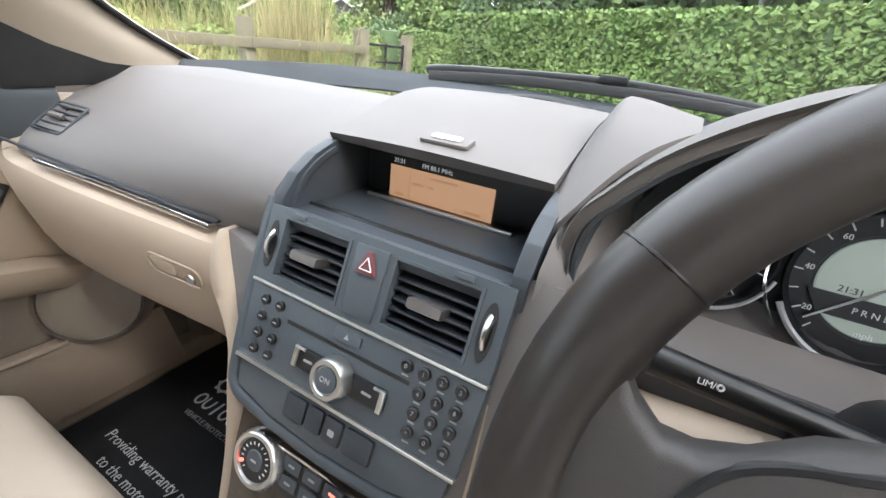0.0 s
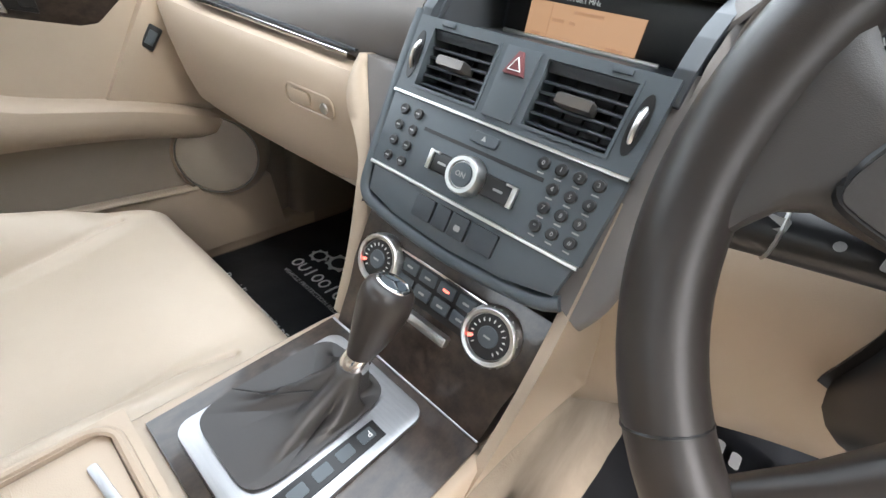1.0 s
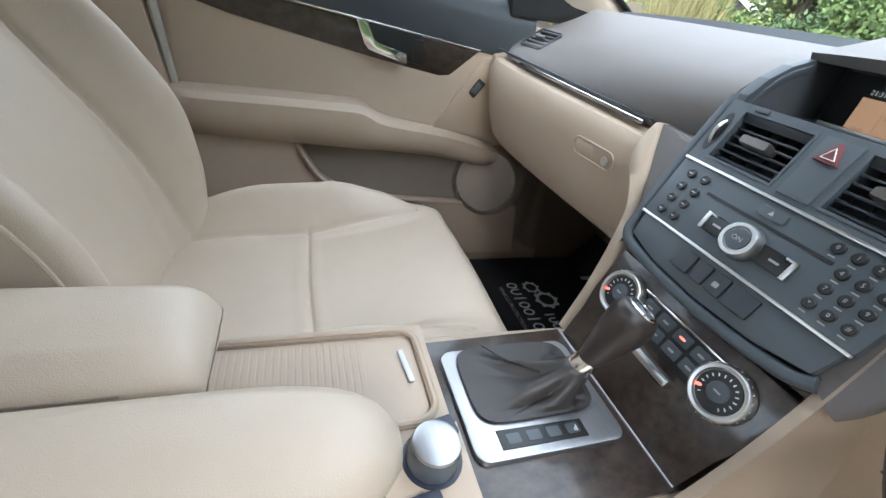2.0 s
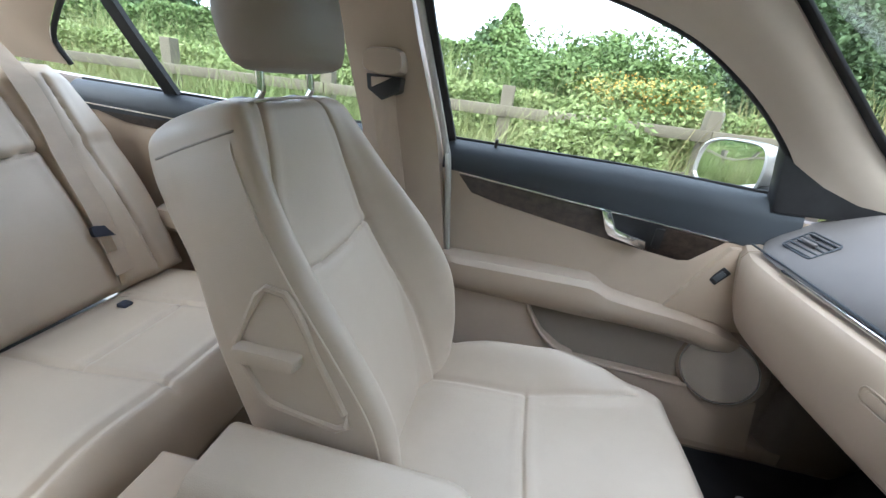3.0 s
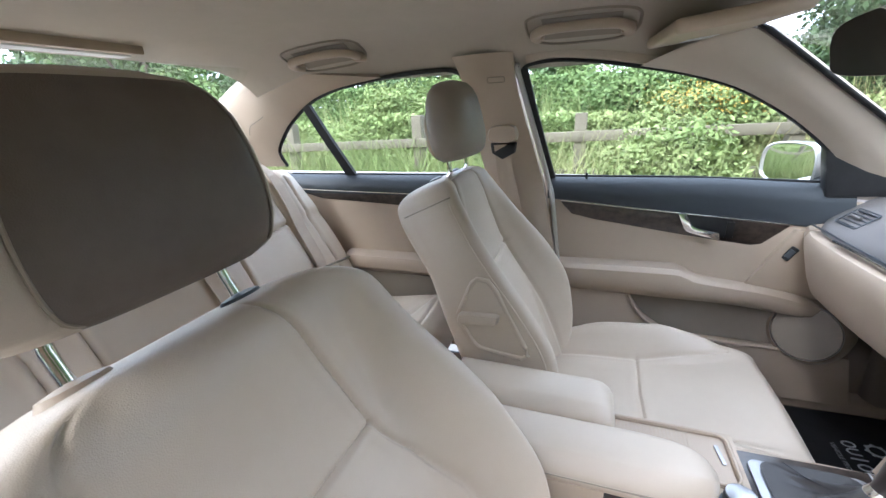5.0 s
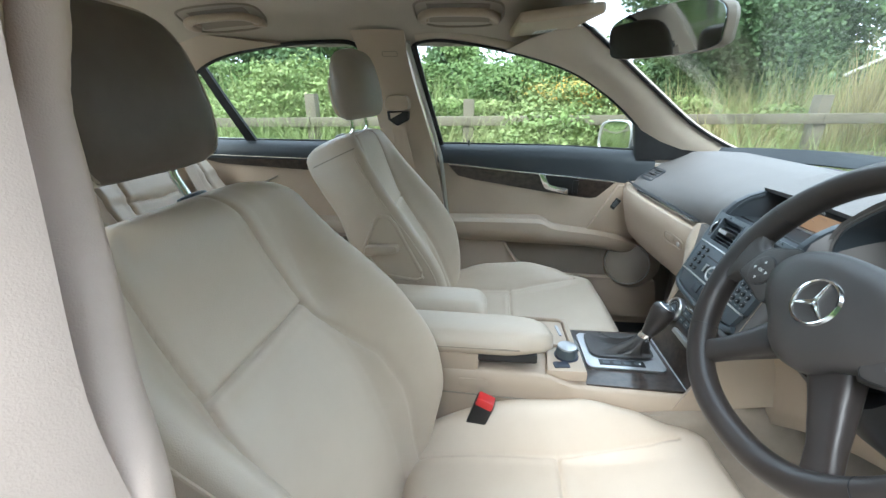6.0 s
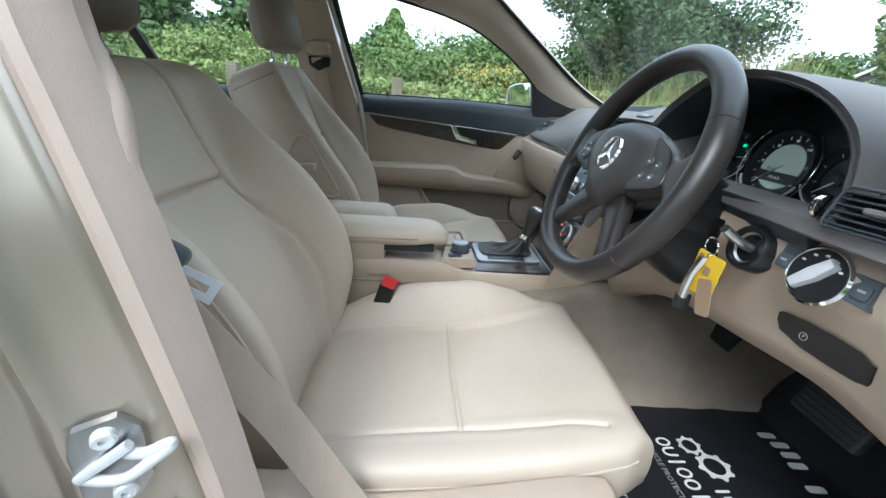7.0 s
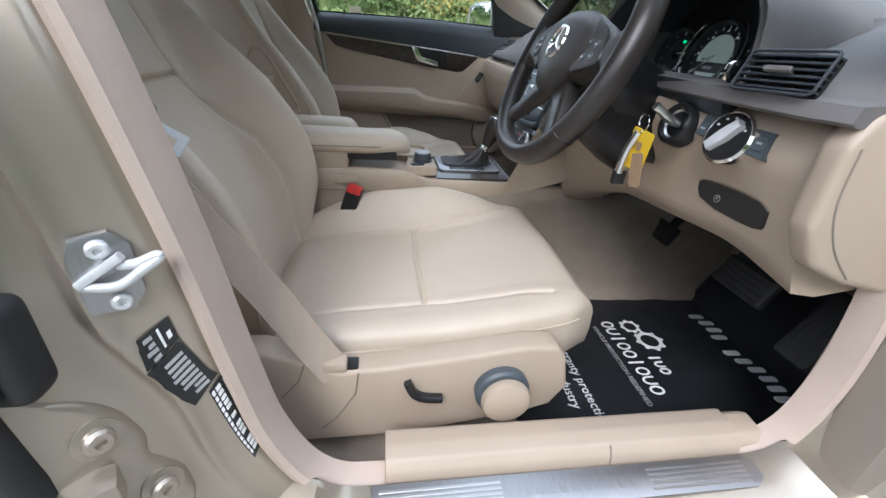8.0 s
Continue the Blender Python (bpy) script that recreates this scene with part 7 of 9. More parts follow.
# ---- front seats ----
def front_seat(cx, driver):
    s = 1 if driver else -1  # towards the door
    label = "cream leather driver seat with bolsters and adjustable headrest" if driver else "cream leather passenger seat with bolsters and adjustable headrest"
    st = thing("front_seat", (cx, 0.15, 0.262), label, "car seat", "front seats")
    # cushion
    C0 = frame_of((cx, -0.045 if driver else -0.095, 0.405), (1, 0, 0), (0, 1, 0.055))
    L = 0.560

    def cw(v):
        return table([(0.0, 0.205), (0.25, 0.218), (0.75, 0.222), (0.90, 0.216), (1.0, 0.190)], v)

    def ch(a, v):
        mid = table([(0.0, 0.020), (0.10, 0.040), (0.30, 0.048), (0.50, 0.048), (0.70, 0.060), (0.86, 0.076), (0.95, 0.080), (1.0, 0.070)], v)
        wing = table([(0.0, 0.030), (0.20, 0.066), (0.38, 0.088), (0.56, 0.090), (0.74, 0.056), (0.88, 0.012), (1.0, 0.0)], v)
        if driver and a > 0:
            wing *= 0.12
        return mid + 0.007 * math.cos(min(abs(a) / 0.15, 1) * math.pi / 2) + wing * step(0.128, 0.205, abs(a))

    k = 0.144
    seams = [[(-k * 1.02, 0.03), (-k, 0.28), (-k * 1.10, 0.44), (-k * 1.20, 0.492)], [(k * 1.02, 0.03), (k, 0.28), (k * 1.10, 0.44), (k * 1.20, 0.492)], [(-k, 0.281), (0.0, 0.276), (k, 0.281)],
             ]
    cu = part("cushion", pad(cw, L, ch, C0, 220, 250, seams, rim=0.030, under=0.040, side_pow=12, tuck=0.012, groove=0.0052, gw=0.0034), LEATHER, st, "cream leather cushion", sharp=80)
    part("cushion_piping", tube([C0 @ V((s * (cw(v) + 0.0005), L * v, ch(s * 0.2, v) - 0.037)) for v in [0.06 + 0.04 * n for n in range(23)]], 0.0020, 6), LEATHER, cu)
    # backrest: front panel with deep bolsters, flat sides and a rounded back
    lean = radians(21.5 if driver else 22.0)
    zb0 = 0.436 if driver else 0.455
    by = -0.075 if driver else -0.064
    B0 = frame_of((cx, by, zb0), (-1, 0, 0), V((0, -math.sin(lean), math.cos(lean))))
    S0, S1 = -0.05, 0.572

    def wf(q):
        return table([(-0.05, 0.180), (0.0, 0.196), (0.10, 0.212), (0.20, 0.216), (0.29, 0.213), (0.37, 0.212 if driver else 0.200), (0.44, 0.206 if driver else 0.182), (0.50, 0.198 if driver else 0.162), (0.53, 0.186 if driver else 0.150), (0.56, 0.168 if driver else 0.140), (0.58, 0.152 if driver else 0.134)], q)

    def peak(q):
        return table([(-0.05, 0.060), (0.0, 0.085), (0.10, 0.122), (0.19, 0.137), (0.29, 0.121), (0.37, 0.096), (0.44, 0.075), (0.53, 0.055), (0.58, 0.044)], q)

    def mid(q):
        return table([(-0.05, 0.020), (0.0, 0.030), (0.10, 0.042), (0.20, 0.044), (0.30, 0.034), (0.357, 0.026), (0.45, 0.032), (0.52, 0.040), (0.58, 0.040)], q)

    def rear(q):
        return table([(-0.05, -0.050), (0.10, -0.038), (0.24, -0.032), (0.38, -0.030), (0.475, -0.052), (0.53, -0.064), (0.58, -0.060)], q)

    kq = 0.128
    lines = [[(e * 0.150, -0.02), (e * 0.146, 0.15), (e * 0.134, 0.28), (e * kq, 0.352), (e * 0.112, 0.44), (e * 0.078, 0.565)] for e in (-1, 1)] + [[(-kq, 0.352), (-0.05, 0.342), (0.05, 0.342), (kq, 0.352)]]
    if driver:
        lines = [[(0.150, -0.02), (0.155, 0.14), (0.150, 0.22), (0.130, 0.30), (0.098, 0.369), (0.081, 0.432), (0.061, 0.493), (0.044, 0.56)],
                 [(-0.150, -0.02), (-0.146, 0.15), (-0.134, 0.28), (-0.122, 0.372), (-0.128, 0.438), (-0.135, 0.515), (-0.140, 0.55)], [(-0.122, 0.372), (-0.05, 0.370), (0.04, 0.368), (0.098, 0.369)]]
    NF, NS, NB = 190, 12, 24
    TOP, CAP = (0.516, 0.050) if driver else (0.542, 0.032)

    def ring_at(q, shrink):
        w, p, m_, r = wf(q), peak(q), mid(q), rear(q)
        out = []
        for i in range(NF + 1):
            u = -1 + 2 * i / NF
            a = w * u
            c = m_ + (p - m_) * step(0.58, 0.93, abs(u)) - 0.022 * (1 - math.sqrt(max(0.0, 1 - abs(u) ** 22)))
            for line in lines:
                d = seg_dist(a, q, line)
                if d < 0.03:
                    c -= 0.0070 * math.exp(-(d / 0.0034) ** 2) - 0.0012 * math.exp(-((d - 0.013) / 0.008) ** 2)
            out.append((a, c))
        cf = out[-1][1]
        side = [(w * (1.0 + 0.012 * math.sin(math.pi * n / NS) - 0.05 * (n / NS) ** 3), lerp(cf, r, n / NS)) for n in range(1, NS + 1)]
        wb = side[-1][0]
        back = [(wb * math.copysign(abs(math.cos(math.pi * n / NB)) ** 0.5, math.cos(math.pi * n / NB)), r - 0.040 * math.sin(math.pi * n / NB) ** 0.55) for n in range(1, NB)]
        out += side + back + [(-a, c) for a, c in reversed(side)]
        cm = 0.5 * (m_ + r) - 0.004
        wide = 1.0 + (0.09 * step(0.25, 0.50, q) if driver else 0.0)
        out = [(a * wide if a < 0 else a, c) for a, c in out]
        if driver:
            swell = 0.024 * step(0.0, 0.12, q) * step(0.50, 0.30, q)
            out = [(a, c + swell * step(0.10, 0.185, a) * step(-0.02, 0.08, c)) for a, c in out]
        return [(a * lerp(1.0, shrink, 0.66 if driver else 0.55), cm + (c - cm) * shrink) for a, c in out]

    rings = []
    for j in range(231):
        q = lerp(S0, TOP, j / 230)
        rings.append([B0 @ V((a, q, c)) for a, c in ring_at(q, 1.0)])
    for j in range(1, 13):
        t = j / 12
        q = TOP + CAP * math.sin(t * math.pi / 2)
        rings.append([B0 @ V((a, q, c)) for a, c in ring_at(q, max(0.03, math.cos(t * math.pi / 2) ** 0.6))])
    bk = part("backrest", loft(rings), LEATHER, st, "cream leather backrest", sharp=80)
    pipe = []
    for e in (-1, 1):
        run_ = [0.02 + 0.0215 * n for n in range(24)]
        half = [B0 @ V((e * (wf(q) * (1.0 + 0.09 * step(0.25, 0.50, q) if driver and e < 0 else 1.0) + 0.0002), q, peak(q) - 0.022)) for q in run_]
        pipe.append(half)
    over = [B0 @ V((lerp(-1, 1, n / 12) * 0.120, TOP + 0.018 + 0.006 * (1 - (n / 6 - 1) ** 2), 0.034)) for n in range(13)]
    if driver:
        for half in pipe:
            part("piping", tube(smooth_path(half, 2), 0.0020, 6), LEATHER, bk)
    else:
        part("piping", tube(smooth_path(pipe[0] + over + list(reversed(pipe[1])), 2), 0.0020, 6), LEATHER, bk)

    def on_side(e, y, z, lift=0.0):
        d = V((0, y - by, z - zb0))
        q, c = d.y * -math.sin(lean) + d.z * math.cos(lean), d.y * math.cos(lean) + d.z * math.sin(lean)
        n = min(1.0, max(0.0, (peak(q) - 0.022 - c) / (peak(q) - 0.022 - rear(q))))
        return B0 @ V((e * (wf(q) * (1.0 + 0.012 * math.sin(math.pi * n) - 0.05 * n ** 3) + lift), q, c))

    e = s  # the side that faces the console
    dy = -0.012 if driver else 0.0
    tri_ = [(-0.168, 0.808), (-0.158, 0.818), (-0.136, 0.816), (-0.120, 0.800), (-0.060, 0.690), (-0.056, 0.674), (-0.068, 0.666), (-0.150, 0.674), (-0.164, 0.682), (-0.196, 0.728), (-0.197, 0.740)]
    part("recess_rim", tube([on_side(e, y + dy, z, 0.0008) for y, z in tri_], 0.0050, 8, True), LEATHER, bk, "raised triangular rim on the seat side")
    f4 = [on_side(e, y + dy, z, 0.001) for y, z in ((-0.196, 0.722), (-0.112, 0.736), (-0.110, 0.756), (-0.192, 0.748))]
    nrm = (f4[1] - f4[0]).cross(f4[3] - f4[0]).normalized()
    if (nrm.x > 0) != (cx < 0):
        nrm = -nrm
    flap = [[lerp(f4[0].lerp(f4[1], a), f4[3].lerp(f4[2], a), b) + nrm * o for a, b in ((k_ * 0 + x_ + 0.5, y_ + 0.5) for x_, y_ in rrect(m2, m3, 0.18, 4))] for o, m2, m3, k_ in ((-0.004, 1.0, 1.0, 0), (0.010, 1.0, 1.0, 0), (0.014, 0.94, 0.80, 0), (0.015, 0.7, 0.5, 0))]
    part("side_flap", loft(flap), LEATHER, bk, "beige pull flap")
    part("side_seam", tube([on_side(e, -0.330 + 0.0105 * n + dy, 0.917 + 0.0048 * n, -0.0006) for n in range(11)], 0.0016, 6), BEIGE_SHADE, bk)
    # headrest on two posts
    hc = V((cx + 0.020, -0.315, 1.080)) if driver else V((cx - 0.014, -0.258, 1.097))
    hw = 1.12 if driver else 0.95
    hb = 0.90 if driver else 0.78
    px, pw = (0.022, 0.076) if driver else (-0.018, 0.064)
    H0 = frame_of(hc, (-1, 0, 0), V((0, -0.16, 0.987)))
    hr = []
    for y, w, d0, d1 in ((-0.094, 0.070, 0.022, 0.020), (-0.091, 0.096, 0.034, 0.030), (-0.080, 0.114, 0.044, 0.038), (-0.055, 0.124, 0.050, 0.044), (-0.02, 0.127, 0.052, 0.047), (0.02, 0.122, 0.050, 0.046), (0.052, 0.112, 0.047, 0.042), (0.073, 0.097, 0.041, 0.035), (0.085, 0.078, 0.032, 0.026), (0.091, 0.052, 0.020, 0.016), (0.093, 0.02, 0.008, 0.006)):
        ring = []
        for j in range(64):
            t = 2 * math.pi * j / 64
            c, sn = math.cos(t), math.sin(t)
            a = hw * w * math.copysign(abs(c) ** 0.72, c)
            z_ = (d0 if sn > 0 else d1) * math.copysign(abs(sn) ** 0.80, sn)
            g = 0.0035 * math.exp(-((abs(a) - (0.655 if driver and a < 0 else 0.84) * w * hw) / 0.004) ** 2) if sn > 0 and driver else 0.0
            ring.append(H0 @ V((a, y * hb if y < 0 else y, z_ - g)))
        hr.append(ring)
    fine = []
    for r0, r1 in zip(hr, hr[1:]):
        fine += [[a.lerp(b, n / 3) for a, b in zip(r0, r1)] for n in range(3)]
    fine.append(hr[-1])
    # Both headrests carry their shade in the material colour.
    hd = part("headrest", loft(fine), SHADED_GRIMY_LEATHER if driver else SHADED_LEATHER, st, "cream leather headrest, shade and grime in the front's colour, sides lit" if driver else "cream leather headrest with shade put into its colour", sharp=80)
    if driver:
        # paler lit sides and top, painted round the shaded and grimy front panel
        hd.data.materials.append(LIT_LEATHER)
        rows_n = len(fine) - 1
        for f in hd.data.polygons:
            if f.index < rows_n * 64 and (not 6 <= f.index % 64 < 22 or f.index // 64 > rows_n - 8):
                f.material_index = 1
    hs = []
    for y, w, d0 in ((-0.090, 0.090, 0.031), (-0.080, 0.114, 0.044), (-0.055, 0.124, 0.050), (-0.02, 0.127, 0.052), (0.02, 0.122, 0.050), (0.052, 0.112, 0.047), (0.073, 0.097, 0.041), (0.085, 0.078, 0.032)):
        hs.append((w * hw, y, d0))
    for e2 in (-1, 1) if driver else (1,):
        cc = 0.655 if driver and e2 < 0 else 0.84
        part("headrest_seam", tube(smooth_path([H0 @ V((e2 * cc * a, y * hb if y < 0 else y, d_ * (1 - cc ** (1 / 0.72 * 2)) ** 0.40 - 0.0015)) for a, y, d_ in hs], 3), 0.0017, 6), BEIGE_SHADE, hd)
    part("headrest_back", loft([[H0 @ V((x_ * m2, -0.012 + y_ * m3, c_)) for x_, y_ in rrect(0.18, 0.105, 0.035, 5)] for c_, m2, m3 in ((-0.026, 1.0, 1.0), (-0.040, 0.98, 0.98), (-0.048, 0.86, 0.86), (-0.050, 0.4, 0.4))]), BEIGE, hd, "beige rear shell")
    for e2 in (-1, 1):
        po = part("headrest_post", tube([H0 @ V((e2 * pw - px + hc.x - cx, -0.05, -0.012)), H0 @ V((e2 * pw - px + hc.x - cx, -0.095, -0.014)), B0 @ V((e2 * pw - px, TOP, -0.013))], 0.0056, 12), CHROME, st, "chrome headrest post")
        part("post_guide", lathe([(0.0, 0.0), (0.018, 0.0), (0.016, 0.006), (0.008, 0.008), (0.0, 0.008)], B0 @ Matrix.Translation((e2 * pw - px, TOP + CAP - 0.003, -0.013)) @ Matrix.Rotation(radians(-90), 4, "X") @ Matrix.Diagonal((1.45, 0.8, 1, 1)), 24), BEIGE if driver and e2 < 0 else STACK, po)
    # base side trim
    base = [(-0.10, 0.30), (-0.12, 0.42), (-0.08, 0.485), (0.0, 0.482), (0.056, 0.460), (0.10, 0.440), (0.16, 0.443), (0.261, 0.456), (0.38, 0.474), (0.425, 0.470), (0.440, 0.450), (0.452, 0.390), (0.43, 0.352), (0.38, 0.336), (0.20, 0.305)]
    part("side_trim", prism(base, "x", cx + s * 0.224, cx + s * 0.268, 0.008, 3), BEIGE, st, "beige plastic seat side trim")
    part("side_trim", prism([(y, min(z, 0.43)) for y, z in base], "x", cx - s * 0.205, cx - s * 0.225, 0.006), BEIGE, st)
    part("base_frame", rbox((cx - 0.19, -0.06, 0.285), (cx + 0.19, 0.42, 0.385), 0.01), BEIGE_SHADE, st, "dark seat base")
    for e2 in (-1, 1):
        part("runner", rbox((cx + e2 * 0.17 - 0.018, -0.15, 0.258), (cx + e2 * 0.17 + 0.018, 0.45, 0.290), 0.004), BLACK, st)
    if driver:
        sx = cx + 0.268
        kb = part("lumbar_knob", lathe([(0.0, -0.004), (0.042, -0.004), (0.042, 0.012), (0.038, 0.016), (0.0, 0.016)], Matrix.Translation((sx, 0.342, 0.398)) @ Matrix.Rotation(radians(90), 4, "Y"), 40), STACK, st, "round recline knob")
        part("knob_cover", lathe([(0.0, 0.014), (0.036, 0.014), (0.038, 0.020), (0.036, 0.028), (0.030, 0.031), (0.0, 0.032)], Matrix.Translation((sx + 0.002, 0.345, 0.393)) @ Matrix.Rotation(radians(90), 4, "Y"), 40), BEIGE, kb, "beige knob cover")
        part("seat_switch", sweep(smooth_path([(sx + 0.006, 0.198, 0.422), (sx + 0.008, 0.208, 0.402), (sx + 0.008, 0.225, 0.392), (sx + 0.007, 0.250, 0.388)]), rrect(0.012, 0.014, 0.004, 3), up=(1, 0, 0)), BLACK, st, "black seat adjuster")
        part("trim_joint", tube([(sx + 0.0008, 0.128, 0.440), (sx + 0.0012, 0.122, 0.40), (sx + 0.0012, 0.095, 0.355), (sx + 0.0005, 0.07, 0.33)], 0.0012, 5), BEIGE_SHADE, st)
        part("trim_joint", tube([(sx + 0.0008, 0.056, 0.462), (sx + 0.0012, 0.045, 0.43), (sx + 0.0012, 0.02, 0.40)], 0.0010, 5), BEIGE_SHADE, st)
        part("anchor_slot", rbox((sx - 0.030, 0.075, 0.430), (sx - 0.006, 0.128, 0.4445), 0.003), BLACK, st)
    return st


front_seat(0.336, True)
front_seat(-0.338, False)

# ---- rear bench ----
rb = thing("rear_bench", (0, -0.75, 0.27), "cream leather rear bench seat with three backrests", "rear seat")
RC = frame_of((0, -0.80, 0.440), (1, 0, 0), (0, 1, 0.07))


def rcw(v):
    return 0.655


def rch(a, v):
    d = min(abs(a - 0.36), abs(a + 0.36))
    return 0.048 + 0.012 * step(0.10, 0.25, d) - 0.030 * math.exp(-(a / 0.075) ** 2) * (1 - 0.4 * v) + 0.012 * step(0.45, 0.85, v) - 0.02 * step(0.9, 1.0, v) - 0.012 * step(0.15, 0.0, v)


rs = [[(-0.245, 0.05), (-0.245, 0.40)], [(-0.48, 0.05), (-0.48, 0.33), (-0.60, 0.37)], [(0.245, 0.05), (0.245, 0.40)], [(0.48, 0.05), (0.48, 0.33), (0.60, 0.37)], [(-0.64, 0.385), (0.64, 0.385)], [(-0.245, 0.21), (-0.48, 0.21)]]
part("cushion", pad(rcw, 0.425, rch, RC, 280, 100, rs, rim=0.05, under=0.10, side_pow=24, tuck=0.01, groove=0.0075, gw=0.0038), LEATHER, rb, "cream leather rear cushion", sharp=80)
part("cushion_base", rbox((-0.64, -0.80, 0.262), (0.64, -0.41, 0.37), 0.01), CARPET, rb)
RB_ = frame_of((0, -0.775, 0.485), (-1, 0, 0), V((0, -0.44, 0.90)))


def rbw(v):
    return table([(0, 0.66), (0.5, 0.665), (1.0, 0.62)], v)


def rbh(a, v):
    d = min(abs(a - 0.365), abs(a + 0.365))
    side = step(0.115, 0.20, d)
    mid = math.exp(-(a / 0.11) ** 4)
    return 0.030 + 0.030 * side * (1 - 0.5 * v) * (1 - mid) + 0.016 * mid + 0.012 * math.exp(-((v - 0.35) / 0.25) ** 2) + 0.008 * step(0.62, 0.68, v) - 0.02 * step(0.9, 1.0, v)


rbs = []
for c in (-0.365, 0.365):
    e = math.copysign(1, c)
    rbs += [[(c - 0.128, 0.02), (c - 0.118, 0.33), (c - 0.105, 0.51)], [(c + 0.128, 0.02), (c + 0.118, 0.33), (c + 0.105, 0.51)], [(c - 0.118, 0.335), (c, 0.322), (c + 0.118, 0.335)], [(c + e * 0.205, 0.02), (c + e * 0.195, 0.48)], [(c - e * 0.20, 0.02), (c - e * 0.205, 0.50)]]
part("backrest", pad(rbw, 0.525, rbh, RB_, 300, 120, rbs, rim=0.05, under=0.12, side_pow=26, tuck=0.0, groove=0.0085, gw=0.0038), LEATHER, rb, "cream leather rear backrest", sharp=80)
for c in (-0.385, 0.0, 0.385):
    HM = frame_of((c, -1.105, 1.022), (-1, 0, 0), V((0, -0.12, 1)))
    rr = []
    for y, w, d in ((-0.066, 0.070, 0.026), (-0.060, 0.086, 0.036), (-0.03, 0.094, 0.040), (0.02, 0.092, 0.039), (0.048, 0.082, 0.035), (0.060, 0.066, 0.025), (0.064, 0.04, 0.012)):
        rr.append([HM @ V((w * math.copysign(abs(math.cos(t)) ** 0.5, math.cos(t)), y, d * math.copysign(abs(math.sin(t)) ** 0.7, math.sin(t)))) for t in [2 * math.pi * j / 36 for j in range(36)]])
    if c:
        # Shade is put into the rear headrests' colour too.
        part("headrest", loft(rr), SHADED_LEATHER, rb, "cream leather rear headrest with shade put into its colour", sharp=70)


def strap(name, pts, w, parent, up, label=""):
    return part(name, sweep(smooth_path(pts, 8), rrect(w, 0.0016, 0.0006, 1), up=up), BELT, parent, label)


for x0, x1, xt, top in ((-0.520, -0.495, -0.545, (-0.606, -1.150, 1.020)), (-0.118, -0.132, -0.165, (-0.10, -1.06, 1.005))):
    rbelt = thing("rear_seat_belt", (x0, -0.95, 0.55), "beige rear seat belt hanging down the backrest", "seat belt", "rear seat belts")
    pts = [V(top)] + [RB_ @ V((-lerp(x0, x1, 1 - q / 0.50), q, rbh(lerp(x0, x1, 1 - q / 0.50), q / 0.525) + 0.009)) for q in (0.51, 0.40, 0.30, 0.20, 0.10, 0.04)]
    strap("webbing", pts, 0.046, rbelt, (0, 0.9, 0.43), "beige webbing")
    q = 0.14
    xx = lerp(x0, x1, 1 - q / 0.50)
    bt_ = RB_ @ V((-xx, q, rbh(xx, q / 0.525) + 0.010))
    part("tongue", plate(rrect(0.064, 0.024, 0.006, 3), frame_of(bt_, (1, 0, 0.25), (-0.1, -0.44, 0.9)), 0.010, 0.003), NAVY, rbelt, "dark blue tongue housing")
    part("tongue_blade", plate(rrect(0.026, 0.036, 0.003, 2), frame_of(bt_ + V((0.012, 0.012, -0.026)), (1, 0, 0.1), (-0.1, -0.44, 0.9)), 0.004), CHROME, rbelt)
slot = thing("belt_slot", (-0.60, -1.17, 1.02), "dark belt outlet in the rear pillar trim", "belt outlet")
part("surround", plate(rrect(0.018, 0.058, 0.004, 2), frame_of((-0.612, -1.165, 1.022), (0.5, -0.75, 0.15), (0.1, -0.1, 1)), 0.004, 0.001), BLACK, slot)
rbuck = thing("rear_buckle", (-0.44, -0.705, 0.50), "small dark rear belt buckle in the cushion gap", "belt buckle", "rear buckles")
part("housing", rbox((-0.452, -0.716, 0.478), (-0.430, -0.694, 0.503), 0.004), NAVY, rbuck)
rb2 = thing("rear_buckle", (-0.115, -0.60, 0.478), "red-topped rear belt buckle lying on the bench", "belt buckle", "rear buckles")
part("housing", rbox((-0.135, -0.68, 0.462), (-0.100, -0.60, 0.484), 0.005), BLACK, rb2)
part("release", rbox((-0.134, -0.602, 0.464), (-0.101, -0.588, 0.483), 0.003), RED, rb2, "red release button")

# ---- front belts ----
db = thing("seat_belt", (0.60, 0.02, 0.45), "beige driver seat belt hanging beside the seat", "seat belt", "front seat belts")
strap("webbing", [(0.640, -0.215, 1.06), (0.622, -0.150, 0.90), (0.602, -0.108, 0.775), (0.594, -0.070, 0.705), (0.590, -0.034, 0.648), (0.590, 0.008, 0.585), (0.593, 0.046, 0.520), (0.596, 0.080, 0.462), (0.596, 0.096, 0.435)], 0.046, db, (0.82, 0.42, 0.40), "beige webbing")
strap("webbing", [(0.655, -0.215, 1.06), (0.640, -0.185, 0.90), (0.622, -0.135, 0.775), (0.610, -0.085, 0.66)], 0.047, db, (0.9, 0.4, 0.1))
dt = V((0.612, -0.072, 0.782))
TG = frame_of(dt, V((-0.45, 0.45, 0.77)), V((0.03, -0.80, 0.60)))
part("tongue", plate(rrect(0.050, 0.030, 0.009, 4), TG @ Matrix.Translation((0, 0.002, 0.0)), 0.014, 0.004), STACK, db, "black tongue housing")
part("tongue_blade", frame_with_holes((-0.011, 0.011, -0.048, -0.008), [(-0.004, 0.004, -0.040, -0.016)], TG @ Matrix.Translation((0, 0, 0.011)), 0.003), ZINC, db, "steel belt tongue")
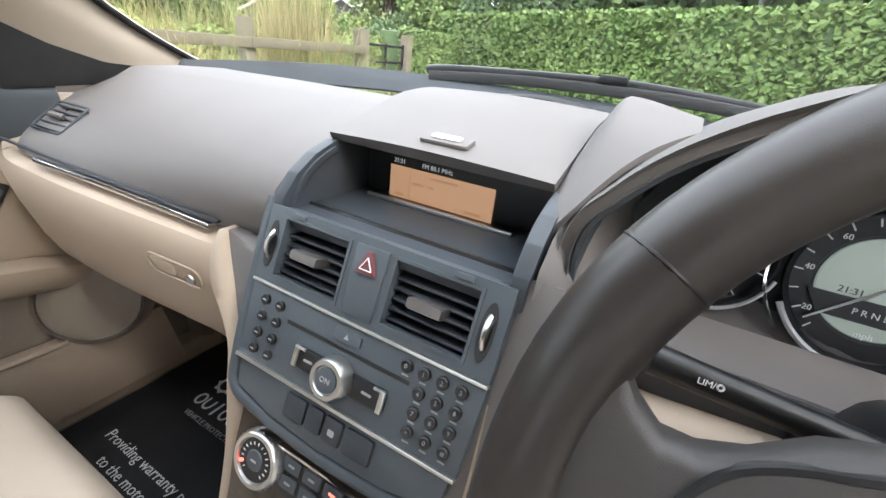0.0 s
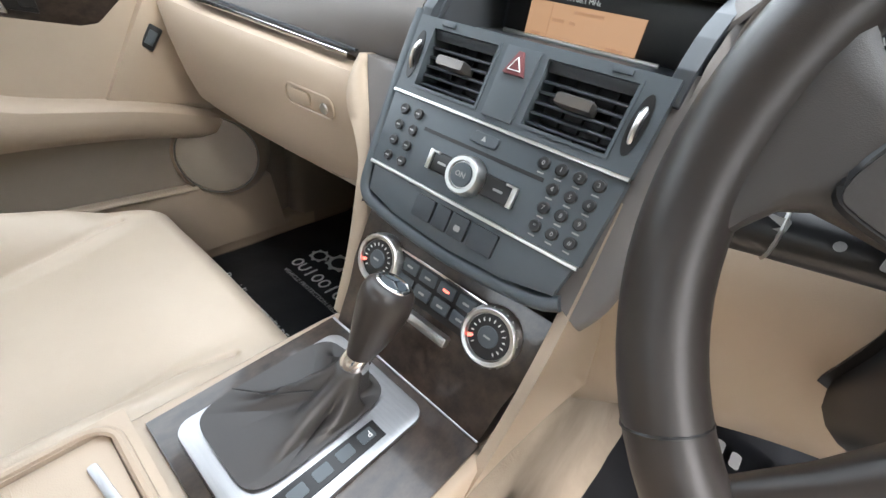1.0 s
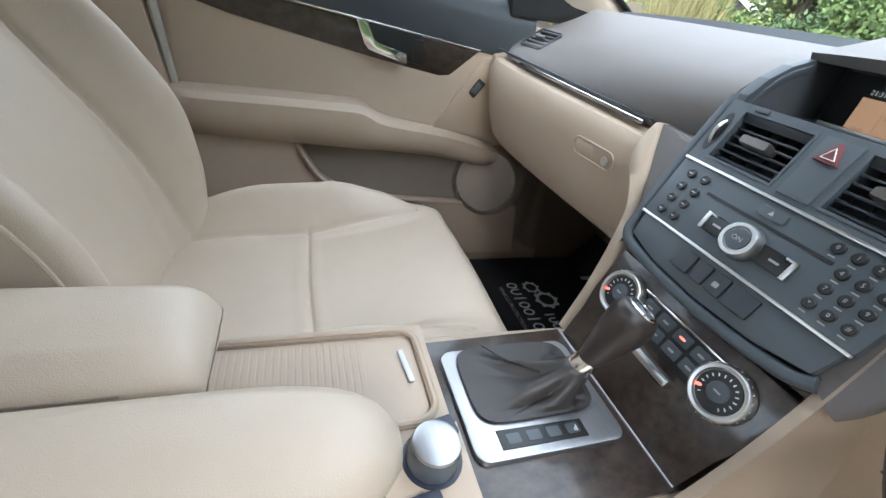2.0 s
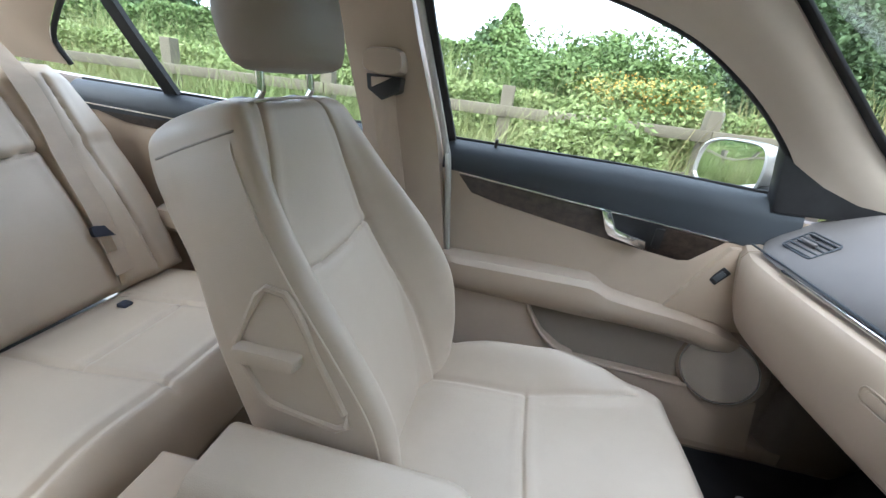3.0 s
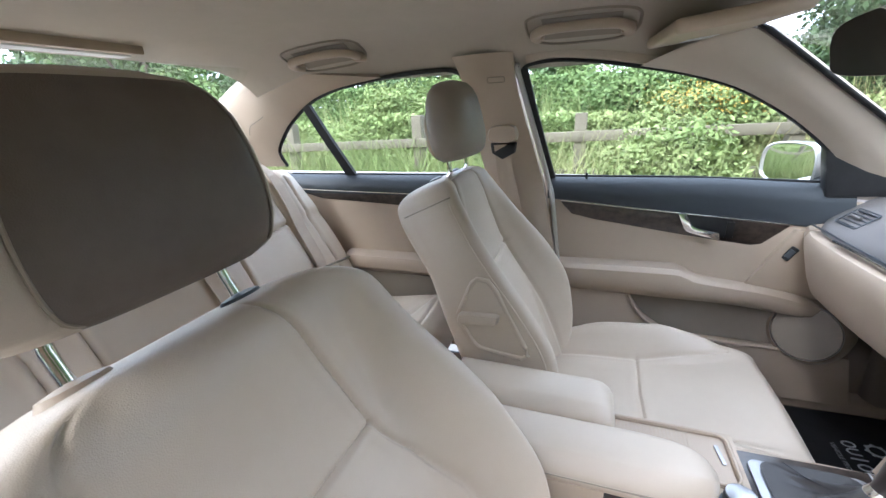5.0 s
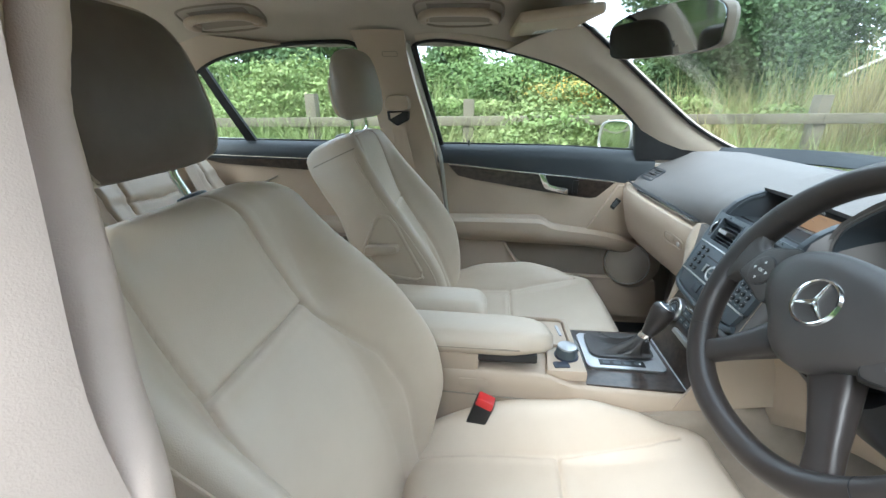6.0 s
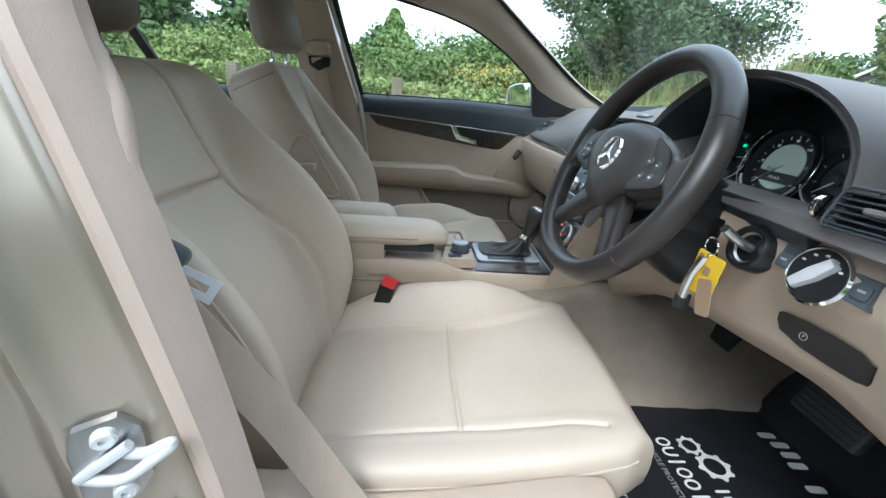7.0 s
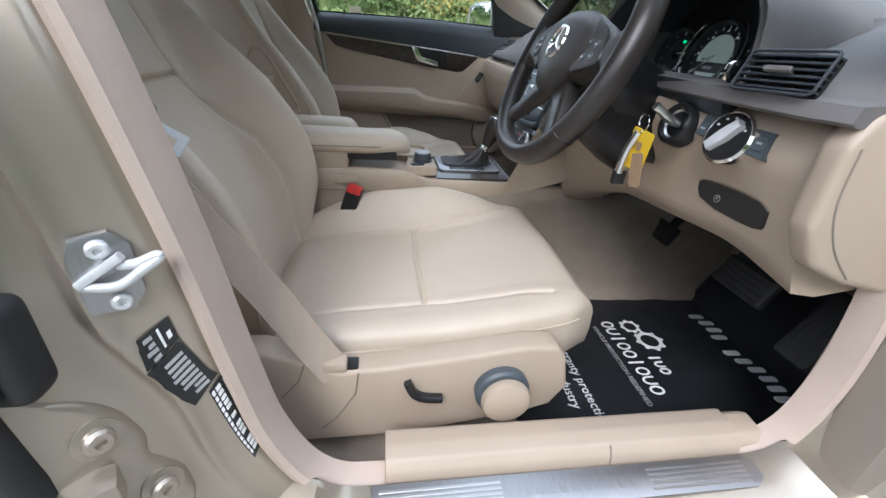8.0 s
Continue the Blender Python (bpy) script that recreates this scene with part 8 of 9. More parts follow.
part("anchor_end", rbox((0.580, 0.078, 0.440), (0.604, 0.112, 0.456), 0.004), BEIGE, db)
bk_ = thing("belt_buckle", (0.105, 0.105, 0.50), "black belt buckle with red release button", "belt buckle", "front buckles")
BK = frame_of((0.148, 0.094, 0.532), (0.2, 0.93, -0.30), (0, 0.30, 0.95))
part("housing", plate(rrect(0.036, 0.078, 0.006, 3), BK @ Matrix.Translation((0, -0.012, -0.010)), 0.022, 0.004), BLACK, bk_, "black buckle housing")
part("release", plate(rrect(0.032, 0.017, 0.003, 2), BK @ Matrix.Translation((0, 0.0215, -0.008)), 0.022, 0.003), RED, bk_, "red release button")
pb = thing("seat_belt", (-0.66, -0.20, 0.60), "beige passenger seat belt hanging from the pillar", "seat belt", "front seat belts")
strap("webbing", [(-0.605, -0.205, 1.03), (-0.622, -0.20, 0.95), (-0.630, -0.180, 0.85), (-0.630, -0.15, 0.70), (-0.63, -0.10, 0.5), (-0.62, -0.06, 0.40)], 0.047, pb, (1, 0.1, 0.2), "beige webbing")
part("guide", loft([[V((-0.640 + dx, -0.205 + (p.x + 0.205) * k, 1.06 + (p.y - 1.06) * k)) for p in smooth_path([(-0.245, 1.042, 0), (-0.240, 1.075, 0), (-0.205, 1.082, 0), (-0.170, 1.078, 0), (-0.166, 1.042, 0), (-0.205, 1.034, 0)], 3, True)] for dx, k in ((-0.02, 1.0), (0.036, 1.0), (0.046, 0.9))]), BEIGE, pb, "beige height adjuster")
part("guide_mouth", prism([(-0.240, 1.034), (-0.168, 1.034), (-0.172, 1.006), (-0.206, 0.988), (-0.236, 1.006)], "x", -0.655, -0.606, 0.003), BLACK, pb)
part("tongue", plate(rrect(0.020, 0.030, 0.004, 2), frame_of((-0.634, -0.150, 0.745), (0.1, 1, 0), (0, -0.3, 1)), 0.006, 0.002), STACK, pb)

# ---- floor mats ----
def floor_mat(cx, label):
    s = 1 if cx > 0 else -1
    m_ = thing("floor_mat", (cx, 0.66, 0.264), label, "floor mat", "floor mats")

    def f(u, v):
        x, y = lerp(cx - 0.250, cx + 0.250, u), lerp(0.40, 1.13 if s > 0 else 1.06, v)
        z = 0.2665 + 1.15 * max(0.0, y - 0.985) + 0.004 * noise.noise(V((x * 7, y * 6, 1.3))) + 0.0022 * noise.noise(V((x * 19, y * 16, 4.3)))
        return (x, y + 0.03 * math.sin(3 * x + 1) * v, z)

    part("sheet", sheet(f, 40, 48, (0, 0, 0.0015)), MATFOIL, m_, "black printed protective mat")

    def on(x, y):
        return V((x, y, 0.2740 + 1.15 * max(0.0, y - 0.985)))

    # print runs across the car, its top towards the windscreen
    def base(x, y, rot=0):
        return Matrix.Translation(on(x, y)) @ Matrix.Rotation(radians(rot), 4, "Z")

    for i, line in enumerate(("Providing warranty protection", "to the motor industry")):
        letters(line, 0.028, base(cx, 0.556 - 0.036 * i), WHITE, m_, "mat_text", depth=0.0004)
    for x, y, r in ((cx - 0.105, 0.755, 0.022), (cx - 0.052, 0.775, 0.030)):
        ring = []
        for k in range(40):
            a = 2 * math.pi * k / 40
            rr_ = r * (1.16 if k % 5 in (0, 1) else 0.96)
            ring.append((x + rr_ * math.cos(a), y + rr_ * math.sin(a)))
        inn = [(x + r * 0.68 * math.cos(2 * math.pi * k / 40), y + r * 0.68 * math.sin(2 * math.pi * k / 40)) for k in range(40)]
        bm = loft([[V((*p, on(0, y).z + h)) for p in q] for q, h in ((ring, 0.0), (ring, 0.0005), (inn, 0.0005), (inn, 0.0))], True, False)
        part("gear_mark", bm, WHITE, m_, "white cog mark")
    def open_mark(x, y, w, h, shape):
        """A plain open stroke: an oval ring, a cup or a bar."""
        z = on(0, y).z
        if shape == "bar":
            return plate(rrect(0.0055, h, 0.002, 2), base(x, y), 0.0004)
        arc = (0, 360) if shape == "ring" else (180, 360)
        pts = [V((x + w / 2 * math.cos(radians(lerp(*arc, k / 20))), y + h / 2 * math.sin(radians(lerp(*arc, k / 20))), z)) for k in range(21)]
        if shape == "cup":
            pts = [pts[0] + V((0, h * 0.5, 0))] + pts + [pts[-1] + V((0, h * 0.5, 0))]
        return sweep(pts[:-1] if shape == "ring" else pts, rrect(0.0050, 0.0004, 0.0001, 1), closed=shape == "ring")

    for k, shape in enumerate(("ring", "cup", "bar", "ring", "ring", "bar", "ring", "cup", "ring")):
        part("name_mark", open_mark(cx - 0.115 + 0.026 * k, 0.702, 0.019, 0.026 if shape != "bar" else 0.036, shape), WHITE, m_)
    for k, shape in enumerate(("bar", "cup", "ring")):
        part("name_mark", open_mark(cx + 0.004 + 0.020 * k, 0.752, 0.014, 0.020 if shape != "bar" else 0.028, shape), WHITE, m_)
    letters("VEHICLE PROTECTION REDEFINED", 0.0155, base(cx + 0.01, 0.665), DIMWHITE, m_, "mat_text", depth=0.0004)
    for k in range(11):
        if k != 4:
            part("number_bar", plate(rrect(0.016, 0.038, 0.006, 3), base(cx - 0.135 + 0.027 * k, 0.955 + 0.010 * math.sin(k), -4), 0.0004), WHITE, m_)
    return m_


floor_mat(0.425, "black paper driver floor mat with white print")
floor_mat(-0.432, "black paper passenger floor mat with white print")

# ---- pedals ----
pd = thing("parking_brake_pedal", (0.16, 0.92, 0.50), "black rubber parking brake pedal", "pedal")
part("pad", rbox((-0.040, -0.026, -0.008), (0.040, 0.026, 0.008), 0.006, m=frame_of((0.165, 0.885, 0.456), (1, 0, 0), (0, 0.5, 0.86))), RUBBER, pd)
part("arm", sweep([(0.17, 0.89, 0.46), (0.18, 0.95, 0.56), (0.19, 0.97, 0.72)], rrect(0.014, 0.020, 0.003, 2)), BLACK, pd)
pd = thing("brake_pedal", (0.47, 0.90, 0.50), "wide black rubber brake pedal", "pedal")
PB = frame_of((0.470, 0.842, 0.497), (1, 0, 0), (0, 0.42, 0.90))
part("pad", rbox((-0.058, -0.030, -0.010), (0.058, 0.030, 0.010), 0.008, 3, m=PB), RUBBER, pd)
for k in range(5):
    part("pad_rib", rbox((-0.050, -0.022 + 0.011 * k - 0.002, 0.009), (0.050, -0.022 + 0.011 * k + 0.002, 0.0125), 0.001, 1, m=PB), RUBBER, pd)
part("arm", sweep([(0.46, 0.855, 0.50), (0.45, 0.93, 0.58), (0.44, 0.96, 0.74)], rrect(0.016, 0.026, 0.003, 2)), BLACK, pd)
pd = thing("accelerator_pedal", (0.605, 0.88, 0.42), "tall ribbed black rubber accelerator pedal", "pedal")
AP = frame_of((0.607, 0.868, 0.482), (1, 0, 0), (0.12, 0.50, 0.85))
part("pad", rbox((-0.030, -0.065, -0.010), (0.030, 0.065, 0.010), 0.008, 3, m=AP), RUBBER, pd)
for k in range(7):
    part("pad_rib", rbox((-0.022 + 0.0073 * k - 0.0016, -0.055, 0.009), (-0.022 + 0.0073 * k + 0.0016, 0.055, 0.0125), 0.001, 1, m=AP), RUBBER, pd)
part("arm", sweep([(0.607, 0.88, 0.50), (0.60, 0.97, 0.60), (0.59, 1.0, 0.72)], rrect(0.014, 0.020, 0.003, 2)), BLACK, pd)
solid("column_lining", prism([(0.72, 0.66), (0.84, 0.63), (1.20, 0.60), (1.20, 0.78), (0.72, 0.78)], "x", 0.13, 0.66), BLACK, "black lining beneath the steering column", "lining", kind="structure")

# ---- roof fittings ----
def grab(y, s=-1):
    def on(x, dy, off):
        return V((s * x, y + dy, head_z(x, y + dy) - off))

    g = thing("grab_handle", (s * 0.50, y, head_z(0.5, y) - 0.01), "beige folding grab handle on the headlining", "grab handle", "grab handles")
    pts = [on(0.540, -0.100, 0.004), on(0.520, -0.102, 0.014), on(0.490, -0.096, 0.022), on(0.468, -0.070, 0.025), on(0.462, 0.0, 0.026), on(0.468, 0.070, 0.025), on(0.490, 0.096, 0.022), on(0.520, 0.102, 0.014), on(0.540, 0.100, 0.004)]
    part("grip", sweep(smooth_path(pts, 6), rrect(0.024, 0.020, 0.008, 3)), BEIGE, g)
    # No hollow is cut: a darker rim and sheet paint the recess's shade.
    rim = [on(0.505 + 0.058 * math.copysign(abs(math.cos(t)) ** 0.6, math.cos(t)), 0.122 * math.copysign(abs(math.sin(t)) ** 0.6, math.sin(t)), 0.001) for t in [2 * math.pi * k / 48 for k in range(48)]]
    part("surround", tube(rim, 0.0035, 6, True), BEIGE_SHADE, g, "darker rim in place of the recess's shaded edge")
    part("recess", sheet(lambda u, v: tuple(on(lerp(0.475, 0.548, u), lerp(-0.085, 0.085, v), 0.002)), 8, 10, (0, 0, 0.004)), BEIGE_SHADE, g, "flat darker sheet in place of the recess's shade")
    for e in (-1, 1):
        part("mount", rbox((s * 0.530 - 0.016, y + e * 0.100 - 0.016, head_z(0.53, y) - 0.016), (s * 0.530 + 0.016, y + e * 0.100 + 0.016, head_z(0.53, y) + 0.006), 0.007, 3), BEIGE, g)


grab(-0.006)
grab(-0.69)
vis = thing("sun_visor", (-0.36, 0.22, 1.25), "beige folded sun visor with a pale label", "sun visor")
VM = Matrix.Translation((-0.365, 0.222, 1.250)) @ Matrix.Rotation(radians(6), 4, "X") @ Matrix.Rotation(radians(3), 4, "Y")
part("panel", rbox((-0.20, -0.085, -0.012), (0.19, 0.085, 0.010), 0.010, 3, m=VM), BEIGE, vis)
part("label", plate(rrect(0.10, 0.055, 0.003, 2), VM @ Matrix.Translation((-0.10, 0.0, -0.0128)) @ Matrix.Rotation(radians(180), 4, "X"), 0.0006), WHITE, vis, "pale printed label")
for k in range(4):
    part("label_print", plate(rrect(0.075 - 0.01 * (k % 2), 0.004, 0.001, 1), VM @ Matrix.Translation((-0.10, -0.018 + 0.011 * k, -0.0136)) @ Matrix.Rotation(radians(180), 4, "X"), 0.0003), DIMWHITE, vis)
rm = thing("rear_view_mirror", (0.0, 0.36, 1.20), "dark rear view mirror hanging from the windscreen", "rear view mirror")
RM = Matrix.Translation((0.0, 0.355, 1.181)) @ Matrix.Rotation(radians(23), 4, "Z") @ Matrix.Rotation(radians(7), 4, "X")
out_ = smooth_path([(-0.122, 0, -0.012), (-0.118, 0, 0.022), (-0.07, 0, 0.036), (0.0, 0, 0.039), (0.07, 0, 0.036), (0.118, 0, 0.022), (0.122, 0, -0.012), (0.105, 0, -0.033), (0.0, 0, -0.037), (-0.105, 0, -0.033)], 4, True)
part("housing", loft([[RM @ V((p.x * k, c, p.z * k)) for p in out_] for c, k in ((-0.006, 0.97), (0.004, 1.0), (0.016, 0.96), (0.030, 0.75), (0.034, 0.4))]), BEIGE_SHADE, rm, "taupe mirror housing")
part("mirror_glass", loft([[RM @ V((p.x * k, c, p.z * k)) for p in out_] for c, k in ((-0.006, 0.955), (-0.008, 0.95), (-0.008, 0.1))]), MIRROR_DIM, rm)
part("stem", tube([RM @ V((0, 0.03, 0.0)), (0.0, 0.385, 1.225), (0.0, 0.395, 1.262)], 0.010, 10), BLACK, rm)
oc = thing("overhead_console", (0.0, 0.16, 1.30), "beige overhead console with reading lamps", "overhead console")
part("body", loft([[V((x * k, 0.155 + y * k, head_z(x, 0.155 + y) - c)) for x, y in rrect(0.20, 0.26, 0.04, 4)] for c, k in ((-0.01, 1.0), (0.012, 0.98), (0.022, 0.90), (0.024, 0.6))]), BEIGE, oc)
for e in (-1, 1):
    part("lamp_lens", plate(rrect(0.05, 0.06, 0.01, 3), Matrix.Translation((e * 0.055, 0.10, head_z(0, 0.1) - 0.030)) , 0.003), WHITE, oc)
rl = thing("rear_roof_lamp", (0.0, -0.95, 1.29), "pale rear roof lamp on the headlining", "roof lamp")
part("body", rbox((-0.16, -0.985, head_z(0.1, -0.96) - 0.012), (0.16, -0.92, head_z(0.1, -0.96) + 0.01), 0.006), BEIGE, rl)
part("lens", rbox((-0.14, -0.975, head_z(0.1, -0.96) - 0.016), (0.14, -0.935, head_z(0.1, -0.96) - 0.008), 0.004), WHITE, rl, "clear lens")

# ---- passenger door mirror ----
dm = thing("door_mirror", (-0.86, 0.60, 0.90), "pale painted door mirror with heated glass", "door mirror")
DM = Matrix.Translation((-0.880, 0.562, 0.938)) @ Matrix.Rotation(radians(17), 4, "Z")
mo = smooth_path([(-0.105, 0, -0.030), (-0.100, 0, 0.030), (-0.06, 0, 0.056), (0.02, 0, 0.064), (0.085, 0, 0.058), (0.105, 0, 0.020), (0.100, 0, -0.035), (0.06, 0, -0.056), (-0.02, 0, -0.060), (-0.08, 0, -0.052)], 4, True)
part("housing", loft([[DM @ V((p.x * k, c, p.z * k)) for p in mo] for c, k in ((0.004, 0.90), (-0.004, 0.95), (-0.002, 1.0), (0.02, 1.02), (0.05, 0.95), (0.075, 0.72), (0.085, 0.35))]), PAINT_PALE, dm, "pale painted housing")
part("mirror_glass", loft([[DM @ V((p.x * k, c, p.z * k)) for p in mo] for c, k in ((0.006, 0.91), (0.001, 0.905), (-0.0015, 0.5), (-0.002, 0.05))]), MIRROR, dm)
part("foot", sweep([DM @ V((0.085, 0.03, -0.035)), (-0.76, 0.62, 0.90), (-0.72, 0.62, 0.905)], rrect(0.05, 0.035, 0.01, 3)), BLACK, dm)

# ---- outside ----
def flat(name, x0, x1, y0, y1, z, material, label, cat):
    bm = bmesh.new()
    n = 24
    g = [[bm.verts.new((lerp(x0, x1, i / n), lerp(y0, y1, j / n), z)) for i in range(n + 1)] for j in range(n + 1)]
    for j in range(n):
        for i in range(n):
            bm.faces.new((g[j][i], g[j][i + 1], g[j + 1][i + 1], g[j + 1][i]))
    return solid(name, bm, material, label, cat, kind="structure")


flat("ground", -900, 900, -900, 900, 0.0, GROUND, "rough green grass ground", "ground")
flat("road", -2.3, 3.2, -60, 40, 0.006, TRACK, "pale gravel track", "track")

# fence of posts and two rails
fence = thing("fence", (-3.3, 0, 0), "weathered wooden post and rail fence", "fence")
FY = [-0.08 + 1.52 * k for k in range(-6, 4)]
for y in FY:
    j = random.uniform(-0.02, 0.02)
    part("post", rbox((-3.36 + j, y - 0.05, -0.1), (-3.25 + j, y + 0.05, 1.06 + 0.06 * step(0.5, 3, y) + random.uniform(-0.02, 0.03)), 0.008), FENCE_WOOD, fence)
for a, b in zip(FY, FY[1:]):
    for zc in (0.86, 0.54):
        za, zb_ = zc + 0.028 * a / 1.5, zc + 0.028 * b / 1.5
        part("rail", sweep([(-3.235, a + 0.003, za), (-3.235, b - 0.003, zb_)], rrect(0.035, 0.085, 0.006, 2)), FENCE_WOOD, fence)


def cloud(n, place, size, aspect=1.7, seed=1, upright=0.0):
    """n small leaves at places from place(); each is a bent four-cornered blade."""
    rnd = random.Random(seed)
    vs, fs = [], []
    for _ in range(n):
        p, out = place(rnd)
        s = size * rnd.uniform(0.6, 1.35)
        d = Vector((rnd.gauss(0, 1), rnd.gauss(0, 1), rnd.gauss(0, 0.7) + upright)).normalized()
        nrm = (Vector(out) + 0.9 * Vector((rnd.gauss(0, 1), rnd.gauss(0, 1), rnd.gauss(0, 1) + 0.5))).normalized()
        w = d.cross(nrm)
        if w.length < 1e-3:
            continue
        w = w.normalized() * s * 0.5
        d = d * s * aspect * 0.5
        b = nrm * s * 0.12
        k = len(vs)
        vs += [p - d, p + w - b, p + d, p - w - b]
        fs.append((k, k + 1, k + 2, k + 3))
    me = bpy.data.meshes.new("leaves")
    me.from_pydata(vs, [], fs)
    return me


def foliage(name, me, material, label, category, group="", parent=None, kind="stuff"):
    me.materials.append(material)
    ob = new(name, me)
    if parent is not None:
        ob.parent = parent
        ob.matrix_parent_inverse = parent.matrix_basis.inverted()
        return ob
    return tagged(ob, label, category, group, kind)


def bumpy_wall(x_of, y0, y1, top, depth, base=0.0):
    """Places on and in the face of a hedge that runs along y; x_of(y): its near face."""
    def place(r):
        y = r.uniform(y0, y1)
        h = top + 0.22 * noise.noise(V((y * 0.8, 2.0, 0))) + 0.12 * noise.noise(V((y * 2.6, 7.0, 0)))
        z = base + (h - base) * (1 - r.random() ** 1.6)
        d = r.random() ** 2 * depth
        bul = 0.16 * noise.noise(V((y * 1.3, z * 1.7, 3)))
        return V((x_of(y) - d + bul, y, z + r.uniform(-0.04, 0.04))), (1.0, 0, 0.3)
    return place


def slab(name, x0, x1, y0, y1, z1, material, label, category):
    bm = rbox((x0, y0, 0), (x1, y1, z1), 0.15, 2)
    return solid(name, bm, material, label, category, kind="stuff")


# overgrown bank behind the fence
foliage("bramble_bank", cloud(105000, bumpy_wall(lambda y: -4.1 - 0.25 * math.sin(y * 0.9), -9, 6.0, 1.0, 1.1), 0.026, 2.3, 3), LEAF_PALE, "lush pale green weeds and brambles behind the fence", "weeds")
foliage("back_hedge", cloud(190000, bumpy_wall(lambda y: -6.3 - 0.4 * math.sin(y * 0.5), -18, 5.0, 1.50, 1.2), 0.036, 1.8, 4), LEAF, "tall green wild hedge behind the weeds", "hedge")
solid("hedge_core", rbox((-8.0, -18, 0), (-6.9, 5.0, 1.15), 0.2), LEAF, "dark inside of the wild hedge", "hedge", kind="stuff")


def blades(n, x0, x1, y0, y1, h, w, seed, lean=0.25):
    rnd = random.Random(seed)
    vs, fs = [], []
    for _ in range(n):
        x, y = rnd.uniform(x0, x1), rnd.uniform(y0, y1)
        hh = h * rnd.uniform(0.45, 1.15) * (0.8 + 0.35 * noise.noise(V((x * 0.9, y * 0.9, 5))))
        an = rnd.uniform(0, math.pi)
        dx, dy = math.cos(an) * w, math.sin(an) * w
        lx, ly = rnd.gauss(0, lean) * hh, rnd.gauss(0, lean) * hh
        k = len(vs)
        vs += [(x - dx, y - dy, 0), (x + dx, y + dy, 0), (x + lx * 0.35 + dx * 0.8, y + ly * 0.35 + dy * 0.8, hh * 0.6), (x + lx * 0.35 - dx * 0.8, y + ly * 0.35 - dy * 0.8, hh * 0.6), (x + lx, y + ly, hh)]
        fs += [(k, k + 1, k + 2, k + 3), (k + 3, k + 2, k + 4)]
    me = bpy.data.meshes.new("blades")
    me.from_pydata(vs, [], fs)
    return me


foliage("tall_grass", blades(26000, -4.6, -2.7, -9, 4.6, 1.00, 0.005, 8), GRASS, "tall green grass along the fence", "grass")
foliage("dry_grass", blades(5000, -4.8, -3.3, 1.2, 5.0, 1.40, 0.005, 9, 0.2), STRAW, "tall dry straw-coloured grass by the fence", "grass")
foliage("dry_grass_far", blades(5000, -6.0, -3.6, -9, -3.0, 1.15, 0.006, 19, 0.2), STRAW, "dry straw-coloured grass beyond the fence", "grass")
foliage("tall_weeds", blades(12000, -6.3, -4.3, -12, 4.8, 1.50, 0.008, 18, 0.2), GRASS, "tall green weed stems before the wild hedge", "weeds")
foliage("verge_grass", blades(9000, -2.9, -2.1, -9, 8, 0.22, 0.005, 10), GRASS, "short verge grass beside the track", "grass")


def clump(c, r, seed):
    def place(rn):
        d = V((rn.gauss(0, 1), rn.gauss(0, 1), rn.gauss(0, 1))).normalized()
        d *= rn.random() ** 0.55 * (1.0 + 0.55 * noise.noise(V((d.x * 2.3 + seed, d.y * 2.3, d.z * 2.3 + c[1]))))
        return V((c[0] + d.x * r[0], c[1] + d.y * r[1], c[2] + d.z * r[2])), tuple(d)
    return place


foliage("flower_clump", cloud(1500, clump((-3.75, 1.05, 1.10), (0.28, 0.60, 0.20), 1), 0.014, 1.3, 21), FLOWER, "clump of orange yellow wild flowers", "flowers")
foliage("flower_leaves", cloud(15000, clump((-3.8, 1.05, 0.85), (0.32, 0.65, 0.40), 1), 0.024, 2.2, 22), LEAF_PALE, "leafy stems below the orange flowers", "weeds")
foliage("weed_clump", cloud(11000, clump((-3.05, 0.62, 0.52), (0.24, 0.55, 0.40), 1), 0.026, 2.2, 23), LEAF_PALE, "pale leafy weeds in front of the fence", "weeds")
foliage("shrub", cloud(30000, clump((-5.0, 0.9, 1.10), (0.7, 1.2, 0.60), 1), 0.027, 2.1, 24), LEAF, "green shrub behind the fence", "shrub")
foliage("shrub", cloud(24000, clump((-4.7, -2.3, 0.95), (0.6, 0.9, 0.55), 1), 0.025, 2.1, 25), LEAF_PALE, "bright green shrub behind the fence", "shrub")


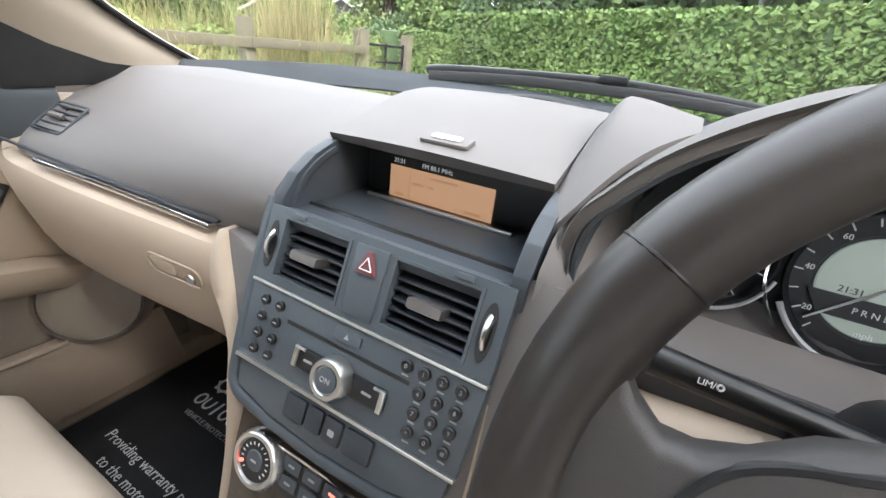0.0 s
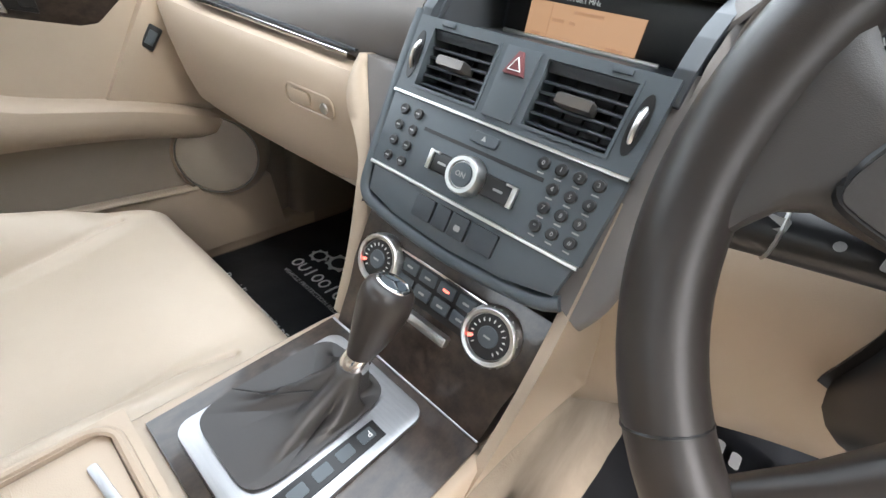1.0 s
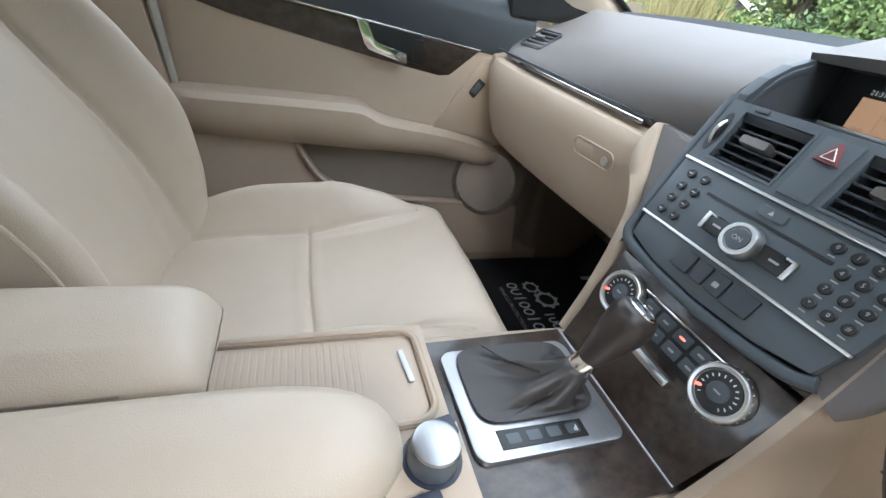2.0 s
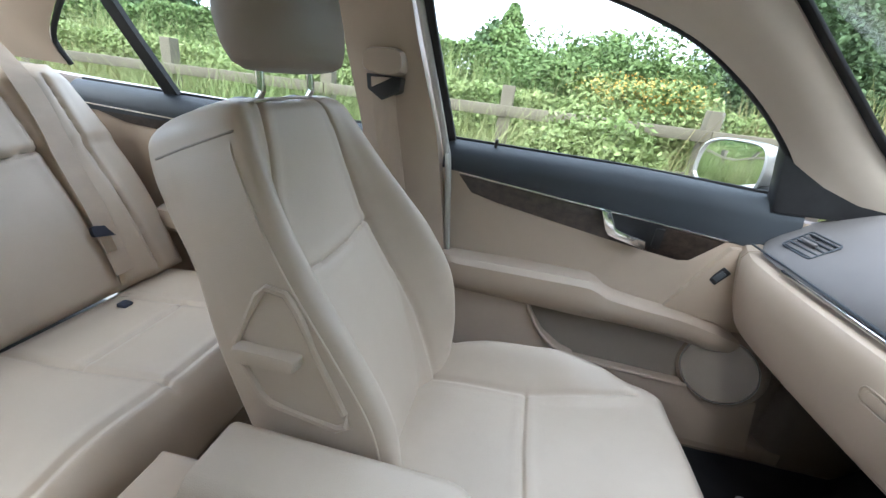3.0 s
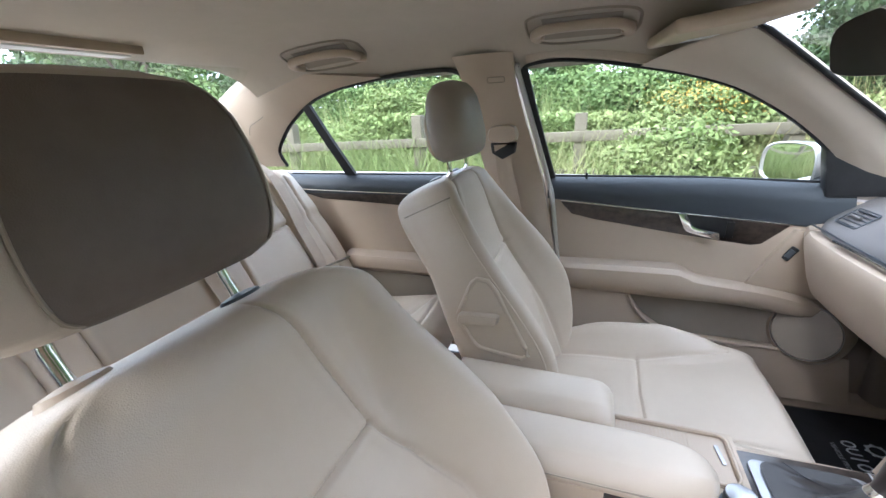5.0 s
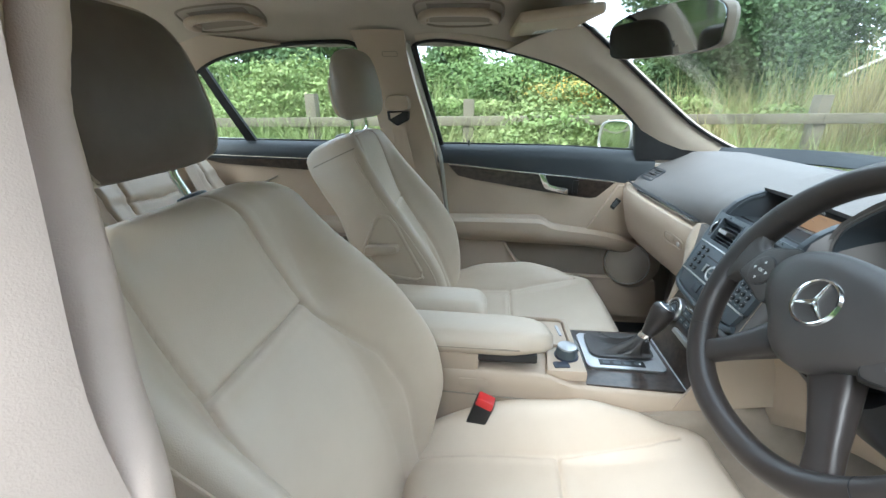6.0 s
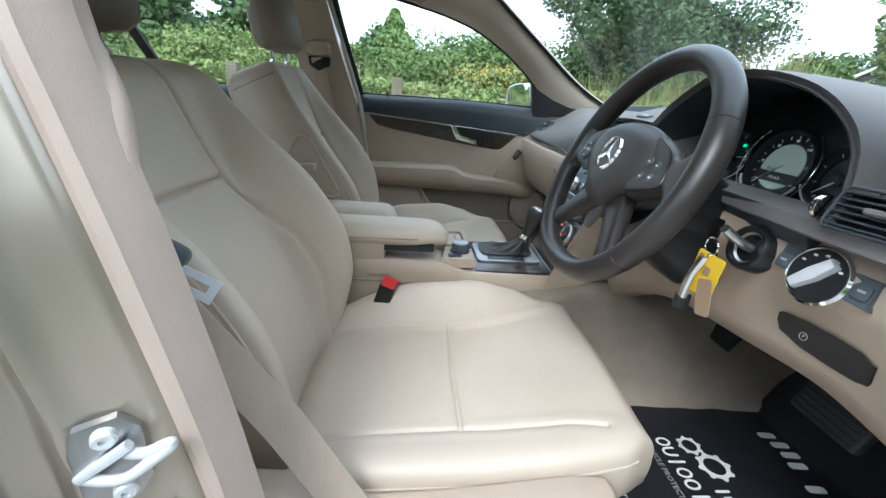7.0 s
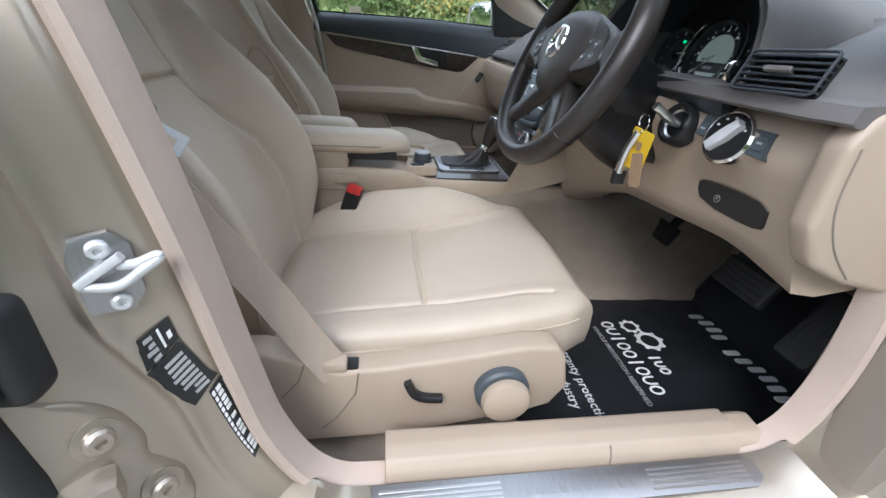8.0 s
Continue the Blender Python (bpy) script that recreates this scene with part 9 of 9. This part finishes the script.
def tree(x, y, h, spread, seed, n, leaf, label, material=LEAF_DARK, trunk_h=0.35):
    rnd = random.Random(seed)
    t = thing("tree", (x, y, 0), label, "tree", "trees")
    top = V((x + rnd.uniform(-0.2, 0.2), y, h * 0.75))
    part("trunk", sweep(smooth_path([(x, y, -0.1), (x + 0.05, y, h * trunk_h), tuple(top)]), circle(0.035 * h ** 0.9 + 0.03, 10), scale=lambda k: 1 - 0.75 * k), BARK, t)
    lumps = []
    for k in range(11):
        a = rnd.uniform(0, 6.28)
        e = rnd.uniform(0.12, 0.95)
        rad = spread * rnd.uniform(0.25, 0.75) * math.sin(math.pi * min(max(e * 0.85 + 0.12, 0), 1))
        c = V((x + rad * math.cos(a), y + rad * math.sin(a), lerp(h * trunk_h * 0.55, h * 0.93, e)))
        lumps.append((c, spread * rnd.uniform(0.32, 0.52)))
        part("limb", sweep([(x, y, h * rnd.uniform(trunk_h * 0.5, 0.6)), tuple(V((x, y, c.z * 0.9)).lerp(c, 0.5)), tuple(c)], circle(0.012 * h, 6), scale=lambda k: 1 - 0.8 * k), BARK, t)
    def place(r):
        c, q = r.choice(lumps)
        d = V((r.gauss(0, 1), r.gauss(0, 1), r.gauss(0, 0.8))).normalized()
        return c + d * q * (r.random() ** 0.35) * (0.8 + 0.4 * noise.noise(c + d * 2)), tuple(d)
    foliage("crown", cloud(n, place, leaf, 1.5, seed + 50), material, "", "", parent=t)
    return t


tree(-6.8, 3.5, 4.6, 2.2, 1, 60000, 0.042, "broad green hawthorn tree beyond the fence", LEAF_DARK, 0.2)
tree(-9.2, 5.6, 4.6, 2.2, 2, 36000, 0.052, "broad green tree beyond the fence", LEAF_DARK, 0.2)
tree(-26, -9, 5.6, 3.6, 3, 4000, 0.34, "dark green tree in the distance", LEAF_DARK, 0.25)
tree(-30, -16, 6.2, 4.0, 4, 4000, 0.36, "dark green tree in the distance", LEAF_DARK, 0.25)
tree(-24, -22, 5.2, 3.6, 5, 3500, 0.34, "dark green tree in the distance", LEAF_DARK, 0.25)
for k, (x, y, h, sp) in enumerate(((-40, -3, 5.6, 4.2), (-44, 6, 6.2, 4.4), (-38, 14, 5.2, 3.8), (-46, 22, 6.6, 4.8), (-34, 24, 5.0, 3.6))):
    tree(x, y, h, sp, 20 + k, 3000, 0.36, "pale green tree at the far field's edge", LEAF_PALE if k % 2 else LEAF_DARK, 0.25)
tree(-6.6, -9.5, 4.0, 2.2, 41, 22000, 0.07, "broad leafy tree behind the car by the fence", LEAF, 0.15)
tree(-9.5, -12.5, 5.0, 2.8, 42, 16000, 0.09, "broad green tree behind the car", LEAF_DARK, 0.15)
foliage("shrub", cloud(16000, clump((-4.9, -7.4, 0.95), (0.9, 1.1, 0.95), 1), 0.040, 1.8, 26), LEAF_PALE, "leafy shrub behind the car by the fence", "shrub")
def poplar(x, y, h, w, seed):
    t = thing("tree", (x, y, 0), "slim upright poplar tree in the far field", "tree", "trees")
    part("trunk", sweep([(x, y, -0.1), (x, y, h * 0.5), (x, y, h * 0.95)], circle(0.12, 8), scale=lambda k: 1 - 0.8 * k), BARK, t)

    def place(r):
        e = r.random()
        wide = w * math.sin(math.pi * min(1.0, 0.12 + e * 0.86)) ** 0.7 * (0.8 + 0.5 * noise.noise(V((e * 7, seed, 0))))
        a = r.uniform(0, 2 * math.pi)
        q = wide * r.random() ** 0.5
        return V((x + q * math.cos(a), y + q * math.sin(a), lerp(h * 0.08, h, e))), (math.cos(a), math.sin(a), 0.3)

    foliage("crown", cloud(6500, place, 0.20, 1.6, seed, 0.6), LEAF, "", "", parent=t)


poplar(-33.7, -2.0, 6.4, 1.7, 92)
tree(-14, -26, 5.0, 3.4, 7, 3500, 0.30, "green tree behind the car", LEAF_DARK, 0.25)
tree(-3, -30, 6.0, 4.2, 8, 3500, 0.34, "green tree behind the car", LEAF_DARK, 0.25)
tree(7, -26, 5.6, 4.0, 9, 3000, 0.34, "green tree behind the car", LEAF_DARK, 0.25)
# These two are made taller and nearer to hold back light from ahead.
tree(1.5, 13, 8.5, 4.2, 10, 9000, 0.24, "green tree beyond the clipped hedge, raised to block light ahead", LEAF_DARK, 0.3)
tree(7, 11.5, 9.0, 4.6, 11, 9000, 0.26, "green tree beyond the clipped hedge, raised to block light ahead", LEAF_DARK, 0.3)
tree(-7.4, 10.4, 3.8, 2.3, 12, 26000, 0.075, "pale green tree beyond the gate", LEAF_PALE, 0.15)
tree(-7.2, 12.2, 4.2, 2.8, 16, 32000, 0.085, "broad leafy tree beyond the gate", LEAF, 0.10)
tree(-4.4, 12.6, 4.8, 2.8, 17, 26000, 0.085, "dense green tree beyond the clipped hedge, raised to block light ahead", LEAF_DARK, 0.12)
tree(-10.6, 10.6, 2.6, 1.5, 15, 12000, 0.075, "small green tree beyond the gate", LEAF, 0.12)

foliage("shrub", cloud(22000, clump((-4.85, 5.15, 0.95), (0.55, 0.60, 0.62), 1), 0.030, 2.0, 27), LEAF, "leafy green shrub behind the gate", "shrub")
foliage("shrub", cloud(14000, clump((-4.3, 6.4, 0.80), (0.45, 0.60, 0.60), 1), 0.032, 2.0, 28), LEAF_DARK, "dark green shrub behind the gate", "shrub")
foliage("dead_stalks", blades(900, -3.95, -3.45, 3.45, 4.15, 1.75, 0.007, 29, 0.10), STRAW, "tall dead brown stalks at the fence", "dead stalks")
low_hedge = lambda r: (V((-3.42 - r.random() ** 2 * 0.15, r.uniform(5.56, 7.3), 1.26 * (1 - r.random() ** 1.6))), (1.0, -0.3, 0.3))
foliage("low_hedge", cloud(14000, low_hedge, 0.045, 1.5, 30), LEAF, "low clipped hedge beside the gate", "hedge")
# Solid filling; its darker leaf colour stands in for the hedge's inner shade.
solid("low_hedge_core", rbox((-3.95, 5.62, 0), (-3.50, 7.3, 1.22), 0.05), LEAF_DARK, "solid filling of the low hedge, darkened as inner shade", "hedge", kind="stuff")

# clipped hedge across the front
HA, HB = V((-4.1, 7.5, 0)), V((5.5, 2.6, 0))
hd_ = (HB - HA).normalized()
hn = V((hd_.y, -hd_.x, 0))


def clipped(r):
    s = r.uniform(0, (HB - HA).length)
    top = 1.62 + 0.03 * noise.noise(V((s * 1.5, 0, 0)))
    if r.random() < 0.75:
        z, d = r.uniform(0.0, top), r.random() ** 2.5 * 0.12
    else:
        z, d = top - r.random() ** 2 * 0.06, r.uniform(0, 1.0)
    b = 0.05 * noise.noise(V((s * 2.2, z * 2.2, 0)))
    return HA + hd_ * s + hn * (-d + b) + V((0, 0, z)), tuple(hn + V((0, 0, 0.3)))


foliage("clipped_hedge", cloud(42000, clipped, 0.052, 1.5, 31), LEAF, "dense clipped green privet hedge", "hedge")
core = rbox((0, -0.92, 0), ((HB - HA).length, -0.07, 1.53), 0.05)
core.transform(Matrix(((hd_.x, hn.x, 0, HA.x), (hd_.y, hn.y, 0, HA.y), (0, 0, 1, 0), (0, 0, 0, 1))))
# Inner shade of the hedge, coloured onto a solid core.
solid("clipped_hedge_core", core, LEAF_DARK, "solid filling of the clipped hedge, darkened as inner shade", "hedge", kind="stuff")

gate = thing("gate", (-3.35, 5.0, 0), "black iron field gate between wooden posts", "gate")
for y in (4.56, 5.46):
    part("post", rbox((-3.41, y - 0.055, -0.1), (-3.29, y + 0.055, 1.16), 0.01), FENCE_WOOD, gate)
for k in range(5):
    part("bar", tube([(-3.35, 4.63, 0.25 + 0.19 * k), (-3.35, 5.39, 0.25 + 0.19 * k)], 0.016, 8), IRON, gate)
for y in (4.64, 5.01, 5.38):
    part("upright", tube([(-3.35, y, 0.2), (-3.35, y, 1.04)], 0.018, 8), IRON, gate)


def cabin(x, y, w, l, h, rot, label):
    c = thing("cabin", (x, y, 0), label, "building", "cabins")
    m = Matrix.Translation((x, y, 0)) @ Matrix.Rotation(radians(rot), 4, "Z")
    rise = w * 0.30
    part("wall", prism([(-w / 2, 0), (w / 2, 0), (w / 2, h), (0, h + rise), (-w / 2, h)], "y", -l / 2, l / 2), SHED, c, "dark boarded wall").data.transform(m)
    roof = prism([(-w / 2 - 0.3, h - 0.05), (0, h + rise + 0.10), (w / 2 + 0.3, h - 0.05), (w / 2 + 0.3, h - 0.17), (0, h + rise - 0.02), (-w / 2 - 0.3, h - 0.17)], "y", -l / 2 - 0.3, l / 2 + 0.3)
    roof.transform(m)
    part("roof", roof, ROOFING, c, "grey roof sheeting")
    for e in (-1, 1):
        for f in (-1, 1):
            board = sweep([(f * (w / 2 + 0.32), e * (l / 2 + 0.33), h - 0.12), (0, e * (l / 2 + 0.33), h + rise + 0.05)], rrect(0.05, 0.15, 0.01, 1), up=(0, 0, 1))
            board.transform(m)
            part("bargeboard", board, RENDERWALL, c, "white bargeboard")
    wn = part("window", rbox((-0.6, -l / 2 - 0.05, 1.0), (0.6, -l / 2 + 0.05, 2.0), 0.01, 1, m=m), SLATE, c)
    part("window_frame", frame_with_holes((-0.7, 0.7, 0.9, 2.1), [(-0.6, 0.6, 1.0, 2.0)], m @ Matrix.Translation((0, -l / 2 - 0.06, 0)) @ Matrix.Rotation(radians(90), 4, "X"), 0.06), RENDERWALL, wn)


cabin(-26.5, 30.0, 4.6, 8, 2.5, 38, "dark timber shed with white bargeboards and grey roof")
cabin(-30.0, 27.2, 4.6, 8, 2.5, 38, "dark timber shed with white bargeboards and grey roof")
cabin(6, -38, 8, 12, 3.0, 5, "dark shed behind the car with white bargeboards")
tree(-42, 44, 7, 5, 13, 3000, 0.4, "dark green tree beyond the cabins", LEAF_DARK, 0.25)
tree(-20, 40, 6, 4, 14, 3000, 0.35, "dark green tree beyond the cabins", LEAF_DARK, 0.25)

# stay wire with a yellow marker sleeve near the hedge
wire = thing("stay_wire", (1.1, 4.4, 0), "steel stay wire with a yellow and black marker sleeve", "stay wire")
part("wire", tube([(0.25, 5.2, 0.2), (0.85, 6.0, 4.5)], 0.006, 6), IRON, wire)
for k in range(8):
    a = V((0.25, 5.2, 0.2)).lerp(V((0.85, 6.0, 4.5)), 0.16 + 0.05 * k)
    b = V((0.25, 5.2, 0.2)).lerp(V((0.85, 6.0, 4.5)), 0.16 + 0.05 * (k + 1))
    part("marker", tube([a, b], 0.016, 8), YELLOW if k % 2 == 0 else BLACK, wire)

# unseen hedge and trees added across the track to block light from the side
foliage("unseen_side_hedge", cloud(26000, lambda r: (V((5.6 + r.random() ** 2 * 0.8, r.uniform(-14, 9), 1.6 * (1 - r.random() ** 1.5))), (-1.0, 0, 0.3)), 0.14, 1.6, 61), LEAF, "unseen tall hedge added to block light from the driver side", "hedge")
solid("unseen_side_hedge_core", rbox((5.9, -14, 0), (6.8, 9, 1.45), 0.2), LEAF_DARK, "solid filling of the unseen light-blocking hedge", "hedge", kind="stuff")
tree(7.5, 1.5, 6.0, 3.2, 71, 5000, 0.24, "unseen broad tree added to block side light", LEAF_DARK, 0.3)
tree(8.0, -6.0, 6.5, 3.4, 72, 5000, 0.24, "unseen broad tree added to block side light", LEAF_DARK, 0.3)
# Front trees raised and spread out of view to cut light through the windscreen.
tree(-2.0, 13.0, 9.0, 3.8, 81, 9000, 0.24, "tall leafy tree added behind the clipped hedge to dim the windscreen", LEAF, 0.2)
tree(2.2, 11.5, 9.5, 4.0, 82, 9000, 0.24, "tall leafy tree added behind the clipped hedge to dim the windscreen", LEAF_DARK, 0.2)
tree(6.5, 9.5, 9.0, 3.8, 83, 9000, 0.24, "tall leafy tree added behind the clipped hedge to dim the windscreen", LEAF, 0.2)
tree(10.0, 6.0, 9.0, 3.6, 84, 7000, 0.24, "tall leafy tree added behind the clipped hedge to dim the windscreen", LEAF_DARK, 0.2)
